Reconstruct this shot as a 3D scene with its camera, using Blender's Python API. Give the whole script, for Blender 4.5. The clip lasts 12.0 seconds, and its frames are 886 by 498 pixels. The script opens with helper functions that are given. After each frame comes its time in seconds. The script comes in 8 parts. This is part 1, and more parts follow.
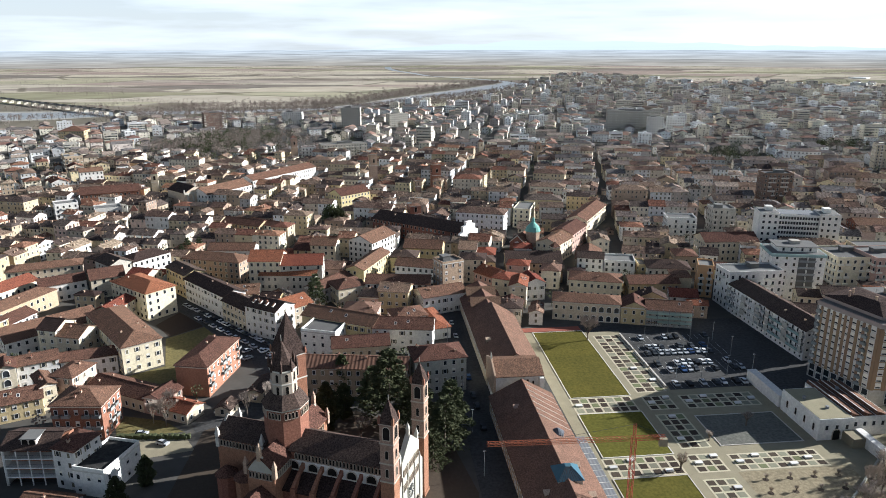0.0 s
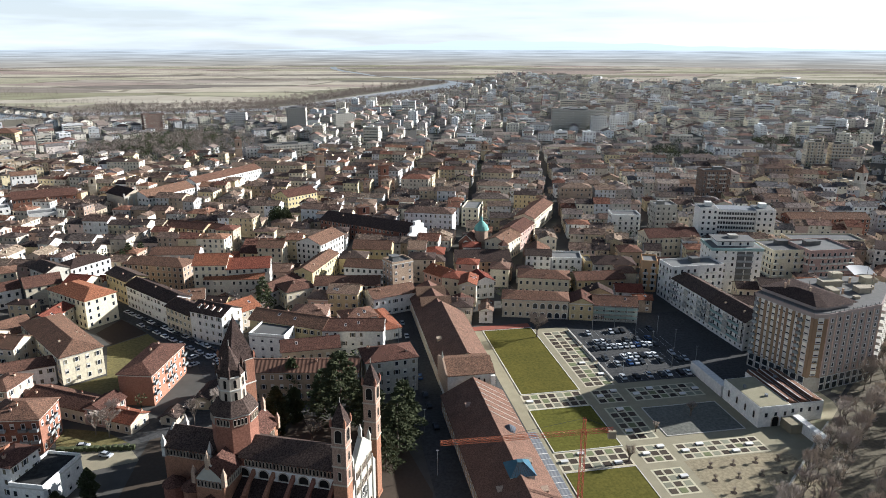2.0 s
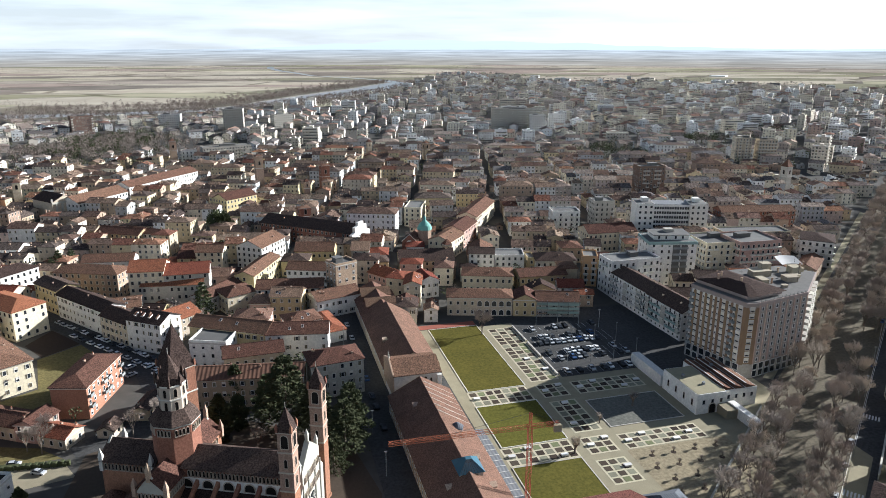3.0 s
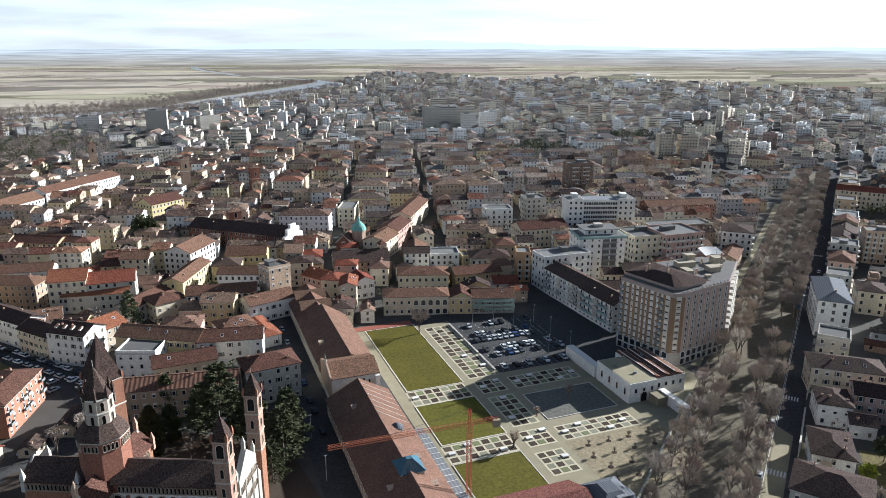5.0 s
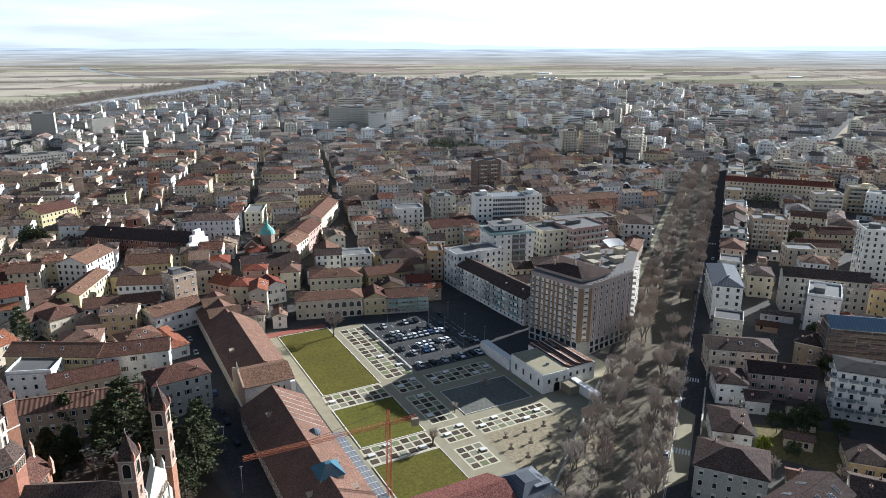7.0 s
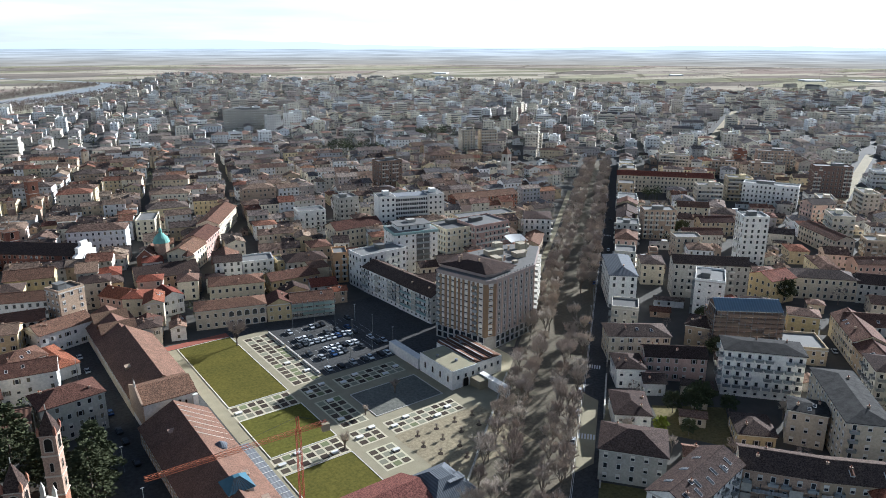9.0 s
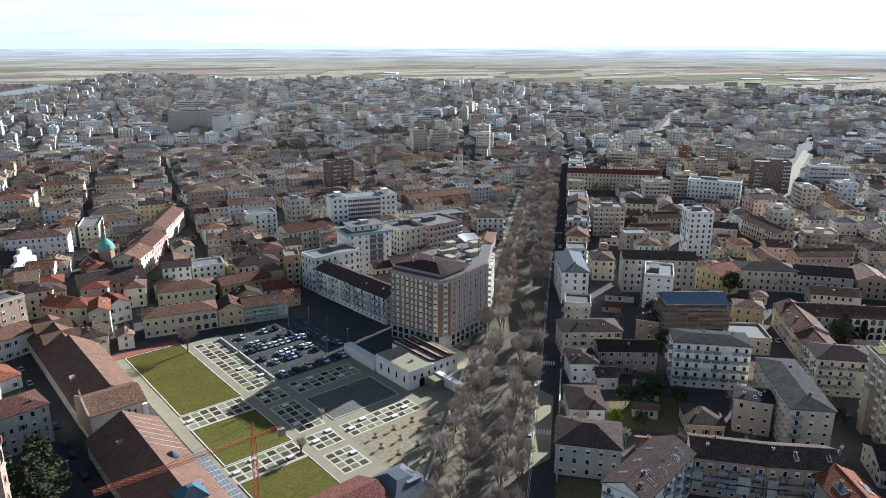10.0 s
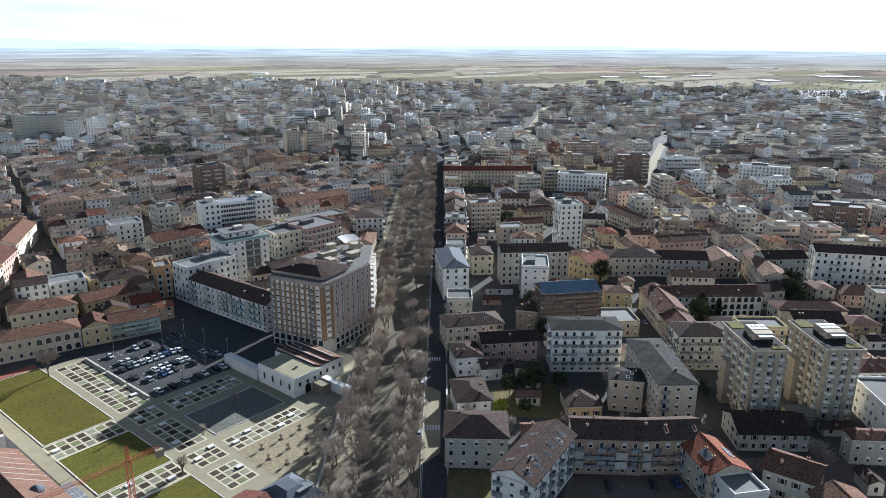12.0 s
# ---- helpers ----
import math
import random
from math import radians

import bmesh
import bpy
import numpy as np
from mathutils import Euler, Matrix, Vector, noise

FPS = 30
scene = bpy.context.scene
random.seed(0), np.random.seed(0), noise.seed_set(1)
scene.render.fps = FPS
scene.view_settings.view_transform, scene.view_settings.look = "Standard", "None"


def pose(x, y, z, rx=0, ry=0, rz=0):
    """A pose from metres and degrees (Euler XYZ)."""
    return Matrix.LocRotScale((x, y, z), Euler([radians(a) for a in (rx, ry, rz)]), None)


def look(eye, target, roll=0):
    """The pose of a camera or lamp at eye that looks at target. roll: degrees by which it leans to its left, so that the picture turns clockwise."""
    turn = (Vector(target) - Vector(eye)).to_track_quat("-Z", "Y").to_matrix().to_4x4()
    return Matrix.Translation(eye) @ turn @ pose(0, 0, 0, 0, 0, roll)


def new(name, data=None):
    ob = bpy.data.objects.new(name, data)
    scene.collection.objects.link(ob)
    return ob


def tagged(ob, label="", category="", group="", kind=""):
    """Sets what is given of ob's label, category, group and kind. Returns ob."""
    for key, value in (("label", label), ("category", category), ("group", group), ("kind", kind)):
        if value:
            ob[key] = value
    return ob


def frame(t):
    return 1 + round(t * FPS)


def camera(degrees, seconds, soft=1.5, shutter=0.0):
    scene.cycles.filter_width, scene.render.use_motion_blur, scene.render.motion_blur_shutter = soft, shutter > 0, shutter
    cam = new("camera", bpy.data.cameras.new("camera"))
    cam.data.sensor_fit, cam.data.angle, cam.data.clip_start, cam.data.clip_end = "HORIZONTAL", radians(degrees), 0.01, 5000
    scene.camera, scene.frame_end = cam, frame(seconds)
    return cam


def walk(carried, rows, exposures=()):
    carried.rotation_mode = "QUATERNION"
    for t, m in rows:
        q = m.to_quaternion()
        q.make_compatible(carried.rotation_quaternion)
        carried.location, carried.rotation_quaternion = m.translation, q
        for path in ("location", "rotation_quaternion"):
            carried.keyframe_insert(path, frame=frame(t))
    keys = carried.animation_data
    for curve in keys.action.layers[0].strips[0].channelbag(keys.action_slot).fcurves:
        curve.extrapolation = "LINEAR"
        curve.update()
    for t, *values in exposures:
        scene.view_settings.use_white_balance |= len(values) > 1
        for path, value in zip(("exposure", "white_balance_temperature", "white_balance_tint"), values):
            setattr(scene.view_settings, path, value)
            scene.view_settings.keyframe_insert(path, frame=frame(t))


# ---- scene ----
EYE = 120.0
cam = camera(64.84, 12.0, soft=0.9)
PATH = [
    (0.0, pose(0, 0, EYE, 73.773, 0.054, -0.000)),
    (0.5, pose(0, 0, EYE, 73.796, 0.042, -0.462)),
    (1.0, pose(0, 0, EYE, 73.806, 0.004, -1.143)),
    (1.5, pose(0, 0, EYE, 73.807, -0.030, -1.958)),
    (2.0, pose(0, 0, EYE, 73.768, -0.120, -4.282)),
    (2.5, pose(0, 0, EYE, 73.755, -0.119, -7.093)),
    (3.0, pose(0, 0, EYE, 73.743, -0.105, -9.106)),
    (5.0, pose(0, 0, EYE, 73.708, -0.120, -14.658)),
    (5.5, pose(0, 0, EYE, 73.695, -0.134, -16.441)),
    (6.0, pose(0, 0, EYE, 73.700, -0.142, -18.234)),
    (6.5, pose(0, 0, EYE, 73.686, -0.152, -20.107)),
    (7.0, pose(0, 0, EYE, 73.684, -0.168, -22.139)),
    (9.0, pose(0, 0, EYE, 73.705, -0.156, -30.290)),
    (9.5, pose(0, 0, EYE, 73.704, -0.161, -32.268)),
    (10.0, pose(0, 0, EYE, 73.712, -0.117, -34.259)),
    (10.5, pose(0, 0, EYE, 73.714, -0.115, -36.364)),
    (11.0, pose(0, 0, EYE, 73.708, -0.143, -39.078)),
    (11.5, pose(0, 0, EYE, 73.704, -0.164, -41.956)),
    (12.0, pose(0, 0, EYE, 73.716, -0.202, -44.402)),
]
walk(cam, PATH, exposures=[(0.0, 1.26, 5820, 9), (5.0, 1.31, 5650, 9), (12.0, 1.4, 5420, 8)])

# ---- light and sky ----
SUN_TURN, SUN_RISE = 17.0, 20.5      # degrees from +x towards +y, and above the horizon
world = bpy.data.worlds.new("winter_sky")
scene.world = world
world.use_nodes = True
wn, wl = world.node_tree.nodes, world.node_tree.links
sky = wn.new("ShaderNodeTexSky")
sky.sky_type, sky.sun_disc = "NISHITA", False
sky.sun_elevation, sky.sun_rotation = radians(SUN_RISE), radians(90 - SUN_TURN)
sky.altitude, sky.air_density, sky.dust_density, sky.ozone_density = 130, 1.0, 0.7, 1.5
SKY_STRENGTH = 0.041
wn["Background"].inputs["Strength"].default_value = SKY_STRENGTH
# thin high cloud, whitening the sky in soft streaks
wgeo = wn.new("ShaderNodeTexCoord")
wmap = wn.new("ShaderNodeMapping")
wmap.inputs["Scale"].default_value = (1.6, 1.6, 16.0)
wnoise = wn.new("ShaderNodeTexNoise")
wnoise.inputs["Scale"].default_value, wnoise.inputs["Detail"].default_value = 2.2, 5.0
wramp = wn.new("ShaderNodeValToRGB")
wramp.color_ramp.elements[0].position, wramp.color_ramp.elements[1].position = 0.42, 0.72
wmix = wn.new("ShaderNodeMix")
wmix.data_type = "RGBA"
wmix.inputs[7].default_value = (12.8, 13.5, 14.0, 1)
wfac = wn.new("ShaderNodeMath")
wfac.operation = "MULTIPLY"
wfac.inputs[1].default_value = 0.45
wl.new(wgeo.outputs["Generated"], wmap.inputs["Vector"])
wl.new(wmap.outputs["Vector"], wnoise.inputs["Vector"])
wl.new(wnoise.outputs[0], wramp.inputs["Fac"])
wl.new(wramp.outputs["Color"], wfac.inputs[0])
# the haze thins out above the horizon
wsep, wlow, whaze, wsum = wn.new("ShaderNodeSeparateXYZ"), wn.new("ShaderNodeMapRange"), wn.new("ShaderNodeMath"), wn.new("ShaderNodeMath")
wlow.interpolation_type = "SMOOTHSTEP"
wlow.inputs["From Min"].default_value, wlow.inputs["From Max"].default_value = 0.02, 0.34
wlow.inputs["To Min"].default_value, wlow.inputs["To Max"].default_value = 1.0, 0.0
whaze.operation, wsum.operation = "MULTIPLY", "ADD"
wsum.inputs[1].default_value = 0.46
wl.new(wgeo.outputs["Generated"], wsep.inputs[0])
wl.new(wsep.outputs["Z"], wlow.inputs["Value"])
wl.new(wfac.outputs[0], wsum.inputs[0])
wl.new(wsum.outputs[0], whaze.inputs[0])
wl.new(wlow.outputs[0], whaze.inputs[1])
wl.new(whaze.outputs[0], wmix.inputs[0])
# thin haze greys the upper sky
wsat = wn.new("ShaderNodeHueSaturation")
wsat.inputs["Saturation"].default_value = 0.75
wl.new(sky.outputs["Color"], wsat.inputs["Color"])
wl.new(wsat.outputs[0], wmix.inputs[6])
wl.new(wmix.outputs[2], wn["Background"].inputs["Color"])

sun = new("sun", bpy.data.lights.new("sun", "SUN"))
sun.data.energy, sun.data.angle, sun.data.color = 5.0, radians(0.55), (1.0, 0.95, 0.88)
sa, se = radians(SUN_TURN), radians(SUN_RISE)
sun.matrix_world = look((300, 100, 400), (300 - math.cos(sa) * math.cos(se), 100 - math.sin(sa) * math.cos(se), 400 - math.sin(se)))


# ---- materials ----
def material(name, base, dark=None, rough=0.85, scale=0.6, fine=9.0, vary=0.25, metal=0.0, bump=0.0, island=None, stripes=None, each=False, gloss=0.07, band='X', speckle=0.0, grain=2.4):
    """A surface with two scales of variation, a tint for each object, and fine relief."""
    m = bpy.data.materials.new(name)
    m.use_nodes = True
    n, l = m.node_tree.nodes, m.node_tree.links
    bsdf = n["Principled BSDF"]
    bsdf.inputs["Roughness"].default_value, bsdf.inputs["Metallic"].default_value = rough, metal
    bsdf.inputs["Specular IOR Level"].default_value = gloss
    co = n.new("ShaderNodeNewGeometry").outputs["Position"]
    big, small = n.new("ShaderNodeTexNoise"), n.new("ShaderNodeTexNoise")
    for node, s, det in ((big, scale, 4.0), (small, fine, 3.0)):
        node.inputs["Scale"].default_value, node.inputs["Detail"].default_value = s, det
        l.new(co, node.inputs["Vector"])
    mix = n.new("ShaderNodeMix")
    mix.data_type = "RGBA"
    mix.inputs[6].default_value = (*(dark or tuple(c * 0.6 for c in base)), 1)
    mix.inputs[7].default_value = (*base, 1)
    add = n.new("ShaderNodeMath")
    add.operation = "MULTIPLY_ADD"
    add.inputs[1].default_value, add.inputs[2].default_value = 1.5, -0.25
    half = n.new("ShaderNodeMix")
    half.inputs[0].default_value = 0.45
    l.new(big.outputs[0], half.inputs[2]), l.new(small.outputs[0], half.inputs[3])
    l.new(half.outputs[0], add.inputs[0]), l.new(add.outputs[0], mix.inputs[0])
    colour = mix.outputs[2]
    if island:
        geo, ramp = n.new("ShaderNodeNewGeometry"), n.new("ShaderNodeValToRGB")
        ramp.color_ramp.interpolation = "CONSTANT"
        for i, c in enumerate(island):
            e = ramp.color_ramp.elements[0] if i == 0 else ramp.color_ramp.elements.new(i / len(island))
            e.position, e.color = i / len(island), (*c, 1)
        last = ramp.color_ramp.elements[len(ramp.color_ramp.elements) - 1]
        if last.position == 1.0:
            ramp.color_ramp.elements.remove(last)
        l.new(geo.outputs["Random Per Island"], ramp.inputs["Fac"])
        mul = n.new("ShaderNodeMix")
        mul.data_type, mul.blend_type = "RGBA", "MULTIPLY"
        mul.inputs[0].default_value = 1.0
        l.new(ramp.outputs["Color"], mul.inputs[6]), l.new(colour, mul.inputs[7])
        colour = mul.outputs[2]
    if speckle:
        # single pale and dark tiles, patches of lichen and soot
        spot, tone2, spots = n.new("ShaderNodeTexNoise"), n.new("ShaderNodeMapRange"), n.new("ShaderNodeMix")
        spot.inputs["Scale"].default_value, spot.inputs["Detail"].default_value, spot.inputs["Roughness"].default_value = grain, 3.0, 0.65
        l.new(co, spot.inputs["Vector"])
        tone2.inputs["From Min"].default_value, tone2.inputs["From Max"].default_value = 0.36, 0.64
        tone2.inputs["To Min"].default_value, tone2.inputs["To Max"].default_value = 1 - speckle, 1 + speckle
        spots.data_type, spots.blend_type = "RGBA", "MULTIPLY"
        spots.inputs[0].default_value = 1.0
        l.new(spot.outputs[0], tone2.inputs["Value"])
        l.new(colour, spots.inputs[6]), l.new(tone2.outputs[0], spots.inputs[7])
        colour = spots.outputs[2]
    info, val = n.new("ShaderNodeObjectInfo"), n.new("ShaderNodeHueSaturation")
    rng, hue = n.new("ShaderNodeMapRange"), n.new("ShaderNodeMapRange")
    rng.inputs["To Min"].default_value, rng.inputs["To Max"].default_value = 1 - vary, 1 + vary
    hue.inputs["To Min"].default_value, hue.inputs["To Max"].default_value = 0.49, 0.51
    pick = n.new("ShaderNodeNewGeometry").outputs["Random Per Island"] if each else info.outputs["Random"]
    l.new(pick, rng.inputs["Value"]), l.new(pick, hue.inputs["Value"])
    l.new(rng.outputs[0], val.inputs["Value"]), l.new(hue.outputs[0], val.inputs["Hue"])
    l.new(colour, val.inputs["Color"]), l.new(val.outputs[0], bsdf.inputs["Base Color"])
    if stripes:
        # rows of tiles or seams
        wave, oc = n.new("ShaderNodeTexWave"), n.new("ShaderNodeTexCoord")
        wave.bands_direction = band
        wave.inputs["Scale"].default_value, wave.inputs["Distortion"].default_value, wave.inputs["Detail"].default_value = stripes, 1.2, 2.0
        l.new(oc.outputs["Object"], wave.inputs["Vector"])
        tone, rows_mix = n.new("ShaderNodeMapRange"), n.new("ShaderNodeMix")
        tone.inputs["To Min"].default_value, tone.inputs["To Max"].default_value = 0.86, 1.1
        rows_mix.data_type, rows_mix.blend_type = "RGBA", "MULTIPLY"
        rows_mix.inputs[0].default_value = 1.0
        l.new(wave.outputs["Fac"], tone.inputs["Value"])
        l.new(colour, rows_mix.inputs[6]), l.new(tone.outputs[0], rows_mix.inputs[7])
        l.new(rows_mix.outputs[2], val.inputs["Color"])
    if bump:
        b = n.new("ShaderNodeBump")
        b.inputs["Strength"].default_value, b.inputs["Distance"].default_value = bump, 0.08
        height = small.outputs[0]
        if stripes:
            height = wave.outputs["Fac"]
        l.new(height, b.inputs["Height"]), l.new(b.outputs[0], bsdf.inputs["Normal"])
    return m


MAT = {
    "white": material("white_plaster", (0.79, 0.76, 0.7), (0.57, 0.547, 0.5), vary=0.12, scale=0.25, fine=1.1, bump=0.15, gloss=0.08, speckle=0.1, grain=1.2),
    "cream": material("cream_plaster", (0.66, 0.57, 0.42), (0.422, 0.365, 0.269), vary=0.15, scale=0.25, fine=1.1, bump=0.15, gloss=0.08, speckle=0.1, grain=1.2),
    "yellow": material("yellow_plaster", (0.6, 0.48, 0.27), (0.39, 0.31, 0.175), vary=0.15, scale=0.25, fine=1.1, bump=0.15, gloss=0.08, speckle=0.1, grain=1.2),
    "ochre": material("ochre_plaster", (0.48, 0.37, 0.25), (0.31, 0.24, 0.16), vary=0.18, scale=0.25, fine=1.1, bump=0.15, gloss=0.08, speckle=0.1, grain=1.2),
    "orange": material("orange_plaster", (0.6, 0.4, 0.2), (0.46, 0.3, 0.15), vary=0.1, scale=0.25, bump=0.15),
    "pink": material("pink_plaster", (0.58, 0.4, 0.32), (0.371, 0.256, 0.205), vary=0.15, scale=0.25, fine=1.1, bump=0.15, gloss=0.08, speckle=0.1, grain=1.2),
    "greywall": material("grey_plaster", (0.54, 0.505, 0.43), (0.345, 0.322, 0.272), vary=0.18, scale=0.25, fine=1.1, bump=0.15, gloss=0.08, speckle=0.1, grain=1.2),
    "brick": material("red_brick", (0.3, 0.142, 0.092), (0.185, 0.09, 0.06), vary=0.18, scale=0.7, fine=16, bump=0.3, speckle=0.22),
    "brickpale": material("pale_brick", (0.42, 0.3, 0.22), (0.3, 0.21, 0.15), vary=0.18, scale=0.7, fine=16, bump=0.3, speckle=0.22),
    "brownnet": material("brown_netting", (0.17, 0.12, 0.09), (0.1, 0.075, 0.06), vary=0.05, scale=0.3, bump=0.2),
    "browntile": material("brown_roof_tiles", (0.19, 0.1, 0.068), (0.058, 0.038, 0.03), vary=0.3, scale=0.5, fine=2.2, bump=0.18, stripes=2.6, gloss=0.02, rough=0.8, speckle=0.5),
    "darktile": material("weathered_roof_tiles", (0.092, 0.062, 0.05), (0.036, 0.028, 0.025), vary=0.3, scale=0.5, fine=2.2, bump=0.18, stripes=2.6, gloss=0.02, rough=0.8, speckle=0.5),
    "redtile": material("new_red_roof_tiles", (0.27, 0.095, 0.055), (0.13, 0.055, 0.037), vary=0.25, scale=0.5, fine=2.2, bump=0.18, stripes=2.6, gloss=0.02, rough=0.8, speckle=0.5),
    "tantile": material("bleached_roof_tiles", (0.3, 0.19, 0.13), (0.12, 0.08, 0.06), vary=0.3, scale=0.5, fine=2.2, bump=0.18, stripes=2.6, gloss=0.02, rough=0.8, speckle=0.5),
    "ribtile": material("ribbed_roof_tiles", (0.21, 0.12, 0.075), (0.08, 0.05, 0.036), vary=0.1, scale=0.5, fine=2.2, bump=1.0, stripes=0.22),
    "greymetal": material("grey_sheet_roof", (0.26, 0.265, 0.27), (0.17, 0.175, 0.18), rough=0.75, vary=0.15, bump=0.4, stripes=0.3),
    "bluemetal": material("blue_sheet_roof", (0.14, 0.19, 0.23), (0.1, 0.14, 0.175), rough=0.8, vary=0.05, bump=0.4, stripes=0.3),
    "gravel": material("gravel_roof", (0.19, 0.184, 0.172), (0.11, 0.108, 0.1), vary=0.25, scale=0.2, fine=3.0),
    "trim": material("pale_stone_trim", (0.62, 0.58, 0.5), (0.48, 0.45, 0.39), vary=0.12),
    "stone": material("white_marble", (0.47, 0.445, 0.375), (0.3, 0.285, 0.245), vary=0.06, scale=0.5),
    "glass": material("dark_window_glass", (0.035, 0.04, 0.045), (0.02, 0.022, 0.025), rough=0.12, vary=0.4, gloss=0.5),
    # grey for painted recess shade, and for the corner block's plain roof
    "recess": material("grey_roof_and_recess_shade", (0.2, 0.19, 0.175), (0.12, 0.115, 0.105), vary=0.2),
    "shutter": material("brown_green_shutters", (0.17, 0.15, 0.105), (0.1, 0.085, 0.06), vary=0.4),
    "blind": material("pale_roller_blinds", (0.7, 0.66, 0.57), (0.58, 0.54, 0.46), vary=0.2),
    "frame": material("painted_frames", (0.7, 0.68, 0.64), (0.56, 0.54, 0.5), vary=0.12),
    "railing": material("grey_balcony_railings", (0.3, 0.31, 0.3), (0.19, 0.2, 0.19), vary=0.35, scale=1.0, rough=0.6),
    "tealtrim": material("faded_teal_cornice", (0.3, 0.4, 0.37), (0.2, 0.28, 0.26), vary=0.05, scale=0.6),
    "churchbrick": material("weathered_church_brick", (0.4, 0.27, 0.2), (0.24, 0.155, 0.115), vary=0.1, scale=0.6, fine=9.0, bump=0.3, speckle=0.2),
    "brickorange": material("pale_orange_brick", (0.38, 0.195, 0.125), (0.27, 0.135, 0.088), vary=0.06, scale=0.5, fine=12.0, bump=0.3, speckle=0.15),
    "brownbrick": material("brown_brick", (0.2, 0.13, 0.1), (0.13, 0.088, 0.07), vary=0.1, scale=0.5, fine=8.0, speckle=0.15),
    # near-black for flat faces that stand for the shade inside openings
    "opening_shade": material("painted_opening_shade", (0.025, 0.022, 0.02), (0.015, 0.014, 0.013), vary=0.1, rough=0.95, gloss=0.0),
    "greennet": material("pale_green_netting", (0.34, 0.42, 0.36), (0.26, 0.33, 0.28), vary=0.2, scale=0.5),
    "iron": material("dark_iron", (0.06, 0.06, 0.06), rough=0.6, vary=0.2),
    "asphalt": material("asphalt", (0.085, 0.083, 0.08), (0.05, 0.049, 0.047), rough=0.9, scale=0.12, fine=4.0, vary=0.0, gloss=0.03, speckle=0.2, grain=0.9),
    "concrete": material("pale_paving", (0.335, 0.297, 0.2), (0.21, 0.186, 0.125), scale=0.3, fine=3.0, vary=0.06, gloss=0.03),
    "sand": material("compacted_gravel", (0.31, 0.255, 0.165), (0.2, 0.165, 0.11), scale=0.15, fine=2.5, vary=0.0, gloss=0.03, speckle=0.2, grain=0.9),
    "dirt": material("promenade_litter", (0.185, 0.158, 0.112), (0.085, 0.076, 0.054), scale=0.1, fine=2.0, vary=0.0, gloss=0.03, speckle=0.2, grain=0.9),
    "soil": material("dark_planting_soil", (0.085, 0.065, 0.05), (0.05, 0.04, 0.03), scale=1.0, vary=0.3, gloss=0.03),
    "grass": material("winter_lawn", (0.132, 0.113, 0.024), (0.064, 0.062, 0.016), scale=0.12, fine=1.5, vary=0.06, bump=0.3, gloss=0.03, speckle=0.2, grain=0.9),
    "paint": material("white_road_paint", (0.7, 0.7, 0.68), vary=0.05),
    "redpave": material("red_paving", (0.33, 0.12, 0.08), (0.22, 0.09, 0.06), vary=0.0),
    "bark": material("grey_bark", (0.19, 0.155, 0.125), (0.11, 0.09, 0.072), scale=1.5, vary=0.2),
    "twig": material("bare_twigs", (0.4, 0.335, 0.28), (0.27, 0.225, 0.185), scale=0.5, vary=0.2),
    "needle": material("dark_evergreen_leaves", (0.085, 0.094, 0.046), (0.04, 0.046, 0.024), scale=0.8, vary=0.3),
    "bush": material("yellow_green_leaves", (0.25, 0.26, 0.035), (0.12, 0.15, 0.02), scale=1.5, vary=0.15),
    "copper": material("green_copper", (0.2, 0.42, 0.36), (0.14, 0.3, 0.26), rough=0.6, vary=0.05),
    "darkroof": material("grey_felt_roof", (0.05, 0.048, 0.045), (0.028, 0.027, 0.026), vary=0.2, scale=0.2, fine=2.0, gloss=0.02, speckle=0.25, grain=0.5),
    "yarddirt": material("brown_yard_dirt", (0.2, 0.155, 0.125), (0.11, 0.085, 0.07), scale=0.15, fine=1.8, vary=0.0, gloss=0.05, speckle=0.2, grain=0.9),
    "yardgrass": material("patchy_yard_grass", (0.19, 0.16, 0.065), (0.1, 0.085, 0.045), scale=0.2, fine=1.2, vary=0.0, bump=0.3, gloss=0.03, speckle=0.2, grain=0.9),
    "courtfloor": material("dusty_court_floor", (0.17, 0.165, 0.14), (0.1, 0.1, 0.085), scale=0.1, fine=1.5, vary=0.0, gloss=0.03, speckle=0.2, grain=0.9),
    "slate": material("grey_slates", (0.13, 0.14, 0.15), (0.085, 0.09, 0.1), vary=0.05, scale=1.0, bump=0.6, stripes=0.5),
    "redlead": material("red_crane_paint", (0.42, 0.12, 0.07), (0.3, 0.09, 0.05), rough=0.5, vary=0.05),
    "bluesteel": material("blue_glazed_roof", (0.07, 0.15, 0.19), (0.04, 0.095, 0.125), rough=0.5, vary=0.05),
    "halltile": material("old_terracotta_roof", (0.235, 0.137, 0.092), (0.085, 0.056, 0.043), vary=0.06, scale=0.25, fine=2.0, bump=0.18, stripes=2.6, gloss=0.02, rough=0.8, speckle=0.3, band='Y'),
    "darkred": material("dull_red_roof_tiles", (0.2, 0.088, 0.068), (0.12, 0.052, 0.042), vary=0.06, scale=0.3, fine=2.0, bump=0.18, stripes=2.6, gloss=0.02, rough=0.8, speckle=0.5),
    "hotelwall": material("grey_pink_facade", (0.38, 0.31, 0.27), (0.29, 0.24, 0.21), vary=0.03, scale=0.3, fine=8.0),
    "brickochre": material("ochre_brick_piers", (0.3, 0.2, 0.12), (0.21, 0.14, 0.088), vary=0.08),
    "paleslab": material("pale_concrete_borders", (0.558, 0.504, 0.360), (0.409, 0.360, 0.248), vary=0.0, scale=0.5, gloss=0.03),
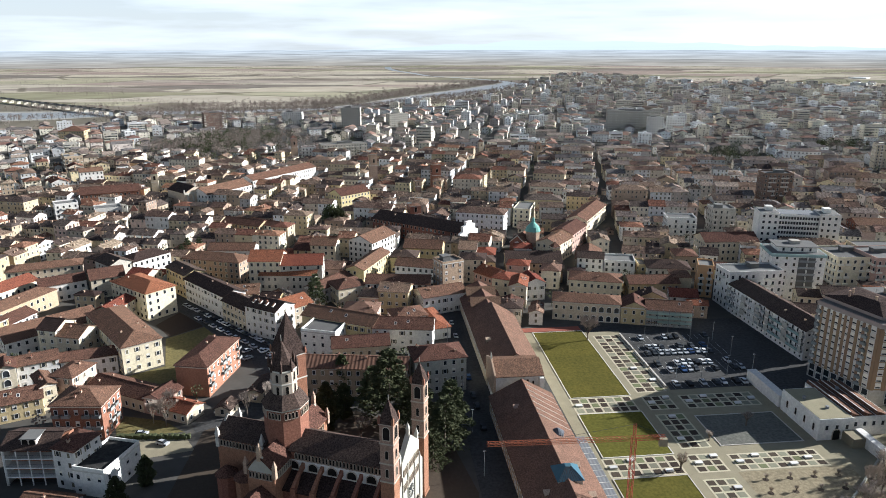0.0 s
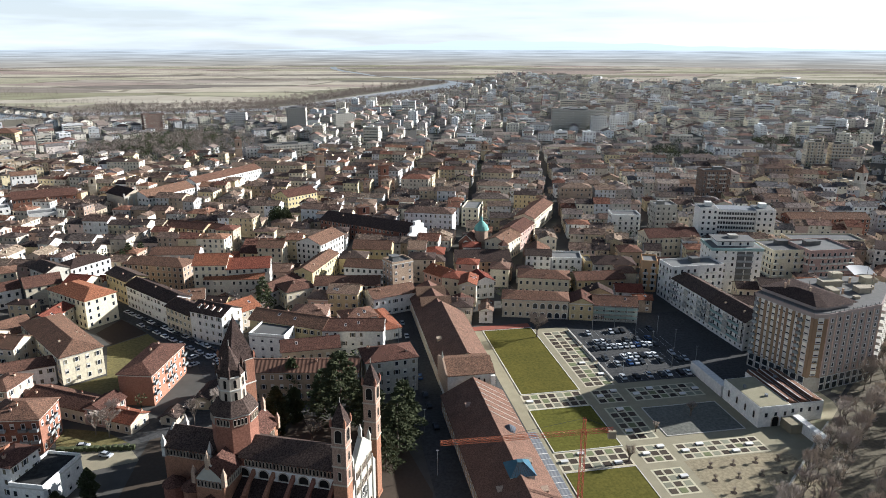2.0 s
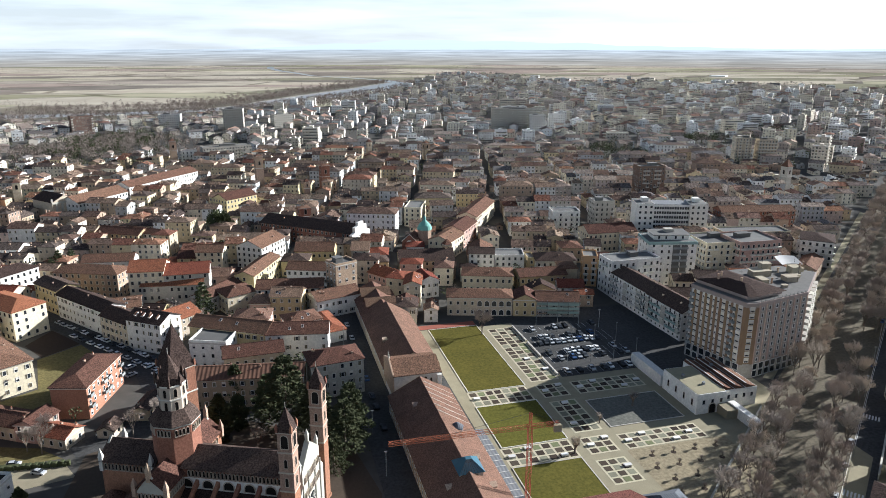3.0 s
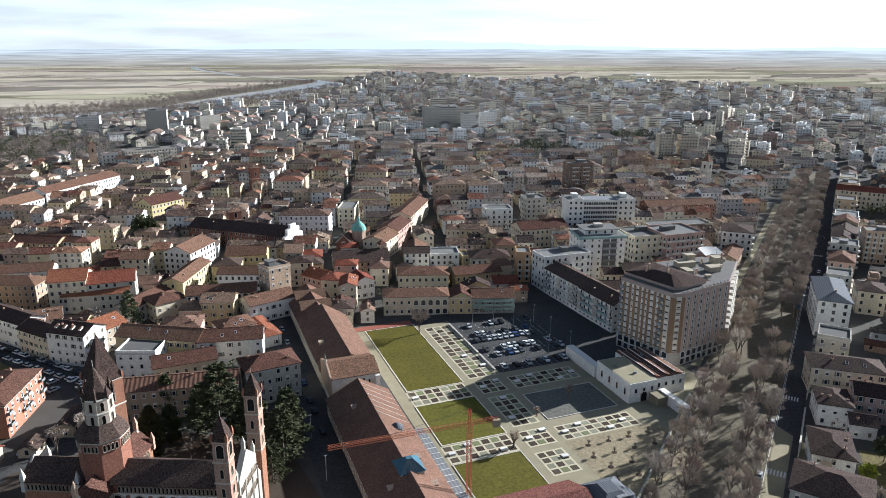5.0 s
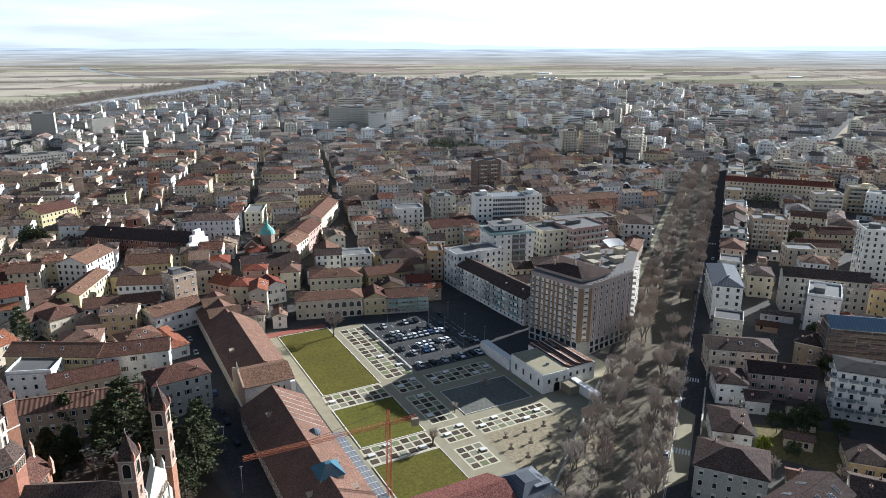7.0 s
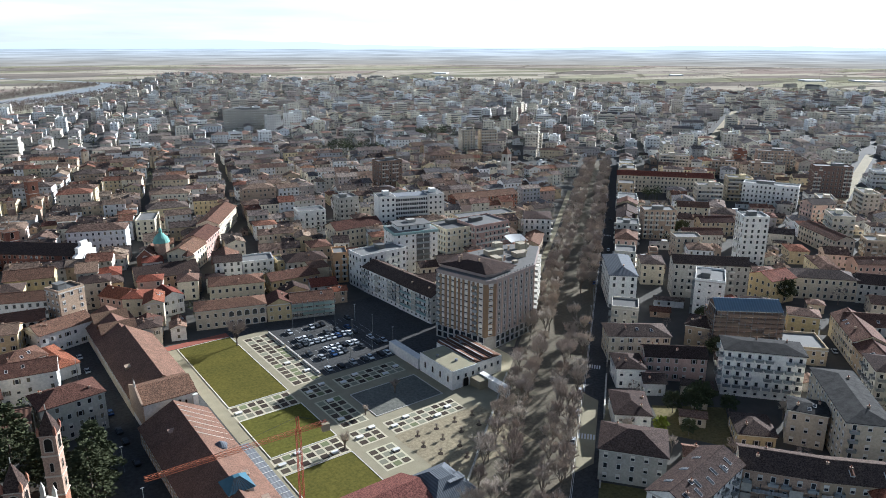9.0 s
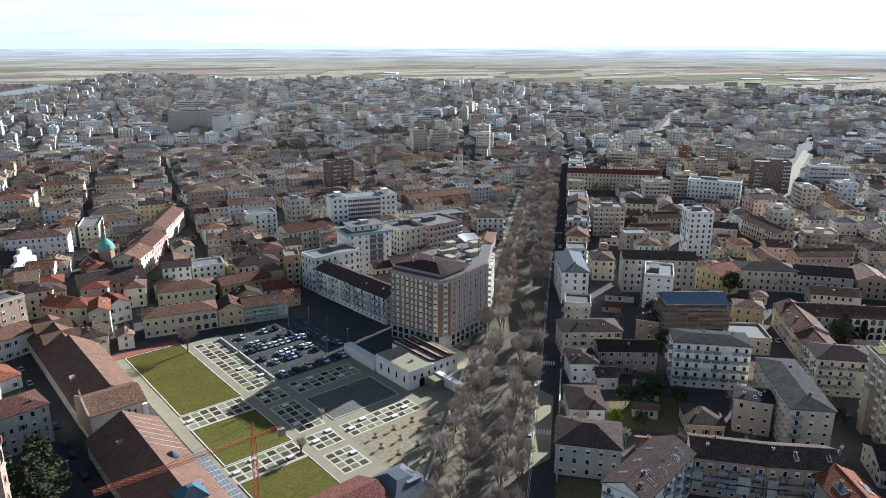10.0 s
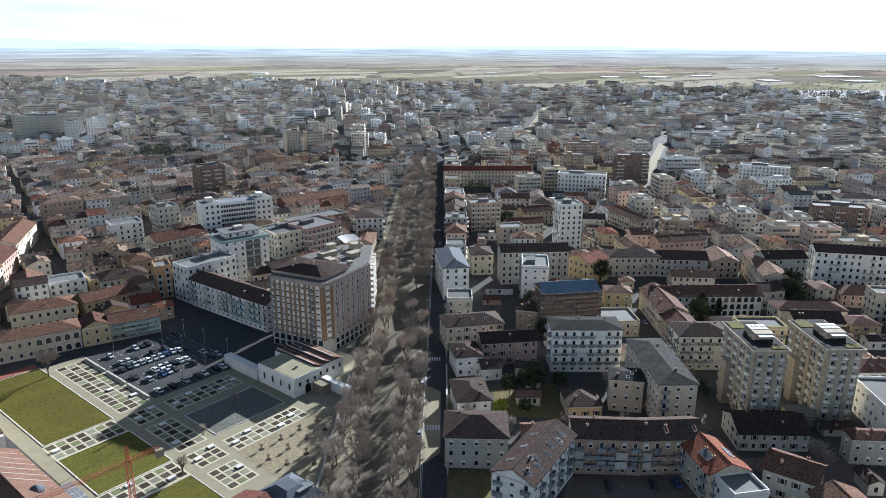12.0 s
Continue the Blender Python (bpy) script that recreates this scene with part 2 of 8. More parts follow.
    "condo": material("beige_render", (0.42, 0.36, 0.265), (0.3, 0.255, 0.19), vary=0.05, scale=0.2, speckle=0.12, grain=0.7),
    "bedgravel": material("green_grey_gravel", (0.24, 0.23, 0.16), (0.17, 0.165, 0.12), vary=0.15, scale=1.0),
    "bedgreen": material("thin_ground_cover", (0.19, 0.2, 0.1), (0.12, 0.13, 0.07), vary=0.15, scale=1.0),
    "manytwig": material("bare_branches", (0.25, 0.21, 0.175), (0.165, 0.138, 0.115), scale=0.2, vary=0.0),
    "churchstone": material("weathered_tan_stone", (0.52, 0.44, 0.35), (0.34, 0.28, 0.225), vary=0.08, scale=0.5, fine=6.0, bump=0.3),
    "rubber": material("tyre_rubber", (0.03, 0.03, 0.03), vary=0.1),
}


# ---- mesh helpers ----
class Shape:
    """A mesh under construction: points, faces and the material slot of each face."""

    def __init__(self):
        self.v, self.f, self.m = [], [], []

    def add(self, points, faces, slot=0):
        k = len(self.v)
        self.v.extend(points)
        self.f.extend(tuple(i + k for i in f) for f in faces)
        self.m.extend([slot] * len(faces))
        return self

    def box(self, x0, x1, y0, y1, z0, z1, slot=0, bottom=True):
        p = [(x0, y0, z0), (x1, y0, z0), (x1, y1, z0), (x0, y1, z0), (x0, y0, z1), (x1, y0, z1), (x1, y1, z1), (x0, y1, z1)]
        f = [(4, 5, 6, 7), (0, 1, 5, 4), (1, 2, 6, 5), (2, 3, 7, 6), (3, 0, 4, 7)]
        return self.add(p, f + [(3, 2, 1, 0)] if bottom else f, slot)

    def prism(self, ring, z0, z1, slot=0, top=1.0, cap=True, centre=None):
        """A ring of (x, y) from z0 up to z1, drawn in to its centre by the factor top (0 makes a spire)."""
        n = len(ring)
        cx, cy = centre or (sum(p[0] for p in ring) / n, sum(p[1] for p in ring) / n)
        low = [(x, y, z0) for x, y in ring]
        if top == 0:
            return self.add(low + [(cx, cy, z1)], [(i, (i + 1) % n, n) for i in range(n)], slot)
        high = [(cx + (x - cx) * top, cy + (y - cy) * top, z1) for x, y in ring]
        f = [(i, (i + 1) % n, n + (i + 1) % n, n + i) for i in range(n)]
        if cap:
            f.append(tuple(range(n, 2 * n)))
        return self.add(low + high, f, slot)

    def beam(self, a, b, r, sides=4, taper=1.0, slot=0):
        """A bar from a to b."""
        a, b = Vector(a), Vector(b)
        d = (b - a).normalized()
        e = d.orthogonal().normalized()
        g = d.cross(e)
        ps = []
        for base, q in ((a, r), (b, r * taper)):
            for i in range(sides):
                w = 2 * math.pi * (i + 0.5) / sides
                ps.append(tuple(base + (e * math.cos(w) + g * math.sin(w)) * q))
        f = [(i, (i + 1) % sides, sides + (i + 1) % sides, sides + i) for i in range(sides)]
        return self.add(ps, f + [tuple(range(sides, 2 * sides)), tuple(reversed(range(sides)))], slot)

    def mesh(self, name, *mats):
        me = bpy.data.meshes.new(name)
        me.from_pydata(self.v, [], self.f)
        for m in mats:
            me.materials.append(MAT[m] if isinstance(m, str) else m)
        if len(mats) > 1:
            me.polygons.foreach_set("material_index", self.m)
        return me


def ngon(n, r, x=0.0, y=0.0, turn=0.0):
    return [(x + r * math.cos(turn + 2 * math.pi * i / n), y + r * math.sin(turn + 2 * math.pi * i / n)) for i in range(n)]


def part(name, shape, mats, parent=None, label="", at=None):
    """Links a shape, or a shared mesh, as one mesh object under a thing or a part."""
    mats = (mats,) if isinstance(mats, str) else mats
    ob = new(name, shape.mesh(name, *mats) if isinstance(shape, Shape) else shape)
    ob.parent = parent
    if at is not None:
        ob.matrix_basis = at
    return tagged(ob, label=label)


def thing(name, label, category, m, group="", kind=""):
    ob = new(name)
    ob.empty_display_size = 0.5
    ob.matrix_basis = m
    return tagged(ob, label, category, group, kind)


def solid(name, shape, mats, label, category, m=None, group="", kind=""):
    """A thing that is one mesh."""
    ob = part(name, shape, mats)
    if m is not None:
        ob.matrix_basis = m
    return tagged(ob, label, category, group, kind)


# the plan's two frames: the square (turned 6 degrees) and the avenue
PARK = pose(0, 0, 0, 0, 0, 6)
AVENUE = pose(0, 0, 0, 0, 0, 45.6 - 90)       # local y runs along the avenue, local x to its right


# ---- which ground is taken ----
CELL, GX0, GY0 = 1.0, -1000.0, -300.0
taken = np.zeros((3000, 3600), dtype=bool)


def footprint(x, y, w, d, rot, step=0.9):
    nx, ny = max(2, int(w / step) + 1), max(2, int(d / step) + 1)
    a, b = np.meshgrid(np.linspace(-w / 2, w / 2, nx), np.linspace(-d / 2, d / 2, ny))
    c, s = math.cos(radians(rot)), math.sin(radians(rot))
    i = ((x + a * c - b * s - GX0) / CELL).astype(int).clip(0, taken.shape[0] - 1)
    j = ((y + a * s + b * c - GY0) / CELL).astype(int).clip(0, taken.shape[1] - 1)
    return i, j


def occupy(x, y, w, d, rot):
    taken[footprint(x, y, w, d, rot)] = True


def is_free(x, y, w, d, rot):
    return not taken[footprint(x, y, w, d, rot)].any()


# ---- houses ----
def wall_shape(w, d, h, roof, rise, plinth=True):
    s = Shape()
    x, y = w / 2, d / 2
    if roof == "gable":
        top = h + rise * 0.94
        s.add([(-x, -y, -0.5), (x, -y, -0.5), (x, y, -0.5), (-x, y, -0.5), (-x, -y, h), (x, -y, h), (x, y, h), (-x, y, h), (-x, 0, top), (x, 0, top)],
              [(0, 1, 5, 4), (2, 3, 7, 6), (1, 2, 6, 9, 5), (3, 0, 4, 8, 7)])
    elif roof == "flat":
        s.box(-x, x, -y, y, -0.5, h, bottom=False)
        for a in ((-x, x, -y, -y + 0.3), (-x, x, y - 0.3, y), (-x, -x + 0.3, -y + 0.3, y - 0.3), (x - 0.3, x, -y + 0.3, y - 0.3)):
            s.box(*a, h, h + 0.9, bottom=False)
    else:
        s.box(-x, x, -y, y, -0.5, h, bottom=False)
    return s


def roof_shape(w, d, h, roof, rise, over=0.55, thick=0.22):
    s = Shape()
    x, y = w / 2 + over, d / 2 + over
    if roof == "gable":
        drop = rise * over / (d / 2)
        top, low = h + rise, h - drop
        g = 0.17
        line = [(-y, low), (-g, top - 0.05), (g, top - 0.05), (y, low), (y, low + thick), (g, top + thick - 0.02), (g, top + thick + 0.12), (-g, top + thick + 0.12), (-g, top + thick - 0.02), (-y, low + thick)]
        n = len(line)
        s.add([(-x, a, b) for a, b in line] + [(x, a, b) for a, b in line],
              [(i, (i + 1) % n, n + (i + 1) % n, n + i) for i in range(n)] + [(9, 8, 1, 0), (8, 7, 6, 5, 2, 1), (5, 4, 3, 2), (10, 11, 18, 19), (11, 12, 15, 16, 17, 18), (12, 13, 14, 15)])
    elif roof == "hip":
        k = min(x, y)
        rx, ry = max(x - k, 0.05), max(y - k, 0.05)
        low = [(-x, -y, h), (x, -y, h), (x, y, h), (-x, y, h)]
        mid = [(a, b, h + thick) for a, b, _ in low]
        if x >= y:
            top = [(-rx, 0, h + rise), (rx, 0, h + rise)]
            f = [(4, 5, 9, 8), (6, 7, 8, 9), (5, 6, 9), (7, 4, 8)]
        else:
            top = [(0, -ry, h + rise), (0, ry, h + rise)]
            f = [(4, 5, 8), (6, 7, 9), (5, 6, 9, 8), (7, 4, 8, 9)]
        s.add(low + mid + top, f + [(0, 1, 5, 4), (1, 2, 6, 5), (2, 3, 7, 6), (3, 0, 4, 7), (3, 2, 1, 0)])
    else:
        s.add([(-w / 2 + 0.3, -d / 2 + 0.3, h + 0.06), (w / 2 - 0.3, -d / 2 + 0.3, h + 0.06), (w / 2 - 0.3, d / 2 - 0.3, h + 0.06), (-w / 2 + 0.3, d / 2 - 0.3, h + 0.06)], [(0, 1, 2, 3)])
    return s


def window_shape(ww, wh, kind, low=0.5):
    """A window in a wall that faces -y, its sill's middle at the origin, one joined skin. Slots: frame, glass, shutters, iron, blind."""
    s = Shape()
    x, o, top = ww / 2, 0.13, wh + 0.12
    outer = [(-x - o, -0.14), (x + o, -0.14), (x + o, top), (-x - o, top)]
    inner = [(-x, 0), (x, 0), (x, wh), (-x, wh)]
    pts = [(a, 0.02, c) for a, c in outer] + [(a, -0.1, c) for a, c in outer] + [(a, -0.1, c) for a, c in inner] + [(a, -0.015, c) for a, c in inner]
    s.add(pts, [(k + i, k + (i + 1) % 4, k + 4 + (i + 1) % 4, k + 4 + i) for k in (0, 4, 8) for i in range(4)])
    if kind == "closed":
        s.f.append((12, 13, 14, 15))
        s.m.append(2)
    elif kind == "blind":
        k = len(s.v)
        s.v += [(-x, -0.015, wh * low), (x, -0.015, wh * low)]
        s.f += [(12, 13, k + 1, k), (k, k + 1, 14, 15)]
        s.m += [1, 4]
    else:
        s.f.append((12, 13, 14, 15))
        s.m.append(1)
    if kind == "shutter":
        k = len(s.v)
        w = ww * 0.5
        s.v += [(-x - o - w, -0.05, -0.05), (-x - o - w, -0.05, wh + 0.03), (x + o + w, -0.05, -0.05), (x + o + w, -0.05, wh + 0.03)]
        s.f += [(k, 4, 7, k + 1), (5, k + 2, k + 3, 6)]
        s.m += [2, 2]
    elif kind == "balcony":
        k = len(s.v)
        b = 0.75
        s.v += [(-x - b, -1.15, -0.9), (x + b, -1.15, -0.9), (x + b, -0.0, -0.9), (-x - b, -0.0, -0.9), (-x - b, -1.15, 0.15), (x + b, -1.15, 0.15), (x + b, 0.0, 0.15), (-x - b, 0.0, 0.15)]
        s.f += [(k, k + 1, k + 2, k + 3), (k, k + 4, k + 5, k + 1), (k + 1, k + 5, k + 6, k + 2), (k + 3, k + 7, k + 4, k), (4, 5, k + 2, k + 3)]
        s.m += [0, 3, 3, 3, 0]
    return s


WIN_MATS = ("frame", "glass", "shutter", "railing", "blind")
WINDOW = {k: window_shape(1.0, 1.55, k).mesh("window_" + k, *WIN_MATS) for k in ("plain", "shutter", "blind", "balcony", "closed")}
chim = Shape().box(-0.34, 0.34, -0.26, 0.26, -1.4, 0.75).box(-0.42, 0.42, -0.34, 0.34, 0.75, 0.86)
CHIMNEY = chim.mesh("chimney", "brickpale")
POT = Shape().prism(ngon(8, 0.17), 0.86, 1.4, top=0.8).mesh("chimney_pot", "redtile")

rl = Shape().box(-0.5, 0.5, -0.75, 0.75, -0.1, 0.06, 0)
rl.add([(-0.4, -0.65, 0.065), (0.4, -0.65, 0.065), (0.4, 0.65, 0.065), (-0.4, 0.65, 0.065)], [(0, 1, 2, 3)], 1)
ROOF_LIGHT = rl.mesh("roof_light", "frame", "glass")
def arch_shape(w, h, depth=0.12, sill=True):
    """A round-arched dark opening with a pale surround, facing -y, foot at the origin, one joined skin. Slots: trim, glass."""
    n = 8
    r = w / 2
    line = [(-r, 0.0)] + [(-r * math.cos(math.pi * i / n), h - r + r * math.sin(math.pi * i / n)) for i in range(n + 1)] + [(r, 0.0)]
    k = 1.22
    out = [(-r * k, -0.15)] + [(-r * k * math.cos(math.pi * i / n), h - r + r * k * math.sin(math.pi * i / n)) for i in range(n + 1)] + [(r * k, -0.15)]
    m = len(line)
    pts = [(x, 0.02, z) for x, z in out] + [(x, -depth, z) for x, z in out] + [(x, -depth, z) for x, z in line] + [(x, -0.015, z) for x, z in line]
    s = Shape()
    s.add(pts, [(a + i, a + (i + 1) % m, a + m + (i + 1) % m, a + m + i) for a in (0, m, 2 * m) for i in range(m)])
    s.f.append(tuple(range(3 * m, 4 * m)))
    s.m.append(1)
    return s


LOGGIA = arch_shape(2.0, 2.5, 0.16).mesh("loggia_arch", "frame", "glass")
SIDES = ((0, 0, -1), (90, 1, 0), (180, 0, 1), (270, -1, 0))


def side_slots(w, d, h, rng, storey=3.15, pitch=2.9):
    """For each of the four sides: its turn, the outward normal, and where its windows go."""
    floors = max(1, int((h + 0.4) / storey))
    fh = h / floors
    for turn, nx, ny in SIDES:
        length = w if nx == 0 else d
        n = max(1, int((length - 1.2) / pitch))
        slots = []
        for f in range(floors):
            for i in range(n):
                slots.append(((i + 0.5) * length / n - length / 2, f * fh + (0.95 if f else 1.05), f))
        yield turn, nx, ny, (d / 2 if nx == 0 else w / 2), slots


def near_windows(root, w, d, h, rot, x, y, rng, style, mats_wall, blank=()):
    far = Shape()
    for turn, nx, ny, off, slots in side_slots(w, d, h, rng):
        a = radians(rot)
        wx, wy = nx * math.cos(a) - ny * math.sin(a), nx * math.sin(a) + ny * math.cos(a)
        seen = -(wx * (x + wx * off) + wy * (y + wy * off)) > 0
        if turn in blank:
            continue
        for px, pz, f in slots:
            if rng.random() < 0.06:
                continue
            kind = style if rng.random() < 0.75 else "plain"
            if style == "shutter":
                kind = rng.choice(("shutter", "shutter", "closed", "closed", "plain", "blind"))
            if style == "balcony":
                kind = "balcony" if f and int(px * 10) % 3 else "blind"
            if style == "loggia":
                kind = "plain" if px < -0.05 * w and nx == 0 else "arch"
            if kind == "balcony" and f == 0:
                kind = "plain"
            m = pose(0, 0, 0, 0, 0, turn) @ Matrix.Translation((px, -off, pz))
            if seen:
                if kind == "arch":
                    part("loggia_arch", LOGGIA, (), root, at=m @ Matrix.Translation((0, 0, -0.6)))
                else:
                    part("window", WINDOW[kind], (), root, at=m)
            else:
                far.add([tuple(m @ Vector(p)) for p in ((-0.58, -0.03, 0), (0.58, -0.03, 0), (0.58, -0.03, 1.6), (-0.58, -0.03, 1.6))], [(0, 1, 2, 3)])
    if far.f:
        tagged(part("rear_windows", far, "glass", root), kind="stuff")


def mid_windows(root, w, d, h, rng, style):
    s = Shape()
    for turn, nx, ny, off, slots in side_slots(w, d, h, rng):
        c, q = {0: (1, 0), 90: (0, 1), 180: (-1, 0), 270: (0, -1)}[turn]
        for px, pz, f in slots:
            if rng.random() < 0.1:
                continue
            for a0, a1, z0, z1, o, slot in ((-0.72, 0.72, -0.12, 1.75, 0.03, 0), (-0.55, 0.55, 0, 1.62, 0.06, 1)):
                y = -off - o
                s.add([((px + a) * c - y * q, (px + a) * q + y * c, pz + z) for a, z in ((a0, z0), (a1, z0), (a1, z1), (a0, z1))], [(0, 1, 2, 3)], slot)
            if style == "balcony" and f and int(px * 7) % 2:
                b = Shape().box(px - 1.3, px + 1.3, -off - 1.1, -off, pz - 0.95, pz - 0.05)
                s.add([(a * c - y * q, a * q + y * c, z) for a, y, z in b.v], b.f, 0)
    if s.f:
        tagged(part("glazing", s, ("trim", "glass"), root), kind="stuff")


def house(x, y, w, d, rot, h, roof, wall, tile, label, style="shutter", detail=None, rise=None, blank=(), group=""):
    """A house on the plan: centre, width, depth, turn, height to the eaves, kind of roof, and its materials."""
    rng = random.Random(int(x * 31 + y * 17 + w * 7))
    occupy(x, y, w + 0.4, d + 1.0, rot)
    dist = math.hypot(x, y)
    detail = detail or (2 if dist < 333 else 1)
    span = d if roof == "gable" else min(w, d)
    rise = rise if rise is not None else (0 if roof == "flat" else span / 2 * rng.uniform(0.37, 0.47))
    m = pose(x, y, 0, 0, 0, rot)
    if detail == 2:
        root = thing("house", label, "house", m, group)
        part("wall", wall_shape(w, d, h, roof, rise), wall, root)
    else:
        root = solid("house", wall_shape(w, d, h, roof, rise), wall, label, "house", m, group)
    part("roof", roof_shape(w, d, h, roof, rise), tile, root)
    if roof == "flat" and w > 9 and d > 9 and h > 15:
        sx, sy = rng.uniform(-0.2, 0.2) * w, rng.uniform(-0.1, 0.2) * d
        b = Shape().box(sx - w * 0.16, sx + w * 0.16, sy - 2, sy + 2, h, h + 2.2).box(sx - w * 0.16 - 0.3, sx + w * 0.16 + 0.3, sy - 2.3, sy + 2.3, h + 2.2, h + 2.4)
        part("roof_room", b, "gravel", root)
    if detail == 2:
        if dist < 330:
            part("cornice", cornice_shape(w, d, h), "trim", root)
        near_windows(root, w, d, h, rot, x, y, rng, style, wall, blank)
    else:
        mid_windows(root, w, d, h, rng, style)
    if roof != "flat" and dist < 620:
        for i in range(rng.choice((1, 2, 2, 3)) if detail == 2 else rng.choice((0, 1, 1))):
            px = rng.uniform(-0.4, 0.4) * w
            py = rng.choice((-1, 1)) * rng.uniform(0.1, 0.3) * d
            if roof == "hip" and w < d:
                k = 1 - abs(px) / (w / 2)
            else:
                k = 1 - abs(py) / (d / 2)
            if roof == "hip":
                k = min(k, (1 - abs(px) / (w / 2)) * w / min(w, d), (1 - abs(py) / (d / 2)) * d / min(w, d))
            stack = part("chimney", CHIMNEY, (), root, at=pose(px, py, h + rise * k, 0, 0, rng.choice((0, 90))))
            if dist < 300:
                part("chimney_pot", POT, (), stack)
    if detail == 2 and roof != "flat":
        for i in range(rng.choice((0, 0, 0, 0, 1, 2))):
            px, py = rng.uniform(-0.32, 0.32) * w, -rng.uniform(0.12, 0.36) * d
            if roof == "hip" and w < d:
                continue
            slope = rise / (d / 2)
            k = rise * (1 - abs(py) / (d / 2))
            if roof == "hip" and (1 - abs(px) / (w / 2)) * w / d * rise < k:
                continue
            part("roof_light", ROOF_LIGHT, (), root, at=Matrix.Translation((px, py, h + k + 0.26)) @ pose(0, 0, 0, math.degrees(math.atan(slope)), 0, 0))
    return root


def cornice_shape(w, d, h):
    s = Shape()
    x, y, q = w / 2 + 0.18, d / 2 + 0.18, 0.18
    ring = [(-x, -y), (x, -y), (x, y), (-x, y)]
    core = [(-x + q, -y + q), (x - q, -y + q), (x - q, y - q), (-x + q, y - q)]
    pts = [(a, b, h - 0.6) for a, b in core] + [(a, b, h - 0.5) for a, b in ring] + [(a, b, h - 0.12) for a, b in ring] + [(a, b, h - 0.1) for a, b in core]
    return s.add(pts, [(k + i, k + (i + 1) % 4, k + 4 + (i + 1) % 4, k + 4 + i) for k in (0, 4, 8) for i in range(4)])


# ---- ground, fields, river ----
def field_material():
    m = bpy.data.materials.new("winter_fields")
    m.use_nodes = True
    n, l = m.node_tree.nodes, m.node_tree.links
    bsdf = n["Principled BSDF"]
    bsdf.inputs["Roughness"].default_value, bsdf.inputs["Specular IOR Level"].default_value = 1.0, 0.0
    pos = n.new("ShaderNodeNewGeometry").outputs["Position"]
    mp = n.new("ShaderNodeMapping")
    mp.inputs["Scale"].default_value, mp.inputs["Rotation"].default_value = (0.0019, 0.0048, 0.0), (0, 0, 0.3)
    l.new(pos, mp.inputs["Vector"])
    vor = n.new("ShaderNodeTexVoronoi")
    vor.distance, vor.inputs["Scale"].default_value = "CHEBYCHEV", 1.0
    l.new(mp.outputs[0], vor.inputs["Vector"])
    ramp = n.new("ShaderNodeValToRGB")
    ramp.color_ramp.interpolation = "CONSTANT"
    cols = ((0.37, 0.325, 0.255), (0.24, 0.205, 0.17), (0.42, 0.37, 0.285), (0.21, 0.2, 0.14), (0.33, 0.285, 0.235), (0.19, 0.165, 0.14), (0.4, 0.355, 0.28), (0.25, 0.235, 0.155), (0.3, 0.24, 0.2), (0.34, 0.315, 0.22))
    for i, c in enumerate(cols):
        e = ramp.color_ramp.elements[i] if i < 2 else ramp.color_ramp.elements.new(i / len(cols))
        e.position, e.color = i / len(cols), (*c, 1)
    sep = n.new("ShaderNodeSeparateColor")
    l.new(vor.outputs["Color"], sep.inputs[0]), l.new(sep.outputs[0], ramp.inputs["Fac"])
    noise_n = n.new("ShaderNodeTexNoise")
    noise_n.inputs["Scale"].default_value, noise_n.inputs["Detail"].default_value = 0.012, 8.0
    l.new(pos, noise_n.inputs["Vector"])
    mix = n.new("ShaderNodeMix")
    mix.data_type, mix.blend_type = "RGBA", "MULTIPLY"
    mix.inputs[0].default_value = 0.4
    gain = n.new("ShaderNodeMapRange")
    gain.inputs["From Min"].default_value, gain.inputs["From Max"].default_value = 0.3, 0.7
    gain.inputs["To Min"].default_value, gain.inputs["To Max"].default_value = 0.5, 1.35
    l.new(noise_n.outputs[0], gain.inputs["Value"])
    l.new(ramp.outputs[0], mix.inputs[6]), l.new(gain.outputs[0], mix.inputs[7])
    # ditches and hedges between the fields
    edge, line, hedge_mix = n.new("ShaderNodeTexVoronoi"), n.new("ShaderNodeMapRange"), n.new("ShaderNodeMix")
    edge.feature, edge.inputs["Scale"].default_value = "DISTANCE_TO_EDGE", 1.0
    l.new(mp.outputs[0], edge.inputs["Vector"])
    line.inputs["From Min"].default_value, line.inputs["From Max"].default_value = 0.012, 0.03
    line.inputs["To Min"].default_value, line.inputs["To Max"].default_value = 0.6, 0.0
    l.new(edge.outputs["Distance"], line.inputs["Value"])
    hedge_mix.data_type = "RGBA"
    hedge_mix.inputs[7].default_value = (0.09, 0.08, 0.055, 1)
    l.new(line.outputs[0], hedge_mix.inputs[0]), l.new(mix.outputs[2], hedge_mix.inputs[6])
    l.new(hedge_mix.outputs[2], bsdf.inputs["Base Color"])
    return m


MAT["fields"] = field_material()
MAT["townfloor"] = material("town_streets_and_yards", (0.115, 0.107, 0.095), (0.058, 0.056, 0.048), scale=0.03, fine=0.25, vary=0.0, gloss=0.03)
MAT["scrub"] = material("river_scrub_ground", (0.2, 0.17, 0.13), (0.12, 0.105, 0.08), scale=0.01, fine=0.08, vary=0.0)
MAT["water"] = material("river_water", (0.25, 0.265, 0.265), (0.19, 0.205, 0.205), rough=0.35, scale=0.02, fine=0.3, vary=0.0)
MAT["gravelbar"] = material("river_gravel_bank", (0.45, 0.42, 0.36), (0.33, 0.3, 0.26), scale=0.02, fine=0.3, vary=0.0)


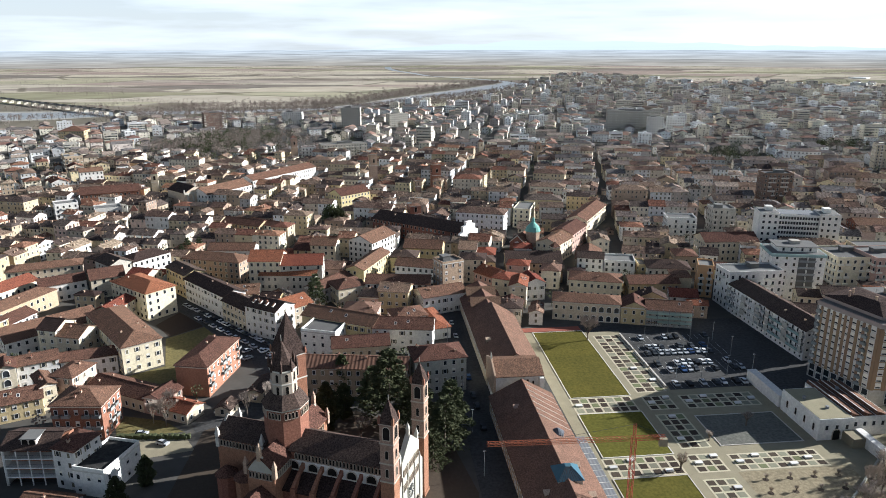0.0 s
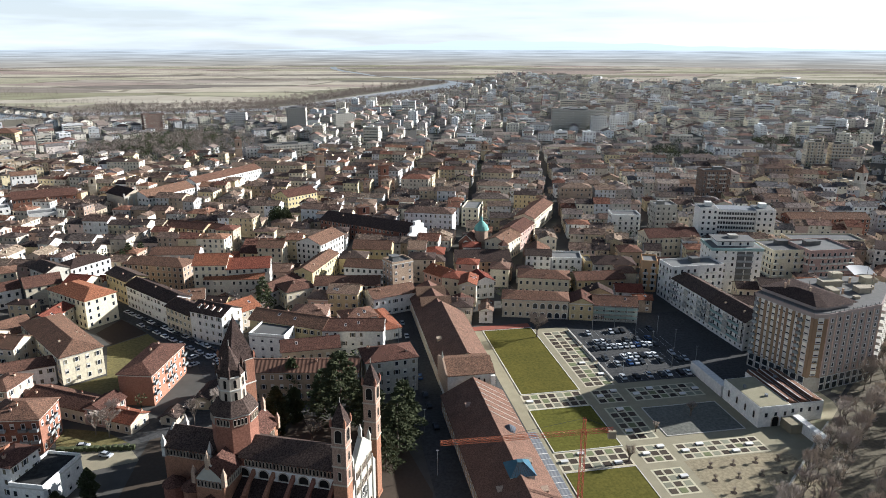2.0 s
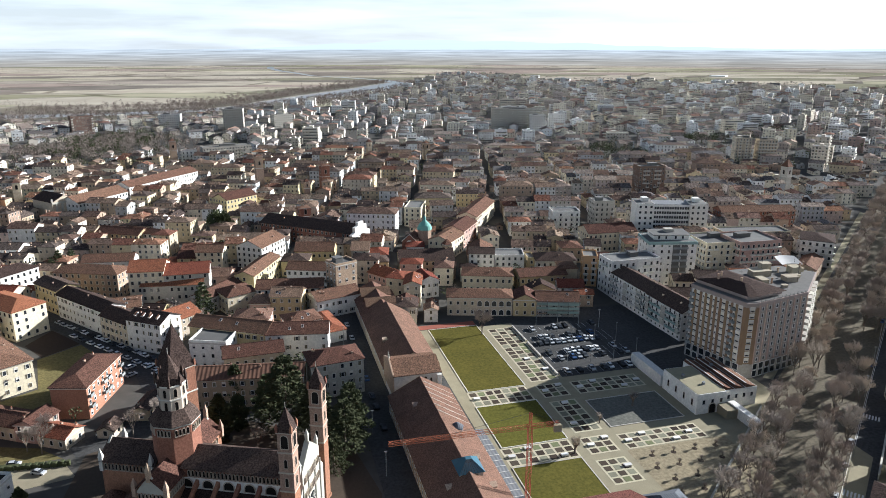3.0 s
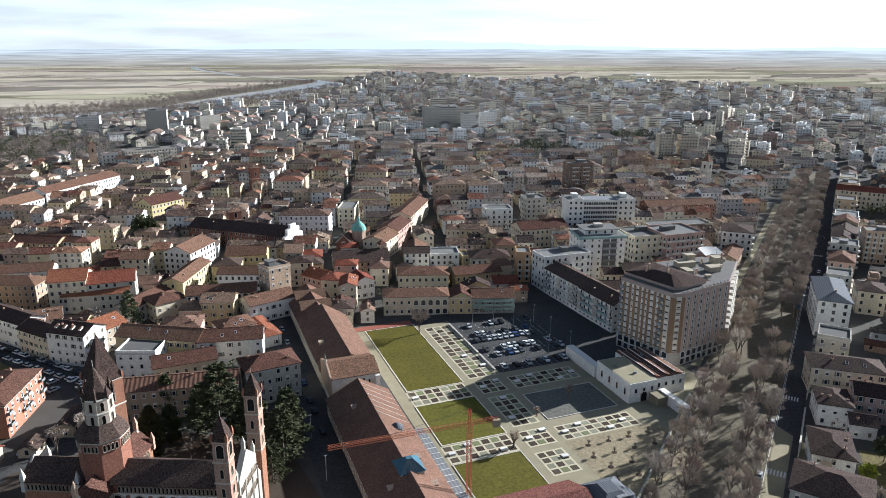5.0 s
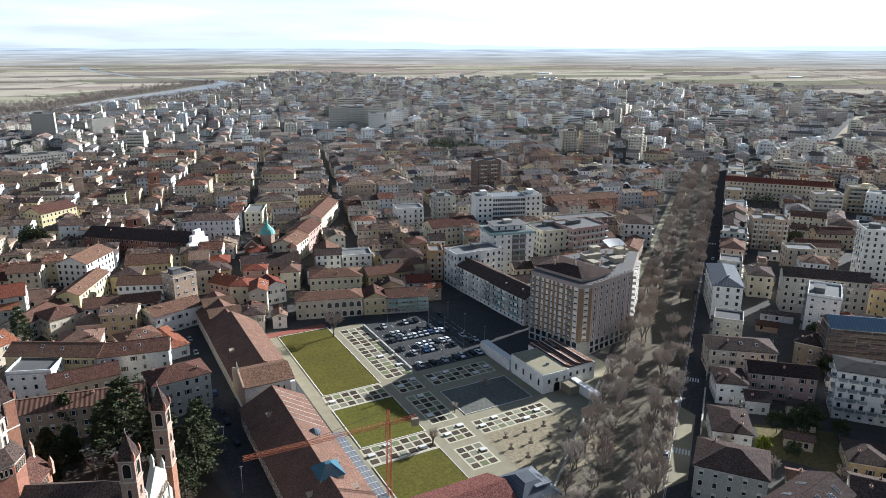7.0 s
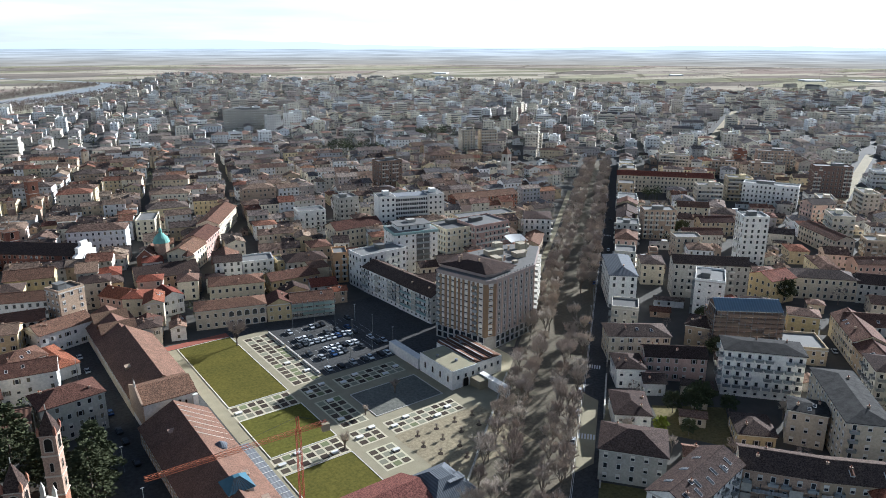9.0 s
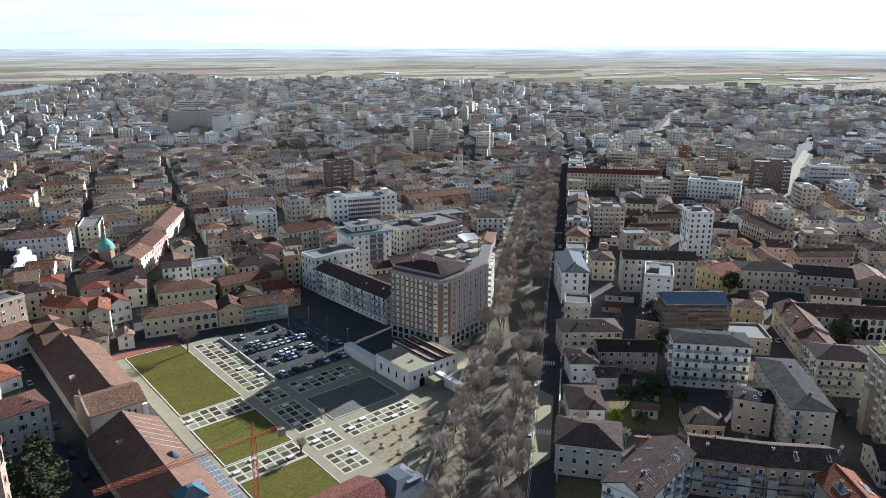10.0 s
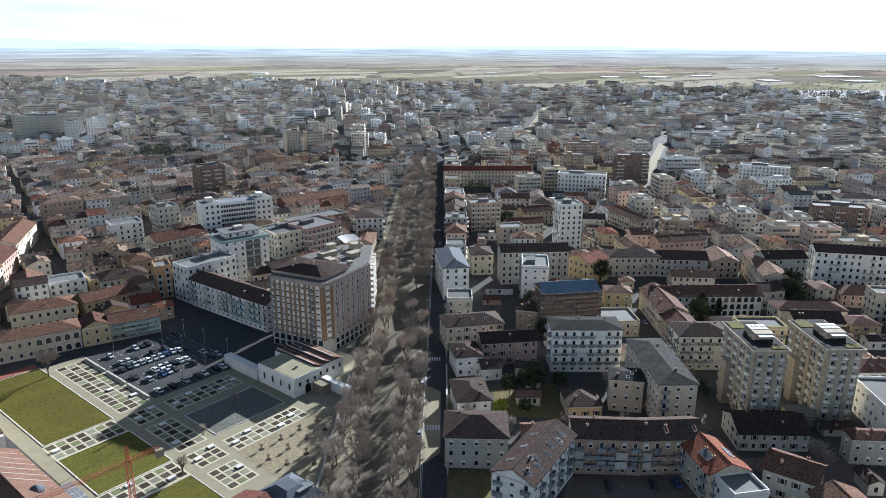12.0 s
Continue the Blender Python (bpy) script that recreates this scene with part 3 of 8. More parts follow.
def sheet(name, ring, z, mat, label, category="ground", m=None, thick=0.0):
    """A flat piece of ground with an outline, or a raised slab when thick."""
    s = Shape()
    n = len(ring)
    s.add([(x, y, z) for x, y in ring], [tuple(range(n))])
    if thick:
        s.add([(x, y, z) for x, y in ring] + [(x, y, z - thick) for x, y in ring], [(i, n + i, n + (i + 1) % n, (i + 1) % n) for i in range(n)])
    return solid(name, s, mat, label, category, m, kind="structure")


def rect(x0, x1, y0, y1):
    return [(x0, y0), (x1, y0), (x1, y1), (x0, y1)]


sheet("ground", rect(-7000, 7000, -7000, 7000), -0.12, "fields", "flat patchwork of bare winter fields reaching the horizon")
TOWN = [(-560, 60), (-690, 640), (-640, 1010), (-456, 1170), (-195, 1310), (19, 1500), (140, 1800), (300, 2300), (480, 3000), (640, 2950), (760, 2300),
        (1000, 2250), (1240, 1990), (1480, 1500), (1700, 1180), (2050, 900), (2350, 560), (2350, -250), (-200, -250)]
sheet("town_ground", TOWN, -0.04, "townfloor", "grey streets and yards between the houses")
RIVER = ((2400, 232, 20), (2280, 205, 28), (2080, 128, 30), (1900, 40, 30), (1745, -40, 26), (1636, -100, 20), (1508, -160, 15), (1420, -225, 13), (1375, -340, 14), (1340, -480, 16), (1315, -600, 24), (1280, -700, 38), (1262, -780, 42), (1240, -1000, 46), (1220, -1400, 50))


def ribbon(name, rows, z, mat, label, widen=1.0):
    s = Shape()
    pts = []
    for i, (y, x, half) in enumerate(rows):
        a, b = rows[max(i - 1, 0)], rows[min(i + 1, len(rows) - 1)]
        t = Vector((b[1] - a[1], b[0] - a[0])).normalized()
        k = half * widen
        pts += [(x - t.y * k, y + t.x * k, z), (x + t.y * k, y - t.x * k, z)]
    s.add(pts, [(2 * i, 2 * i + 1, 2 * i + 3, 2 * i + 2) for i in range(len(rows) - 1)])
    return solid(name, s, mat, label, "river", kind="structure")


ribbon("river_bank", RIVER, -0.03, "scrub", "brown scrubby river bank", 6.5)
ribbon("gravel_bank", RIVER, 0.0, "gravelbar", "pale gravel bank along the river", 2.3)
ribbon("water", RIVER, 0.03, "water", "pale grey winter river", 1.7)
FAR_RIVER = ((2400, 232, 22), (2600, 190, 18), (2830, 60, 12), (2990, -60, 10), (3300, -140, 14), (3600, -230, 16), (3960, -300, 18), (4300, -330, 18))
ribbon("far_water", FAR_RIVER, -0.02, "water", "distant bend of the pale river")


# far plain and hills beyond the ground sheet: glowing rings, haze mixed into their colours
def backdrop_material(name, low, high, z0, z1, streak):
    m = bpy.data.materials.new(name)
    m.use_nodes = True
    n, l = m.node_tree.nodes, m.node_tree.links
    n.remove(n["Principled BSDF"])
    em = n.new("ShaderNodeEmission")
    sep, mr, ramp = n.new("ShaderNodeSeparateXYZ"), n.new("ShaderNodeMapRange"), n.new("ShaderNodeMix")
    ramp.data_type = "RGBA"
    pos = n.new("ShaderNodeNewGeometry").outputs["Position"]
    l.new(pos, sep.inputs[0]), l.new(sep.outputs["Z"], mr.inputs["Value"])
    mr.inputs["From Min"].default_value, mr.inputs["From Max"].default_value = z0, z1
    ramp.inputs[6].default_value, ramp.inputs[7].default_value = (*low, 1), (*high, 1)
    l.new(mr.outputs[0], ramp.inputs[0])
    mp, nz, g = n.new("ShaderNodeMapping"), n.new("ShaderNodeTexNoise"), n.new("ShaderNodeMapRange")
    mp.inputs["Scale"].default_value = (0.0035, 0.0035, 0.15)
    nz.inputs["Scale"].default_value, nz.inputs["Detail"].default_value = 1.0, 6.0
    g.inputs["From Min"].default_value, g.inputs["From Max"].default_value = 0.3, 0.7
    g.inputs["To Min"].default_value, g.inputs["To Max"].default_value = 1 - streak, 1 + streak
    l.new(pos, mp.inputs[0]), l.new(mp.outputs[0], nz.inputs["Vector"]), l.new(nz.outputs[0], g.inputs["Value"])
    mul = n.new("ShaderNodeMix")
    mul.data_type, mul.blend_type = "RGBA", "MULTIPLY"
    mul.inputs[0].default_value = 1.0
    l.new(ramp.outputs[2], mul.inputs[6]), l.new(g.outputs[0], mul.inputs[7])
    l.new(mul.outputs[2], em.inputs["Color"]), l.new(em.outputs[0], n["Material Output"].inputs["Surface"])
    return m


# both tones are emitted, greying and bluing upward in place of real haze
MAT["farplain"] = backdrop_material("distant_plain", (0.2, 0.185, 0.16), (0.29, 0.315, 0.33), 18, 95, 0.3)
MAT["farhills"] = backdrop_material("glowing_hazy_hills", (0.36, 0.405, 0.43), (0.38, 0.425, 0.45), 90, 190, 0.02)


def ring_wall(name, radius, z0, top, mat, label):
    s = Shape()
    n = 720
    pts = []
    for i in range(n + 1):
        a = 2 * math.pi * i / n
        pts += [(radius * math.cos(a), radius * math.sin(a), z0), (radius * math.cos(a), radius * math.sin(a), top(a))]
    s.add(pts, [(2 * i, 2 * i + 1, 2 * i + 3, 2 * i + 2) for i in range(n)])
    ob = solid(name, s, mat, label, "backdrop", kind="structure")
    ob.visible_shadow = False
    return ob


def hill_line(a):
    d = math.degrees(a)
    k = math.exp(-((d - 84) / 9) ** 2) * 52 + math.exp(-((d - 72) / 12) ** 2) * 45 + math.exp(-((d - 38) / 14) ** 2) * 34
    return 92 + k * (0.85 + 0.3 * noise.noise((d * 0.35, 0, 0))) + 3 * noise.noise((d * 1.7, 3, 0))


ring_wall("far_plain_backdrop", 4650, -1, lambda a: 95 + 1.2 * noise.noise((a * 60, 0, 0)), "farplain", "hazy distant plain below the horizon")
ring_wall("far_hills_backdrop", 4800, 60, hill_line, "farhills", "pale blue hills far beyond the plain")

# ---- the square with its lawns and planting beds ----
Z1, Z2, Z3 = 0.02, 0.06, 0.12
sheet("street_pavement", rect(28, 64, 110, 420), 0.0, "asphalt", "narrow dark asphalt street beside the old hospital", "street", PARK)
sheet("square_pavement", rect(63, 175, 120, 276), Z1, "concrete", "pale concrete paving of the public square", "pavement", PARK)
sheet("gravel_terrace", rect(104.5, 139, 140, 168), 0.04, "sand", "sandy gravel terrace with young trees", "ground", PARK)
sheet("car_park", rect(106, 160, 219, 274), Z2, "asphalt", "asphalt car park with painted bays", "car park", PARK)
sheet("hotel_street", rect(160, 176, 204, 274), 0.04, "asphalt", "dark asphalt street in front of the corner block", "street", PARK)
sheet("car_park_apron", rect(138, 160, 203, 219), Z2, "asphalt", "asphalt apron between the pavilion and the car park", "car park", PARK)
sheet("cross_street", rect(90, 176, 274, 283), 0.04, "asphalt", "asphalt street along the far side of the square", "street", PARK)
sheet("red_path", rect(60, 90, 276.5, 281), Z2, "redpave", "red paved path at the end of the lawn", "pavement", PARK)
sheet("sunken_court", rect(106.5, 133.5, 182, 200), Z2, "courtfloor", "dark asphalt court edged in pale stone", "ground", PARK)
for x0, x1, y0, y1 in ((68.2, 89.8, 216.6, 275.5), (67.6, 89.5, 179.2, 205), (67.0, 89, 146, 168)):
    sheet("lawn", rect(x0, x1, y0, y1), Z3, "grass", "short olive green winter lawn in the square", "lawn", PARK, thick=0.15)


def kerb_frame(x0, x1, y0, y1, t=0.32, z=0.2):
    s = Shape()
    s.box(x0, x1, y0 - t, y0, 0, z).box(x0, x1, y1, y1 + t, 0, z).box(x0 - t, x0, y0 - t, y1 + t, 0, z).box(x1, x1 + t, y0 - t, y1 + t, 0, z)
    return s


for a in ((68.2, 89.8, 216.6, 275.5), (67.6, 89.5, 179.2, 205), (67.0, 89, 146, 168), (106.5, 133.5, 182, 200)):
    solid("kerb", kerb_frame(*a), "trim", "pale stone kerb round a lawn or court", "kerb", PARK, kind="structure")
low = Shape().box(104.7, 105.3, 221, 236, 0, 0.8).box(104.7, 105.3, 237.5, 252, 0, 0.8).box(104.7, 105.3, 253.5, 270, 0, 0.8)
solid("car_park_wall", low, "trim", "low pale wall along the car park", "low wall", PARK, kind="structure")

# avenue: promenade, carriageway, footway, crossings
sheet("promenade", rect(-34.5, -6, 60, 770), 0.03, "dirt", "promenade of worn winter grass under bare avenue trees", "ground", AVENUE)
sheet("avenue_road", rect(-6, -0.4, 60, 780), 0.01, "asphalt", "dark asphalt carriageway of the avenue", "road", AVENUE)
sheet("avenue_pavement", rect(-0.4, 1.5, 60, 780), 0.14, "asphalt", "grey pavement along the avenue's house fronts", "pavement", AVENUE, thick=0.14)
# narrow pale strip, with the sun on it put into the concrete colour
sheet("side_road", rect(-39.5, -36, 265, 600), 0.0, "concrete", "sunlit side road along the avenue", "road", AVENUE)
kerb = Shape().box(-6.2, -6, 60, 770, 0, 0.16)
solid("avenue_kerb", kerb, "trim", "stone kerb of the promenade", "kerb", AVENUE, kind="structure")
for y0 in (201, 253, 388, 455):
    stripes = solid("zebra_crossing", Shape(), "paint", "white zebra crossing on the avenue", "road marking", AVENUE, kind="structure")
    me = Shape()
    for i in range(6):
        me.box(-5.8 + i * 0.92, -5.3 + i * 0.92, y0, y0 + 3.2, 0.012, 0.022)
    stripes.data = me.mesh("zebra_crossing", "paint")
solid("road_line", Shape().box(-5.75, -5.6, 60, 600, 0.012, 0.02), "paint", "white edge line of the avenue", "road marking", AVENUE, kind="structure")
wallm = Shape()
for i in range(22):
    y0 = 150 + i * 4.1
    wallm.box(-35.2, -34.7, y0, y0 + 3.9, 0, 0.9 + 0.1 * (i % 3))
solid("terrace_wall", wallm, "stone", "low pale wall between the terrace and the promenade", "low wall", AVENUE, kind="structure")


occupy(*(PARK @ Vector((102, 198, 0))).xy, 128, 170, 6)
occupy(*(PARK @ Vector((33.5, 250, 0))).xy, 10, 300, 6)
occupy(*(AVENUE @ Vector((-17.2, 410, 0))).xy, 36.6, 760, 45.6 - 90)
occupy(*(AVENUE @ Vector((-38, 450, 0))).xy, 5, 380, 45.6 - 90)
occupy(-33, 168, 84, 74, 0)         # the basilica and its close
occupy(-20, 214, 60, 24, -3)        # the cedar garden
occupy(-83, 272, 30, 16, -50)       # street and gardens by the brick apartment house
occupy(-62, 262, 40, 30, -40)
occupy(-105, 265, 26, 40, 30)
occupy(-87, 192, 26, 18, 10)        # paved forecourt
occupy(-118, 292, 22, 22, 40)
occupy(-108, 236, 26, 14, -20)

sheet("church_street", [(-138, 322), (-131, 328), (-92, 292), (-66, 262), (-53, 236), (-60, 212), (-80, 200), (-84, 206), (-72, 222), (-68, 236), (-78, 258), (-102, 284)], 0.012, "asphalt", "dark asphalt street curving past the church", "street")
sheet("yard_lawn", [(-118.6, 275.4), (-106.3, 288.4), (-95.7, 275.3), (-100.8, 247), (-95, 229.4), (-122, 235.7), (-120, 239.4), (-108.6, 249)], 0.0, "yardgrass", "patchy olive lawn behind the cloister", "lawn")
sheet("dirt_yard", [(-128.9, 290.5), (-123.8, 306.3), (-106.7, 289.7), (-117.6, 277.2)], 0.0, "soil", "bare dug earth plot by the street", "ground")
for y0, y1 in ((120, 132), (146, 160), (176, 184), (215, 246), (256, 300), (330, 352), (372, 400)):
    solid("garden_wall", Shape().box(1.6, 1.95, y0, y1, 0, 1.9).box(1.5, 2.05, y0, y1, 1.9, 2.0), "greywall", "grey garden wall along the avenue", "garden wall", AVENUE, kind="structure")

# two straight streets far off among the houses, paled to carry the sun's glare
for (ax, ay), (bx, by), wd in (((543, 308), (830, 444), 9), ((750, 606), (1170, 892), 10)):
    ln = math.hypot(bx - ax, by - ay)
    turn = math.degrees(math.atan2(by - ay, bx - ax))
    mid = pose((ax + bx) / 2, (ay + by) / 2, 0, 0, 0, turn)
    sheet("street_pavement", rect(-ln / 2, ln / 2, -wd / 2, wd / 2), 0.0, "sand", "long straight sunlit street", "street", mid)
    occupy((ax + bx) / 2, (ay + by) / 2, ln, wd + 1, turn)

# paved ground, gardens and yards among the nearest houses
# pale patch on lit ground; the sunlight is put into its colour
sheet("forecourt", [(-104.1, 196.3), (-83.8, 199.3), (-76.9, 189.8), (-90.7, 185.2)], 0.0, "concrete", "sunlit pale forecourt beside the church street", "ground")
sheet("garden", [(-111.0, 211.2), (-93.3, 207.5), (-84.1, 200.4), (-104.4, 197.0)], 0.0, "yardgrass", "rough winter garden behind the brick villa", "garden")
sheet("garden", [(172.7, 151.1), (193.6, 137.1), (174.3, 119.2), (162.2, 136.0)], 0.0, "yardgrass", "dark shaded garden between the villas", "garden")
sheet("garden", [(125.6, 127.4), (137.1, 115.4), (125.7, 107.6), (115.7, 117.3)], 0.0, "yardgrass", "strip of garden in front of the grey villa", "garden")
sheet("yard", [(193.0, 70.2), (217.2, 49.2), (212.8, 35.8), (189.0, 46.2)], 0.0, "yarddirt", "brown yard between the terraces and the low hall", "yard")


# ---- houses placed one by one ----
house(-141.2, 310.0, 14.9, 30, 52.9, 13.1, "hip", "cream", "redtile", "tall cream plaster house with blank wall and red hipped roof", "shutter", blank=(0,))
# dark tiles on the next four roofs stand in for their shade
house(-109.0, 314.0, 37.4, 11, -43.9, 11.0, "gable", "white", "darktile", "white plaster terraced house on the curving street", "shutter")
house(-89.1, 293.2, 19.2, 11, -42.9, 10.0, "gable", "cream", "darktile", "cream terraced house on the curving street", "shutter")
house(-75.0, 282.4, 17.2, 12, -29.6, 13.0, "gable", "white", "darktile", "white terraced house with iron balconies on the street", "shutter")
house(-130.3, 335.7, 20.4, 11, -44.3, 12.0, "gable", "yellow", "darktile", "yellow terraced house on the curving street", "shutter")
house(-88.3, 336.1, 15.8, 15, -0.1, 18.2, "gable", "cream", "redtile", "tall cream school wing with new red tile roof", "shutter")
house(-71.0, 336.9, 20.2, 15, 4.6, 15.9, "gable", "greywall", "redtile", "tall school block with new red tile roof", "shutter")
house(-76.7, 331.0, 27.8, 9, -1.8, 11.5, "gable", "greywall", "redtile", "lower school wing with rows of windows and red roof", "shutter")
house(-87.1, 237.5, 26.0, 12, 81.4, 11.5, "hip", "brickorange", "browntile", "brick apartment house with long balconies and hipped tile roof", "balcony", blank=(270,))
house(-115.2, 202.3, 16.0, 13, -0.1, 11.9, "hip", "brick", "browntile", "dark brick villa with white balconies and hipped roof", "balcony")
house(-143.3, 213.0, 13.1, 11, 28.4, 6.7, "gable", "yellow", "browntile", "pale yellow house with green shutters and tile roof", "shutter")
house(-138.9, 220.0, 12.0, 5, 131.0, 9.0, "gable", "cream", "browntile", "low cream house with tile roof", "shutter")
house(-150.6, 236.9, 13.5, 10, 31.7, 9.3, "gable", "white", "browntile", "white house with shuttered windows and tile roof", "shutter")
house(-134.8, 244.3, 19.1, 9, 21.5, 7.6, "gable", "white", "browntile", "low white wing with tile roof", "shutter")
house(-166.4, 272.5, 36.2, 16, 47.2, 7.5, "gable", "white", "browntile", "long white cloister wing with arched ground floor", "loggia")
house(-130.6, 263.4, 14.9, 47, 40.9, 11.2, "hip", "cream", "browntile", "cloister pavilion and cross wing with one long tile roof", "shutter")
house(-208.1, 347.7, 34.8, 12, 25.4, 10.0, "hip", "cream", "browntile", "long cream house with regular windows", "shutter")
house(-188.6, 326.6, 20.4, 11, 35.5, 9.0, "gable", "white", "browntile", "white house with terrace and tile roof", "shutter")
house(-210.6, 319.7, 22.2, 12, 69.9, 9.0, "gable", "cream", "redtile", "cream house with red tile roof", "shutter")
house(-196.1, 302.2, 32.8, 12, 73.1, 8.0, "hip", "ochre", "browntile", "ochre villa with palms and hipped roof", "shutter")
house(-173.3, 350.3, 16.0, 12, 140.8, 12.0, "gable", "greywall", "darktile", "grey chapel like hall with gabled roof", "shutter")
house(-162.6, 363.1, 22.9, 14, 57.5, 11.0, "hip", "white", "darktile", "white house with dark hipped roof", "shutter")
house(-170.0, 334.0, 15.5, 14, 31.7, 10.0, "gable", "cream", "browntile", "cream house with tile roof", "shutter")
house(-104.3, 174.9, 7.3, 10, -15.8, 12.5, "hip", "white", "browntile", "white town house with tall windows and hipped roof", "shutter")
house(-96.0, 174.5, 15.6, 10, 77.6, 8.0, "flat", "white", "darkroof", "low white building with flat gravel roof", "blind")
house(-111.6, 222.7, 26.1, 10, -24.4, 5.0, "gable", "cream", "browntile", "long low range with old tile roof behind the villa", "plain")
house(-96.4, 216.1, 10.0, 8, 70.7, 6.0, "gable", "pink", "browntile", "small pink house with tile roof", "shutter")
house(-95.4, 315.3, 14.2, 14, 11.8, 8.0, "gable", "cream", "browntile", "low cream house with tile roof", "shutter")
house(-69.2, 292.1, 16.3, 14, 45.3, 10.0, "gable", "cream", "redtile", "cream house with warm red roof", "shutter")
house(-47.9, 265.2, 14.8, 16, -14.7, 10.6, "flat", "white", "gravel", "white modern block with roof terrace", "blind")
house(-41.7, 273.0, 33.5, 12, -23.1, 11.5, "gable", "yellow", "browntile", "long yellow house with regular windows and tile roof", "shutter")
house(-16.1, 266.0, 24.2, 12, -4.0, 11.0, "gable", "white", "browntile", "white terraced house with dark shutters", "shutter")
house(-32.5, 252.6, 21.8, 11, 9.0, 9.0, "gable", "cream", "browntile", "low house with corrugated tile roof", "shutter")
house(-31.4, 229.5, 37.6, 11, -3.3, 11.0, "gable", "ochre", "ribtile", "long ochre convent wing with ribbed tile roof", "shutter")
house(-2.3, 233.4, 18.8, 13, 13.0, 13.0, "hip", "greywall", "browntile", "grey palazzo with hipped tile roof on the street", "shutter")
house(-15.6, 283.2, 14.5, 12, 19.5, 9.0, "hip", "white", "browntile", "white house with tile roof", "shutter")
house(-5.0, 286.3, 8.9, 24, 19.4, 4.9, "hip", "white", "redtile", "white house with long bright red tile roof", "shutter")
house(-1.6, 311.3, 21.7, 13, 23.4, 9.0, "gable", "white", "browntile", "white house with brown tile roof", "shutter")
house(-21.8, 324.1, 30.9, 12, -3.0, 10.0, "gable", "white", "browntile", "long white house with arched ground floor", "loggia")
house(-11.6, 347.4, 24.5, 12, -14.8, 11.0, "gable", "white", "browntile", "white house with dark windows", "shutter")
house(2.5, 326.7, 11.5, 10, 28.8, 19.4, "flat", "brickpale", "gravel", "tall pale brick tower house with many small windows", "blind")
house(-47.0, 321.9, 14.8, 14, 31.0, 9.0, "hip", "cream", "browntile", "cream house with orange hipped roof", "shutter")
house(-56.7, 327.7, 25.2, 10, 59.5, 8.0, "gable", "white", "browntile", "white house with slanted tile roof", "shutter")
house(-39.7, 353.9, 34.3, 10, 72.0, 11.0, "gable", "yellow", "browntile", "narrow yellow house with tile roof", "shutter")
house(-41.5, 393.9, 25.2, 16, 63.0, 13.0, "gable", "white", "browntile", "white palazzo wing with tile roof", "shutter")
house(-10.9, 389.6, 21.5, 14, -8.9, 9.0, "gable", "yellow", "browntile", "low yellow house with long tile roof", "shutter")
house(-128.3, 440.6, 29.0, 12, -22.4, 10.0, "gable", "yellow", "browntile", "yellow house with long tile roof", "shutter")
house(-114.5, 439.4, 23.8, 10, -27.7, 10.0, "gable", "white", "browntile", "white house with balconies", "shutter")
house(-120.6, 385.3, 25.8, 12, -0.2, 9.0, "gable", "white", "browntile", "white house with long tile roof", "shutter")
house(-14.0, 440.1, 67.8, 18, -34.3, 10.0, "gable", "brick", "darktile", "long brick church nave with dark tile roof", "plain")
house(-496.5, 946.0, 31.5, 28, 10.2, 11.8, "hip", "yellow", "browntile", "large yellow palazzo with many windows", "shutter")
house(-311.7, 611.1, 18.6, 12, 33.1, 14.8, "gable", "white", "browntile", "white slab house with lit gable wall", "shutter")
house(-262.0, 539.6, 42.0, 20, 24.9, 11.3, "gable", "brick", "browntile", "massive brick palazzo with small windows", "shutter")
house(-242.6, 492.6, 17.7, 14, 28.2, 8.5, "flat", "white", "gravel", "white modern block with balconies", "balcony")
house(-276.4, 499.2, 15.4, 14, 33.9, 10.3, "flat", "white", "gravel", "white modern apartment block", "balcony")
house(-175.3, 544.2, 46.7, 18, 61.2, 11.8, "gable", "white", "browntile", "long white hall with tile roof", "shutter")
house(-145.7, 615.0, 80.4, 16, 60.0, 12.0, "gable", "white", "browntile", "long white palazzo with tile roof", "shutter")
house(-147.3, 763.2, 15.2, 10, 14.6, 14.1, "flat", "white", "browntile", "white apartment tower in town", "balcony")
house(-110.9, 772.7, 51.1, 14, 22.6, 16.6, "flat", "greywall", "gravel", "grey apartment block with balconies", "balcony")
house(-139.1, 1072.8, 28.3, 16, -0.5, 30.3, "flat", "greywall", "gravel", "grey high rise apartment tower", "balcony")
house(-342.3, 1050.5, 28.7, 14, 29.8, 24.6, "flat", "brownbrick", "gravel", "dark brick high rise apartment pair", "balcony")
house(-238.0, 1119.7, 31.3, 14, -0.5, 19.3, "flat", "white", "gravel", "white apartment block in town", "balcony")
house(-72.1, 1101.3, 31.4, 14, 29.9, 18.9, "flat", "greywall", "gravel", "grey apartment block in town", "balcony")
house(287.6, 1116.2, 39.9, 16, -0.5, 22.7, "flat", "white", "gravel", "white hospital slab in town", "blind")
house(272.0, 1012.0, 74, 14, -12, 30.5, "flat", "greywall", "gravel", "long pale high rise slab with rows of balconies", "balcony")
house(296.0, 985.0, 22, 13, -12, 24.0, "flat", "white", "gravel", "white apartment tower with lit side", "blind")
house(391.9, 1327.7, 33.6, 16, -0.6, 10.3, "flat", "brickpale", "gravel", "pale brick high rise", "blind")
house(-73.1, 534.4, 27.8, 16, 45.2, 11.0, "gable", "yellow", "browntile", "yellow palazzo with tile roof", "shutter")
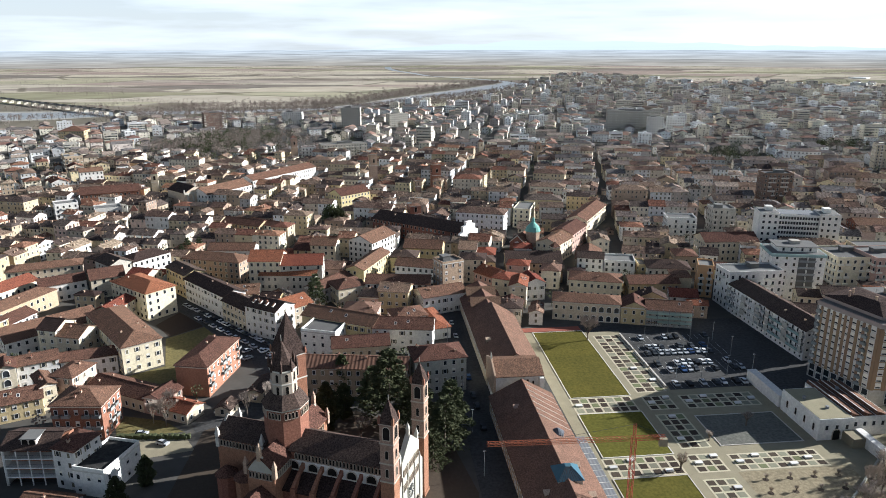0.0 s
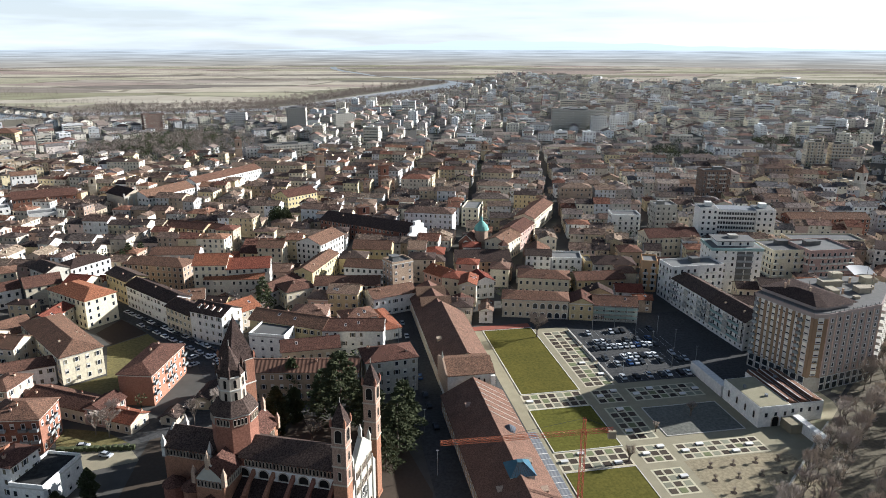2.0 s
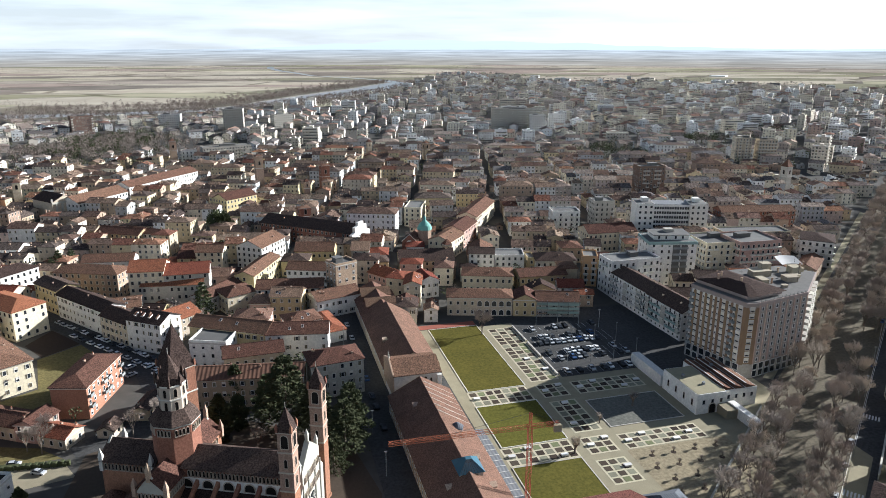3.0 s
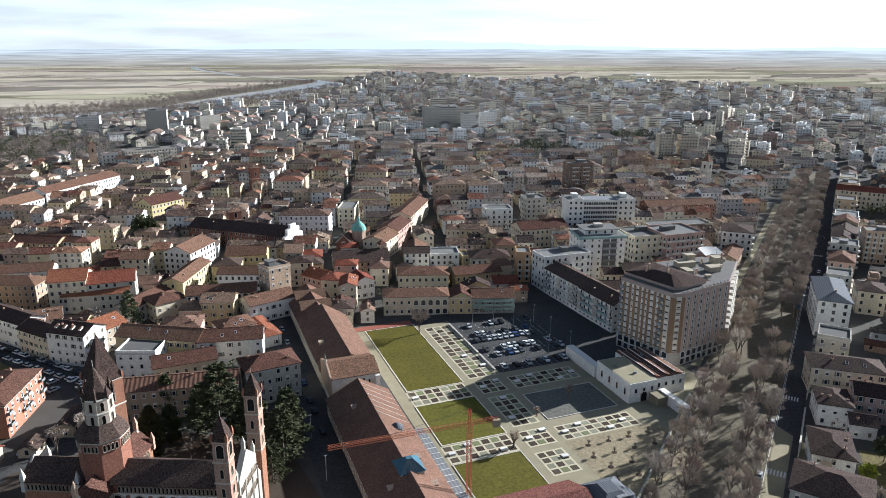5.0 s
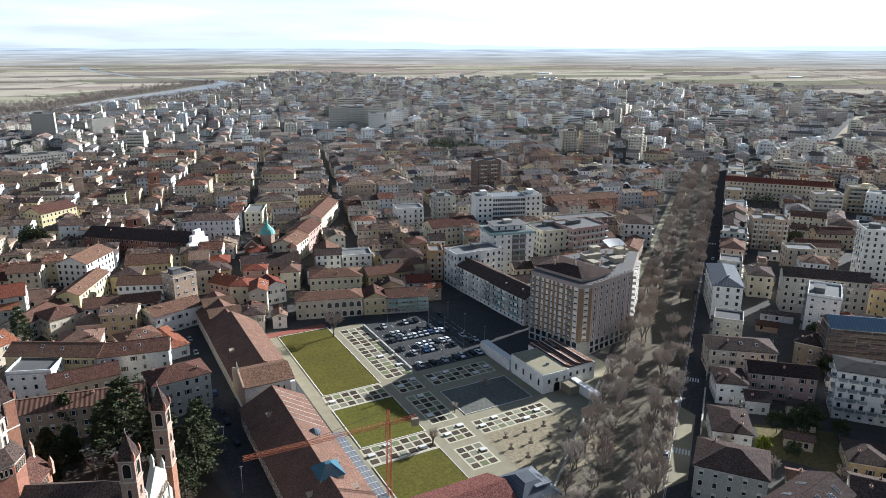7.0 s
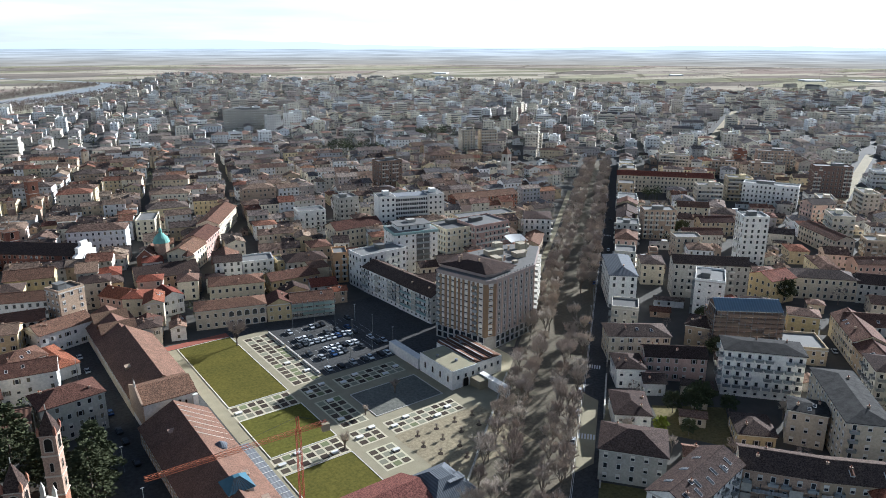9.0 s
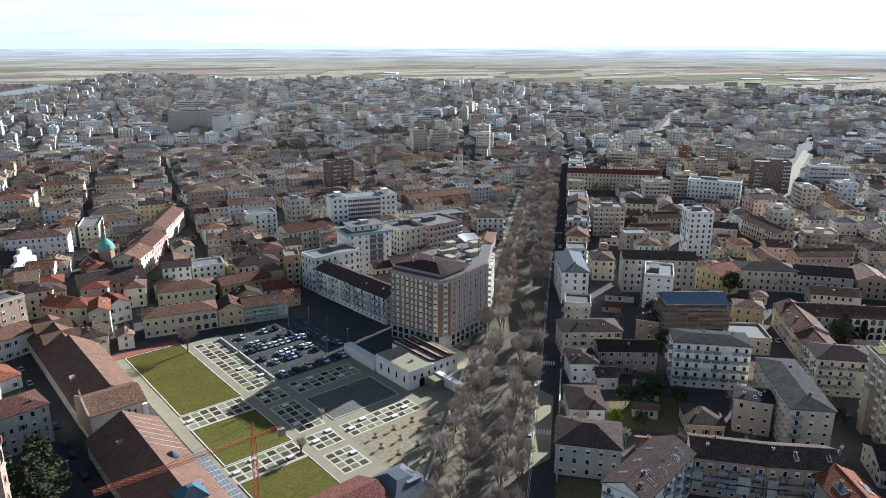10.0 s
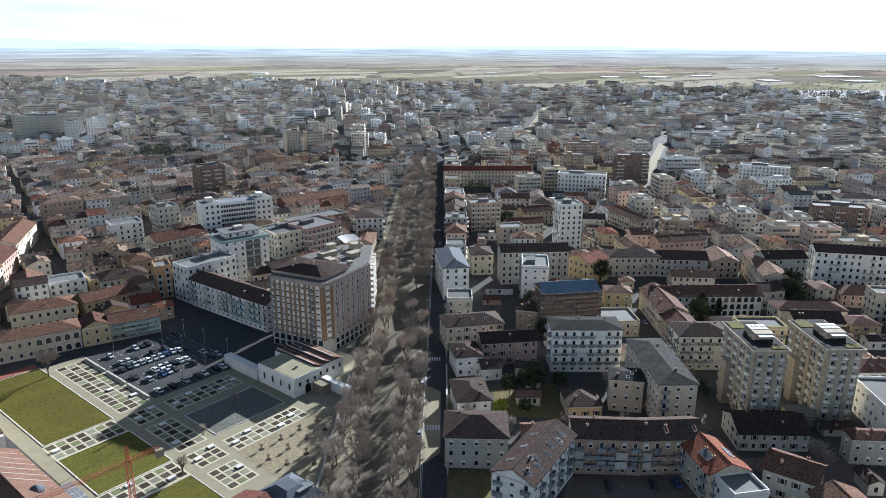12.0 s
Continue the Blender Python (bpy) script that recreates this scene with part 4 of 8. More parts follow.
house(65.7, 300.8, 30.0, 12, -10.7, 8.8, "hip", "cream", "browntile", "cream house with arched loggia and tile roof", "loggia")
house(86.3, 296.7, 12.0, 11, 77.8, 8.1, "gable", "yellow", "browntile", "yellow house with shuttered windows", "shutter")
house(100.9, 293.6, 19.4, 12, -11.9, 7.8, "gable", "greywall", "browntile", "house wrapped in scaffolding and green netting", "shutter")
house(76.5, 332.4, 25.5, 14, -12.3, 8.6, "hip", "cream", "browntile", "cream loggia house with round arches", "loggia")
house(103.4, 329.2, 24.8, 12, 2.4, 8.2, "gable", "yellow", "browntile", "yellow low house with tile roof", "shutter")
house(118.8, 332.8, 8.6, 12, -3.9, 10.0, "hip", "ochre", "browntile", "ochre house with pointed hip roof", "shutter")
house(36.6, 318.9, 14.0, 8, 79.4, 11.0, "gable", "cream", "redtile", "cream house with pink gabled roof", "shutter")
house(31.3, 333.2, 9.6, 12, -25.7, 9.0, "hip", "cream", "redtile", "cream house with red hipped roof", "shutter")
house(43.8, 328.2, 12.0, 10, 101.6, 9.0, "gable", "white", "redtile", "white house with red tile roof", "shutter")
house(25.0, 342.2, 13.4, 12, -49.9, 8.0, "gable", "pink", "redtile", "pink house with red tile roof", "shutter")
house(49.5, 370.3, 30.1, 18, -1.0, 7.0, "gable", "ochre", "darktile", "long low hall with dark tile roof", "shutter")
house(81.5, 374.4, 22.0, 14, 78.2, 8.2, "gable", "ochre", "browntile", "ochre house with gabled tile roof", "shutter")
house(94.9, 361.1, 16.3, 13, -9.0, 9.4, "flat", "white", "gravel", "white house with glazed roof terrace", "blind")
house(107.2, 361.7, 4.6, 12, -3.0, 6.9, "flat", "yellow", "gravel", "narrow yellow house in town", "blind")
house(119.2, 354.1, 21.9, 14, -8.1, 8.0, "hip", "greywall", "darktile", "grey house with dark hipped roof", "shutter")
house(65.4, 394.8, 20.4, 14, 57.2, 11.0, "gable", "cream", "browntile", "cream street house with tile roof", "shutter")
house(78.4, 420.8, 26.9, 14, 61.3, 11.0, "gable", "pink", "browntile", "pink street house with tile roof", "shutter")
house(98.6, 467.0, 52.4, 14, 64.0, 11.0, "gable", "cream", "browntile", "long cream street house with tile roof", "shutter")
house(56.6, 475.8, 11.5, 24, -15.9, 12.6, "flat", "cream", "gravel", "tall cream apartment house with balconies", "balcony")
house(146.6, 317.7, 13.3, 27, -83.5, 17.6, "flat", "white", "gravel", "white modern corner block with balconies", "balcony")
house(142.5, 294.7, 30.1, 13, -81.6, 13.0, "gable", "white", "darktile", "long white apartment row facing the car park", "balcony")
house(146.5, 266.6, 25.3, 13, -81.2, 12.8, "gable", "white", "darktile", "white striped apartment row with green balconies", "balcony")
house(130.9, 332.3, 7.5, 12, -16.0, 15.6, "flat", "orange", "gravel", "narrow orange plaster apartment house", "balcony")
house(251.1, 376.4, 41.8, 15, -3.3, 12.4, "flat", "cream", "gravel", "cream apartment block with balconies", "balcony")
house(285.5, 428.5, 51.5, 14, -4.6, 12.2, "gable", "brick", "browntile", "long red brick school with dark windows", "shutter")
house(153.9, 441.1, 18.5, 14, -6.5, 13.4, "flat", "white", "gravel", "white apartment block with flat roof", "balcony")
house(254.6, 529.0, 21.6, 14, -3.6, 26.5, "flat", "brownbrick", "gravel", "brown brick apartment tower", "balcony")
house(274.5, 348.5, 17.0, 21, -36.0, 14.6, "hip", "white", "darktile", "white house with balconies and dark roof", "balcony", rise=2.2)
house(183.9, 450.5, 14.3, 14, -2.7, 17.4, "flat", "greywall", "gravel", "grey apartment tower in town", "balcony")
house(134.4, 373.4, 11.9, 14, -5.2, 9.0, "hip", "ochre", "browntile", "ochre house with tile roof", "shutter")
house(165.5, 393.7, 31.1, 16, 3.1, 12.0, "gable", "cream", "browntile", "cream palazzo with long tile roof", "shutter")
house(207.4, 346.5, 18.4, 22, 1.0, 17.0, "flat", "cream", "gravel", "cream apartment block behind the corner hotel", "balcony")
house(227.3, 342.4, 25.3, 22, 4.0, 18.0, "flat", "pink", "gravel", "pink apartment block with roof rooms", "balcony")
house(240.6, 239.0, 12.6, 34, -37, 16.2, "hip", "white", "slate", "tall white house with blank wall and grey slate roof", "shutter", blank=(0,))
house(280.6, 218.3, 35.5, 12, -39.4, 17.6, "gable", "greywall", "darktile", "grey apartment block with balconies", "balcony")
house(273.3, 248.9, 11.5, 16, -38.9, 11.2, "hip", "cream", "darktile", "cream town house with dark mansard roof", "shutter")
house(241.0, 168.0, 25.0, 12, -35.4, 18.4, "gable", "brownnet", "bluemetal", "apartment block wrapped in brown netting with blue roof", "plain", blank=(0, 90, 180, 270,))
house(198.5, 185.3, 24.1, 13, -31.9, 10.2, "hip", "cream", "darktile", "cream house on the avenue with dark hipped roof", "shutter")
house(178.9, 169.7, 10.1, 13, -33.3, 7.7, "hip", "white", "darktile", "white villa with hipped roof", "blind")
house(196.7, 164.0, 22.0, 10, -36.1, 9.6, "gable", "pink", "darktile", "long pink house with dark tile roof", "shutter")
house(180.8, 159.0, 7.6, 8, -33.6, 5.0, "gable", "white", "darktile", "low white annexe in town", "shutter")
house(158.0, 147.5, 11.3, 16, -36.6, 6.7, "hip", "white", "darktile", "white villa with shutters and dark hipped roof", "blind")
house(138.4, 126.5, 18.5, 15, -45.9, 10.2, "hip", "greywall", "darktile", "pale grey villa with dark hipped roof", "blind")
house(232.7, 178.3, 15.6, 13, -58.0, 9.0, "hip", "ochre", "darktile", "ochre house with skylight and hipped roof", "shutter")
house(213.8, 140.0, 26.4, 12.4, -44, 17.4, "hip", "white", "darkroof", "white apartment block with balconies and low dark roof", "balcony", rise=1.6)
house(253.2, 150.6, 16.9, 16, -39.8, 6.7, "flat", "ochre", "gravel", "low modern block with white roof terrace", "blind")
house(184.5, 120.4, 11.2, 13, -40.3, 4.6, "hip", "yellow", "darktile", "small yellow villa with large skylights", "shutter")
house(197.6, 111.3, 11, 9, -54, 11.8, "hip", "cream", "darkroof", "cream apartment block with low dark roof", "blind", rise=1.2)
house(208.8, 105.2, 12.6, 36, -42, 15.4, "hip", "cream", "darkroof", "long angled apartment wing with low dark roof and balconies", "balcony", rise=2.0)
house(162.2, 97.0, 19.3, 12, -47.4, 11.9, "gable", "brickpale", "darktile", "long terraced house with glazed galleries", "balcony")
house(175.4, 84.3, 18.9, 12, -40.7, 11.7, "gable", "ochre", "darktile", "terraced house with glazed galleries and dormer", "balcony")
house(329.9, 189.2, 28.3, 14, -41.8, 10.8, "hip", "cream", "darktile", "cream palazzo with regular windows", "shutter")
house(348.5, 169.4, 25.2, 14, -48.2, 10.0, "gable", "greywall", "darktile", "grey house with framed white windows", "shutter")
house(303.8, 198.8, 15.5, 14, -7.7, 12.0, "gable", "yellow", "redtile", "yellow apartment house with gabled roof", "balcony")
house(397.1, 100.9, 35.5, 13, -56.8, 17.9, "gable", "white", "darktile", "long white apartment block with galleries", "balcony")
house(360.3, 129.3, 43.7, 12, -144.7, 12.0, "gable", "cream", "browntile", "cream street house with tile roof", "shutter")
house(372.2, 126.1, 22.3, 12, -39.2, 14.8, "gable", "greywall", "darktile", "grey apartment house with balconies", "balcony")
house(333.3, 117.6, 12.1, 12, -33.2, 9.0, "gable", "cream", "darktile", "cream house with gabled roof", "shutter")
house(344.7, 242.6, 13.8, 13, -34.0, 28.2, "flat", "white", "gravel", "white apartment tower with balconies", "balcony")
house(324.0, 270.0, 15.4, 12, -32.0, 12.6, "flat", "cream", "gravel", "cream apartment block with stacked balconies", "balcony")
house(381.0, 296.0, 22.0, 12, -28.0, 9.5, "gable", "ochre", "browntile", "ochre house with brown tile roof behind a yard", "shutter")
house(351.0, 282.0, 24.0, 12, -32.0, 8.5, "gable", "greywall", "browntile", "low grey house with brown tile roof behind a yard", "shutter")
house(404.0, 334.0, 21.0, 12, -43.0, 9.5, "gable", "cream", "browntile", "cream yard house with brown tile roof", "shutter")
house(440.0, 697.0, 16.5, 14, -15.0, 25.0, "flat", "cream", "gravel", "tall cream apartment block above low roofs", "balcony")
house(464.0, 690.0, 19.0, 14, -15.0, 23.5, "flat", "cream", "gravel", "broad cream apartment block above low roofs", "balcony")
house(463.2, 277.2, 16.7, 14, -23.8, 16.0, "gable", "pink", "darktile", "pale pink gabled apartment house", "balcony")
house(648.7, 244.3, 41.5, 14, -74.3, 16.1, "flat", "white", "gravel", "white apartment slab with green balconies", "balcony")
house(497.8, 137.2, 32.5, 14, -61.1, 19.9, "flat", "brownbrick", "gravel", "dark apartment block with white balconies", "balcony")
house(565.3, 331.6, 28.9, 14, -43.4, 25.2, "flat", "brownbrick", "gravel", "dark red apartment block", "balcony")
house(641.7, 436.9, 33.9, 14, -43.1, 18.9, "flat", "brickpale", "gravel", "apartment block with wavy balconies", "balcony")
house(279.0, 142.0, 30.6, 12, -133.7, 10.0, "gable", "cream", "browntile", "cream street wing with tile roof", "shutter")
house(261.7, 123.5, 20.3, 12, -131.9, 9.0, "gable", "ochre", "browntile", "ochre street wing with brown tile roof", "shutter")
house(302.7, 134.0, 49.0, 14, -42.3, 10.0, "gable", "white", "browntile", "long white school with large arched windows", "loggia")
house(248.6, 109.9, 20.1, 14, -44.0, 14.0, "hip", "greywall", "darktile", "grey apartment house with balconies", "balcony")
house(222.9, 40.6, 17.6, 6, -47.9, 8.4, "hip", "greywall", "browntile", "large grey villa with tile roof", "blind")
house(210.5, 68.6, 21.6, 14, -45.7, 6.0, "gable", "greywall", "darktile", "long low hall with dark roof", "shutter")
house(345.6, 326.7, 3.9, 14, -43.6, 14.0, "flat", "white", "gravel", "white avenue house with terraces", "blind")
house(342.8, 310.2, 20.3, 14, -35.2, 18.6, "flat", "brickpale", "gravel", "grey brown apartment block", "balcony")
house(413.8, 239.5, 39.4, 12, -117.0, 10.0, "gable", "cream", "browntile", "cream street house with long roof", "shutter")
house(384.0, 190.2, 29.7, 12, -32.4, 9.0, "gable", "pink", "browntile", "pink house with tile roof", "shutter")
house(459.9, 412.9, 77.8, 14, -43.4, 14.1, "gable", "cream", "redtile", "long barracks with striped facade and red roof", "shutter")
house(486.0, 329.7, 39.4, 14, -60.1, 17.7, "flat", "white", "gravel", "white apartment block with balconies", "balcony")
house(135.9, 102.0, 28.4, 12, 13.7, 13.0, "gable", "white", "darktile", "apartment house with long skylit tile roof and stacked balconies", "balcony")
house(174.0, 68.6, 15.1, 12, 55.7, 10.0, "gable", "cream", "redtile", "white villa with new red tile roof and skylights", "balcony")
house(188.6, 52.2, 13.6, 12, -81.0, 8.0, "gable", "greywall", "browntile", "grey house with tile roof beside a dark yard", "shutter")
house(248.6, 42.3, 25.0, 16, -138.6, 11.0, "flat", "white", "gravel", "white slab with rows of windows on open pillars", "blind")
house(-157.0, 228.2, 9.0, 6, 122.3, 10.8, "gable", "cream", "browntile", "cream house with round arched windows beside the cloister", "loggia")
house(-87.6, 210.6, 10.2, 8, -23.2, 4.0, "gable", "cream", "redtile", "small cream outbuilding with red tile roof", "plain")
house(168.1, 58.4, 10.0, 9, -33.3, 9.0, "flat", "white", "gravel", "white house with terraced flat roof", "blind")


# ---- the basilica ----
ARCH = {k: arch_shape(*v).mesh("arched_opening", "churchstone", "opening_shade") for k, v in {"small": (0.55, 1.7), "bell": (1.7, 3.4), "tall": (0.8, 2.3), "door": (2.4, 3.6), "loggia": (2.3, 2.9), "lunette": (2.6, 2.2)}.items()}


def bay_shape():
    """One bay of a dwarf gallery, facing -y: two colonnettes, an arch, and dark depth painted on a flat face."""
    s = arch_shape(0.62, 1.75, 0.3)
    return s


BAY = bay_shape().mesh("gallery_bay", "churchstone", "opening_shade")


def square_tower(name, label, x, y, rot, half, stages, cap, mats, openings, parent=None, pinnacles=True):
    """A bell tower: stages of (z0, z1, material), string courses, openings on its four sides, a steep cap."""
    root = thing(name, label, "tower", pose(x, y, 0, 0, 0, rot)) if parent is None else part(name, Shape().box(-half - 0.2, half + 0.2, -half - 0.2, half + 0.2, -0.5, 1.0), mats[0], parent, label, pose(x, y, 0, 0, 0, rot))
    for z0, z1, mt in stages:
        part("shaft", Shape().box(-half, half, -half, half, z0, z1), mt, root)
        part("string_course", Shape().box(-half - 0.18, half + 0.18, -half - 0.18, half + 0.18, z1 - 0.25, z1 + 0.1), mats[1], root)
    top = stages[len(stages) - 1][1]
    part("spire", Shape().prism(rect(-half - 0.3, half + 0.3, -half - 0.3, half + 0.3), top + 0.1, cap, top=0), mats[2], root)
    part("finial", Shape().beam((0, 0, cap - 0.4), (0, 0, cap + 1.2), 0.1), "stone", root)
    if pinnacles:
        for sx in (-1, 1):
            for sy in (-1, 1):
                p = Shape().box(sx * half - 0.3, sx * half + 0.3, sy * half - 0.3, sy * half + 0.3, top, top + 1.2)
                p.prism(rect(sx * half - 0.34, sx * half + 0.34, sy * half - 0.34, sy * half + 0.34), top + 1.2, top + 2.4, top=0)
                part("pinnacle", p, mats[0], root)
    for z, kind in openings:
        for t in (0, 90, 180, 270):
            part("bell_opening", ARCH[kind], (), root, at=pose(0, 0, 0, 0, 0, t) @ Matrix.Translation((0, -half, z)))
    return root


BAS = pose(-9.3, 158.3, 0, 0, 0, 72)            # local y: along the nave from the front; local x: across it
basilica = thing("basilica", "Romanesque Gothic brick basilica with pale stone front and galleries", "church", BAS)
part("nave", Shape().add([(-5.5, 0, 0), (5.5, 0, 0), (5.5, 31, 0), (-5.5, 31, 0), (-5.5, 0, 17), (5.5, 0, 17), (5.5, 31, 17), (-5.5, 31, 17), (0, 0, 20.3), (0, 31, 20.3)],
                         [(0, 1, 5, 8, 4), (1, 2, 6, 5), (2, 3, 7, 9, 6), (3, 0, 4, 7)]), "brick", basilica)


def gabled(x0, x1, y0, y1, eave, ridge, along, over=0.5, thick=0.25):
    """Two roof slopes whose ridge runs along 'x' or 'y'."""
    s = Shape()
    cx, cy = (x0 + x1) / 2, (y0 + y1) / 2
    for sg in (-1, 1):
        if along == "y":
            e = (x0 - over) if sg < 0 else (x1 + over)
            p = [(e, y0 - over, eave), (e, y1 + over, eave), (cx, y1 + over, ridge), (cx, y0 - over, ridge)]
        else:
            e = (y0 - over) if sg < 0 else (y1 + over)
            p = [(x0 - over, e, eave), (x1 + over, e, eave), (x1 + over, cy, ridge), (x0 - over, cy, ridge)]
        q = [(a, b, c + thick) for a, b, c in p]
        s.add(p + q, [(4, 5, 6, 7), (0, 1, 5, 4), (1, 2, 6, 5), (2, 3, 7, 6), (3, 0, 4, 7), (3, 2, 1, 0)])
    return s


part("nave_roof", gabled(-5.5, 5.5, 0.6, 31, 17.1, 20.6, "y"), "darktile", basilica, "weathered tile nave roof")
part("choir", Shape().box(-5.3, 5.3, 39, 54, 0, 16.6), "brick", basilica)
part("choir_roof", gabled(-5.3, 5.3, 39, 54, 16.7, 20.4, "y"), "darktile", basilica)
part("choir_gable", Shape().add([(-5.3, 54.2, 16), (5.3, 54.2, 16), (0, 54.2, 21.2), (-5.3, 53.6, 16), (5.3, 53.6, 16), (0, 53.6, 21.2)], [(0, 1, 2), (5, 4, 3), (0, 2, 5, 3), (2, 1, 4, 5)]), "stone", basilica)
part("transept", Shape().box(-14, 15, 31, 39, 0, 15.5), "brick", basilica)
part("transept_roof", gabled(-14, 15, 31, 39, 15.6, 19.6, "x"), "browntile", basilica)
for sx, xx in ((-1, -14.05), (1, 15.05)):
    part("transept_gable", Shape().add([(xx, 31, 15), (xx, 39, 15), (xx, 35, 20.2), (xx - sx * 0.6, 31, 15), (xx - sx * 0.6, 39, 15), (xx - sx * 0.6, 35, 20.2)], [(0, 1, 2), (5, 4, 3), (0, 2, 5, 3), (2, 1, 4, 5)]), "stone", basilica)
    for yy, zz in ((30.8, 15.5), (39.2, 15.5), (35, 20)):
        p = Shape().box(xx - 0.5, xx + 0.5, yy - 0.5, yy + 0.5, zz - 1.5, zz + 1.6).prism(rect(xx - 0.55, xx + 0.55, yy - 0.55, yy + 0.55), zz + 1.6, zz + 3.8, top=0)
        part("pinnacle", p, "brickpale", basilica)
for yy in (39.8, 53.8):
    for xx in (-5.3, 5.3):
        p = Shape().box(xx - 0.5, xx + 0.5, yy - 0.5, yy + 0.5, 14, 18).prism(rect(xx - 0.55, xx + 0.55, yy - 0.55, yy + 0.55), 18, 20.5, top=0)
        part("pinnacle", p, "trim", basilica)
for sx in (-1, 1):
    part("aisle", Shape().box(*sorted((sx * 5.5, sx * 10.6)), 2, 31, 0, 8.6), "brick", basilica)
    part("clerestory_wall", Shape().box(*sorted((sx * 5.45, sx * 5.54)), 2.2, 30.9, 11.0, 14.6), "white", basilica, "white plastered clerestory wall")
    a = Shape()
    a.add([(sx * 11.1, 1.5, 8.5), (sx * 11.1, 31, 8.5), (sx * 5.5, 31, 11.2), (sx * 5.5, 1.5, 11.2), (sx * 11.1, 1.5, 8.75), (sx * 11.1, 31, 8.75), (sx * 5.5, 31, 11.45), (sx * 5.5, 1.5, 11.45)],
          [(4, 5, 6, 7), (0, 1, 5, 4), (1, 2, 6, 5), (3, 0, 4, 7), (3, 2, 1, 0)])
    part("aisle_roof", a, "darktile", basilica)
    for i in range(5):
        yy = 5 + i * 5.6
        b = Shape()
        p = [(sx * 5.5, 14.2), (sx * 5.5, 12.6), (sx * 8.0, 11.9), (sx * 10.6, 8.6), (sx * 11.4, 8.6), (sx * 11.4, 10.8)]
        b.add([(x, yy - 0.45, z) for x, z in p] + [(x, yy + 0.45, z) for x, z in p], [tuple(range(6)), tuple(reversed(range(6, 12)))] + [(i0, (i0 + 1) % 6, 6 + (i0 + 1) % 6, 6 + i0) for i0 in range(6)])
        part("flying_buttress", b, "brick", basilica)
        part("pier", Shape().box(*sorted((sx * 10.7, sx * 11.9)), yy - 0.7, yy + 0.7, 0, 10.2), "brick", basilica)
        part("arched_window", ARCH["lunette"], (), basilica, at=pose(0, 0, 0, 0, 0, 90 if sx > 0 else 270) @ Matrix.Translation((sx * (yy + 2.8) if sx > 0 else -(yy + 2.8), -5.55, 11.9)))
    for i in range(28):
        yy = 2.4 + i * 1.0
        part("gallery_bay", BAY, (), basilica, at=pose(0, 0, 0, 0, 0, 90 if sx > 0 else 270) @ Matrix.Translation((yy if sx > 0 else -yy, -5.52, 15.0)))
    for i in range(13):
        yy = 40.6 + i * 1.0
        part("gallery_bay", BAY, (), basilica, at=pose(0, 0, 0, 0, 0, 90 if sx > 0 else 270) @ Matrix.Translation((yy if sx > 0 else -yy, -5.32, 14.5)))
    for i in range(7):
        yy = 32 + i * 1.0
        edge = 15 if sx > 0 else 14
        part("gallery_bay", BAY, (), basilica, at=pose(0, 0, 0, 0, 0, 90 if sx > 0 else 270) @ Matrix.Translation((yy if sx > 0 else -yy, -edge - 0.02, 13.2)))
for k in range(7):
    for side in (-1, 1):
        xx = side * (6.3 + k * 1.0)
        part("gallery_bay", BAY, (), basilica, at=Matrix.Translation((xx, 30.98, 13.2)))
# chapels on the near side of the choir
for k, (cx, cy, r) in enumerate(((-9.5, 42.5, 3.2), (-9.8, 48.5, 2.8), (9.5, 42.5, 3.2))):
    part("chapel", Shape().prism(ngon(10, r, cx, cy), 0, 9.5), "brick", basilica)
    part("chapel_roof", Shape().prism(ngon(10, r + 0.4, cx, cy), 9.5, 12, top=0), "browntile", basilica)
part("side_chapel", Shape().box(-20, -14, 31.5, 38.5, 0, 8.0), "brick", basilica)
part("side_chapel_roof", gabled(-20, -14, 31.5, 38.5, 8.1, 11.0, "x"), "browntile", basilica)
# lantern tower over the crossing
octo = lambda r: ngon(8, r, 0, 35, math.pi / 8)
part("crossing_drum", Shape().prism(octo(6.0), 15, 28.2), "brick", basilica, "tall red brick octagon")
part("crossing_cornice", Shape().prism(octo(6.25), 27.9, 28.4), "stone", basilica)
part("drum_roof", Shape().prism(octo(6.5), 28.4, 31.6, top=0.6), "darktile", basilica)
part("lantern", Shape().prism(octo(3.5), 30, 38.2), "churchstone", basilica, "pale octagonal lantern with arched openings")
part("lantern_cornice", Shape().prism(octo(3.75), 34.4, 34.7), "trim", basilica)
part("lantern_cornice", Shape().prism(octo(3.8), 38.0, 38.4), "trim", basilica)
part("lantern_spire", Shape().prism(octo(3.7), 38.4, 46.0, top=0), "darktile", basilica, "steep tiled spire")
part("finial", Shape().beam((0, 35, 45.6), (0, 35, 47.4), 0.12), "stone", basilica)
for i in range(8):
    t = i * 45.0
    put = Matrix.Translation((0, 35, 0)) @ pose(0, 0, 0, 0, 0, t)
    for z in (31.6, 35.1):
        part("lantern_window", ARCH["tall"], (), basilica, at=put @ Matrix.Translation((0.0, -3.5 * math.cos(math.pi / 8), z)))
    for k in (-1.5, -0.5, 0.5, 1.5):
        part("gallery_bay", BAY, (), basilica, at=put @ Matrix.Translation((k * 0.95, -6.0 * math.cos(math.pi / 8), 25.7)))
    a = radians(t + 22.5)
    x, y = 3.6 * math.cos(a), 35 + 3.6 * math.sin(a)
    part("pinnacle", Shape().box(x - 0.28, x + 0.28, y - 0.28, y + 0.28, 38, 40.4).prism(rect(x - 0.3, x + 0.3, y - 0.3, y + 0.3), 40.4, 42, top=0), "darktile", basilica)
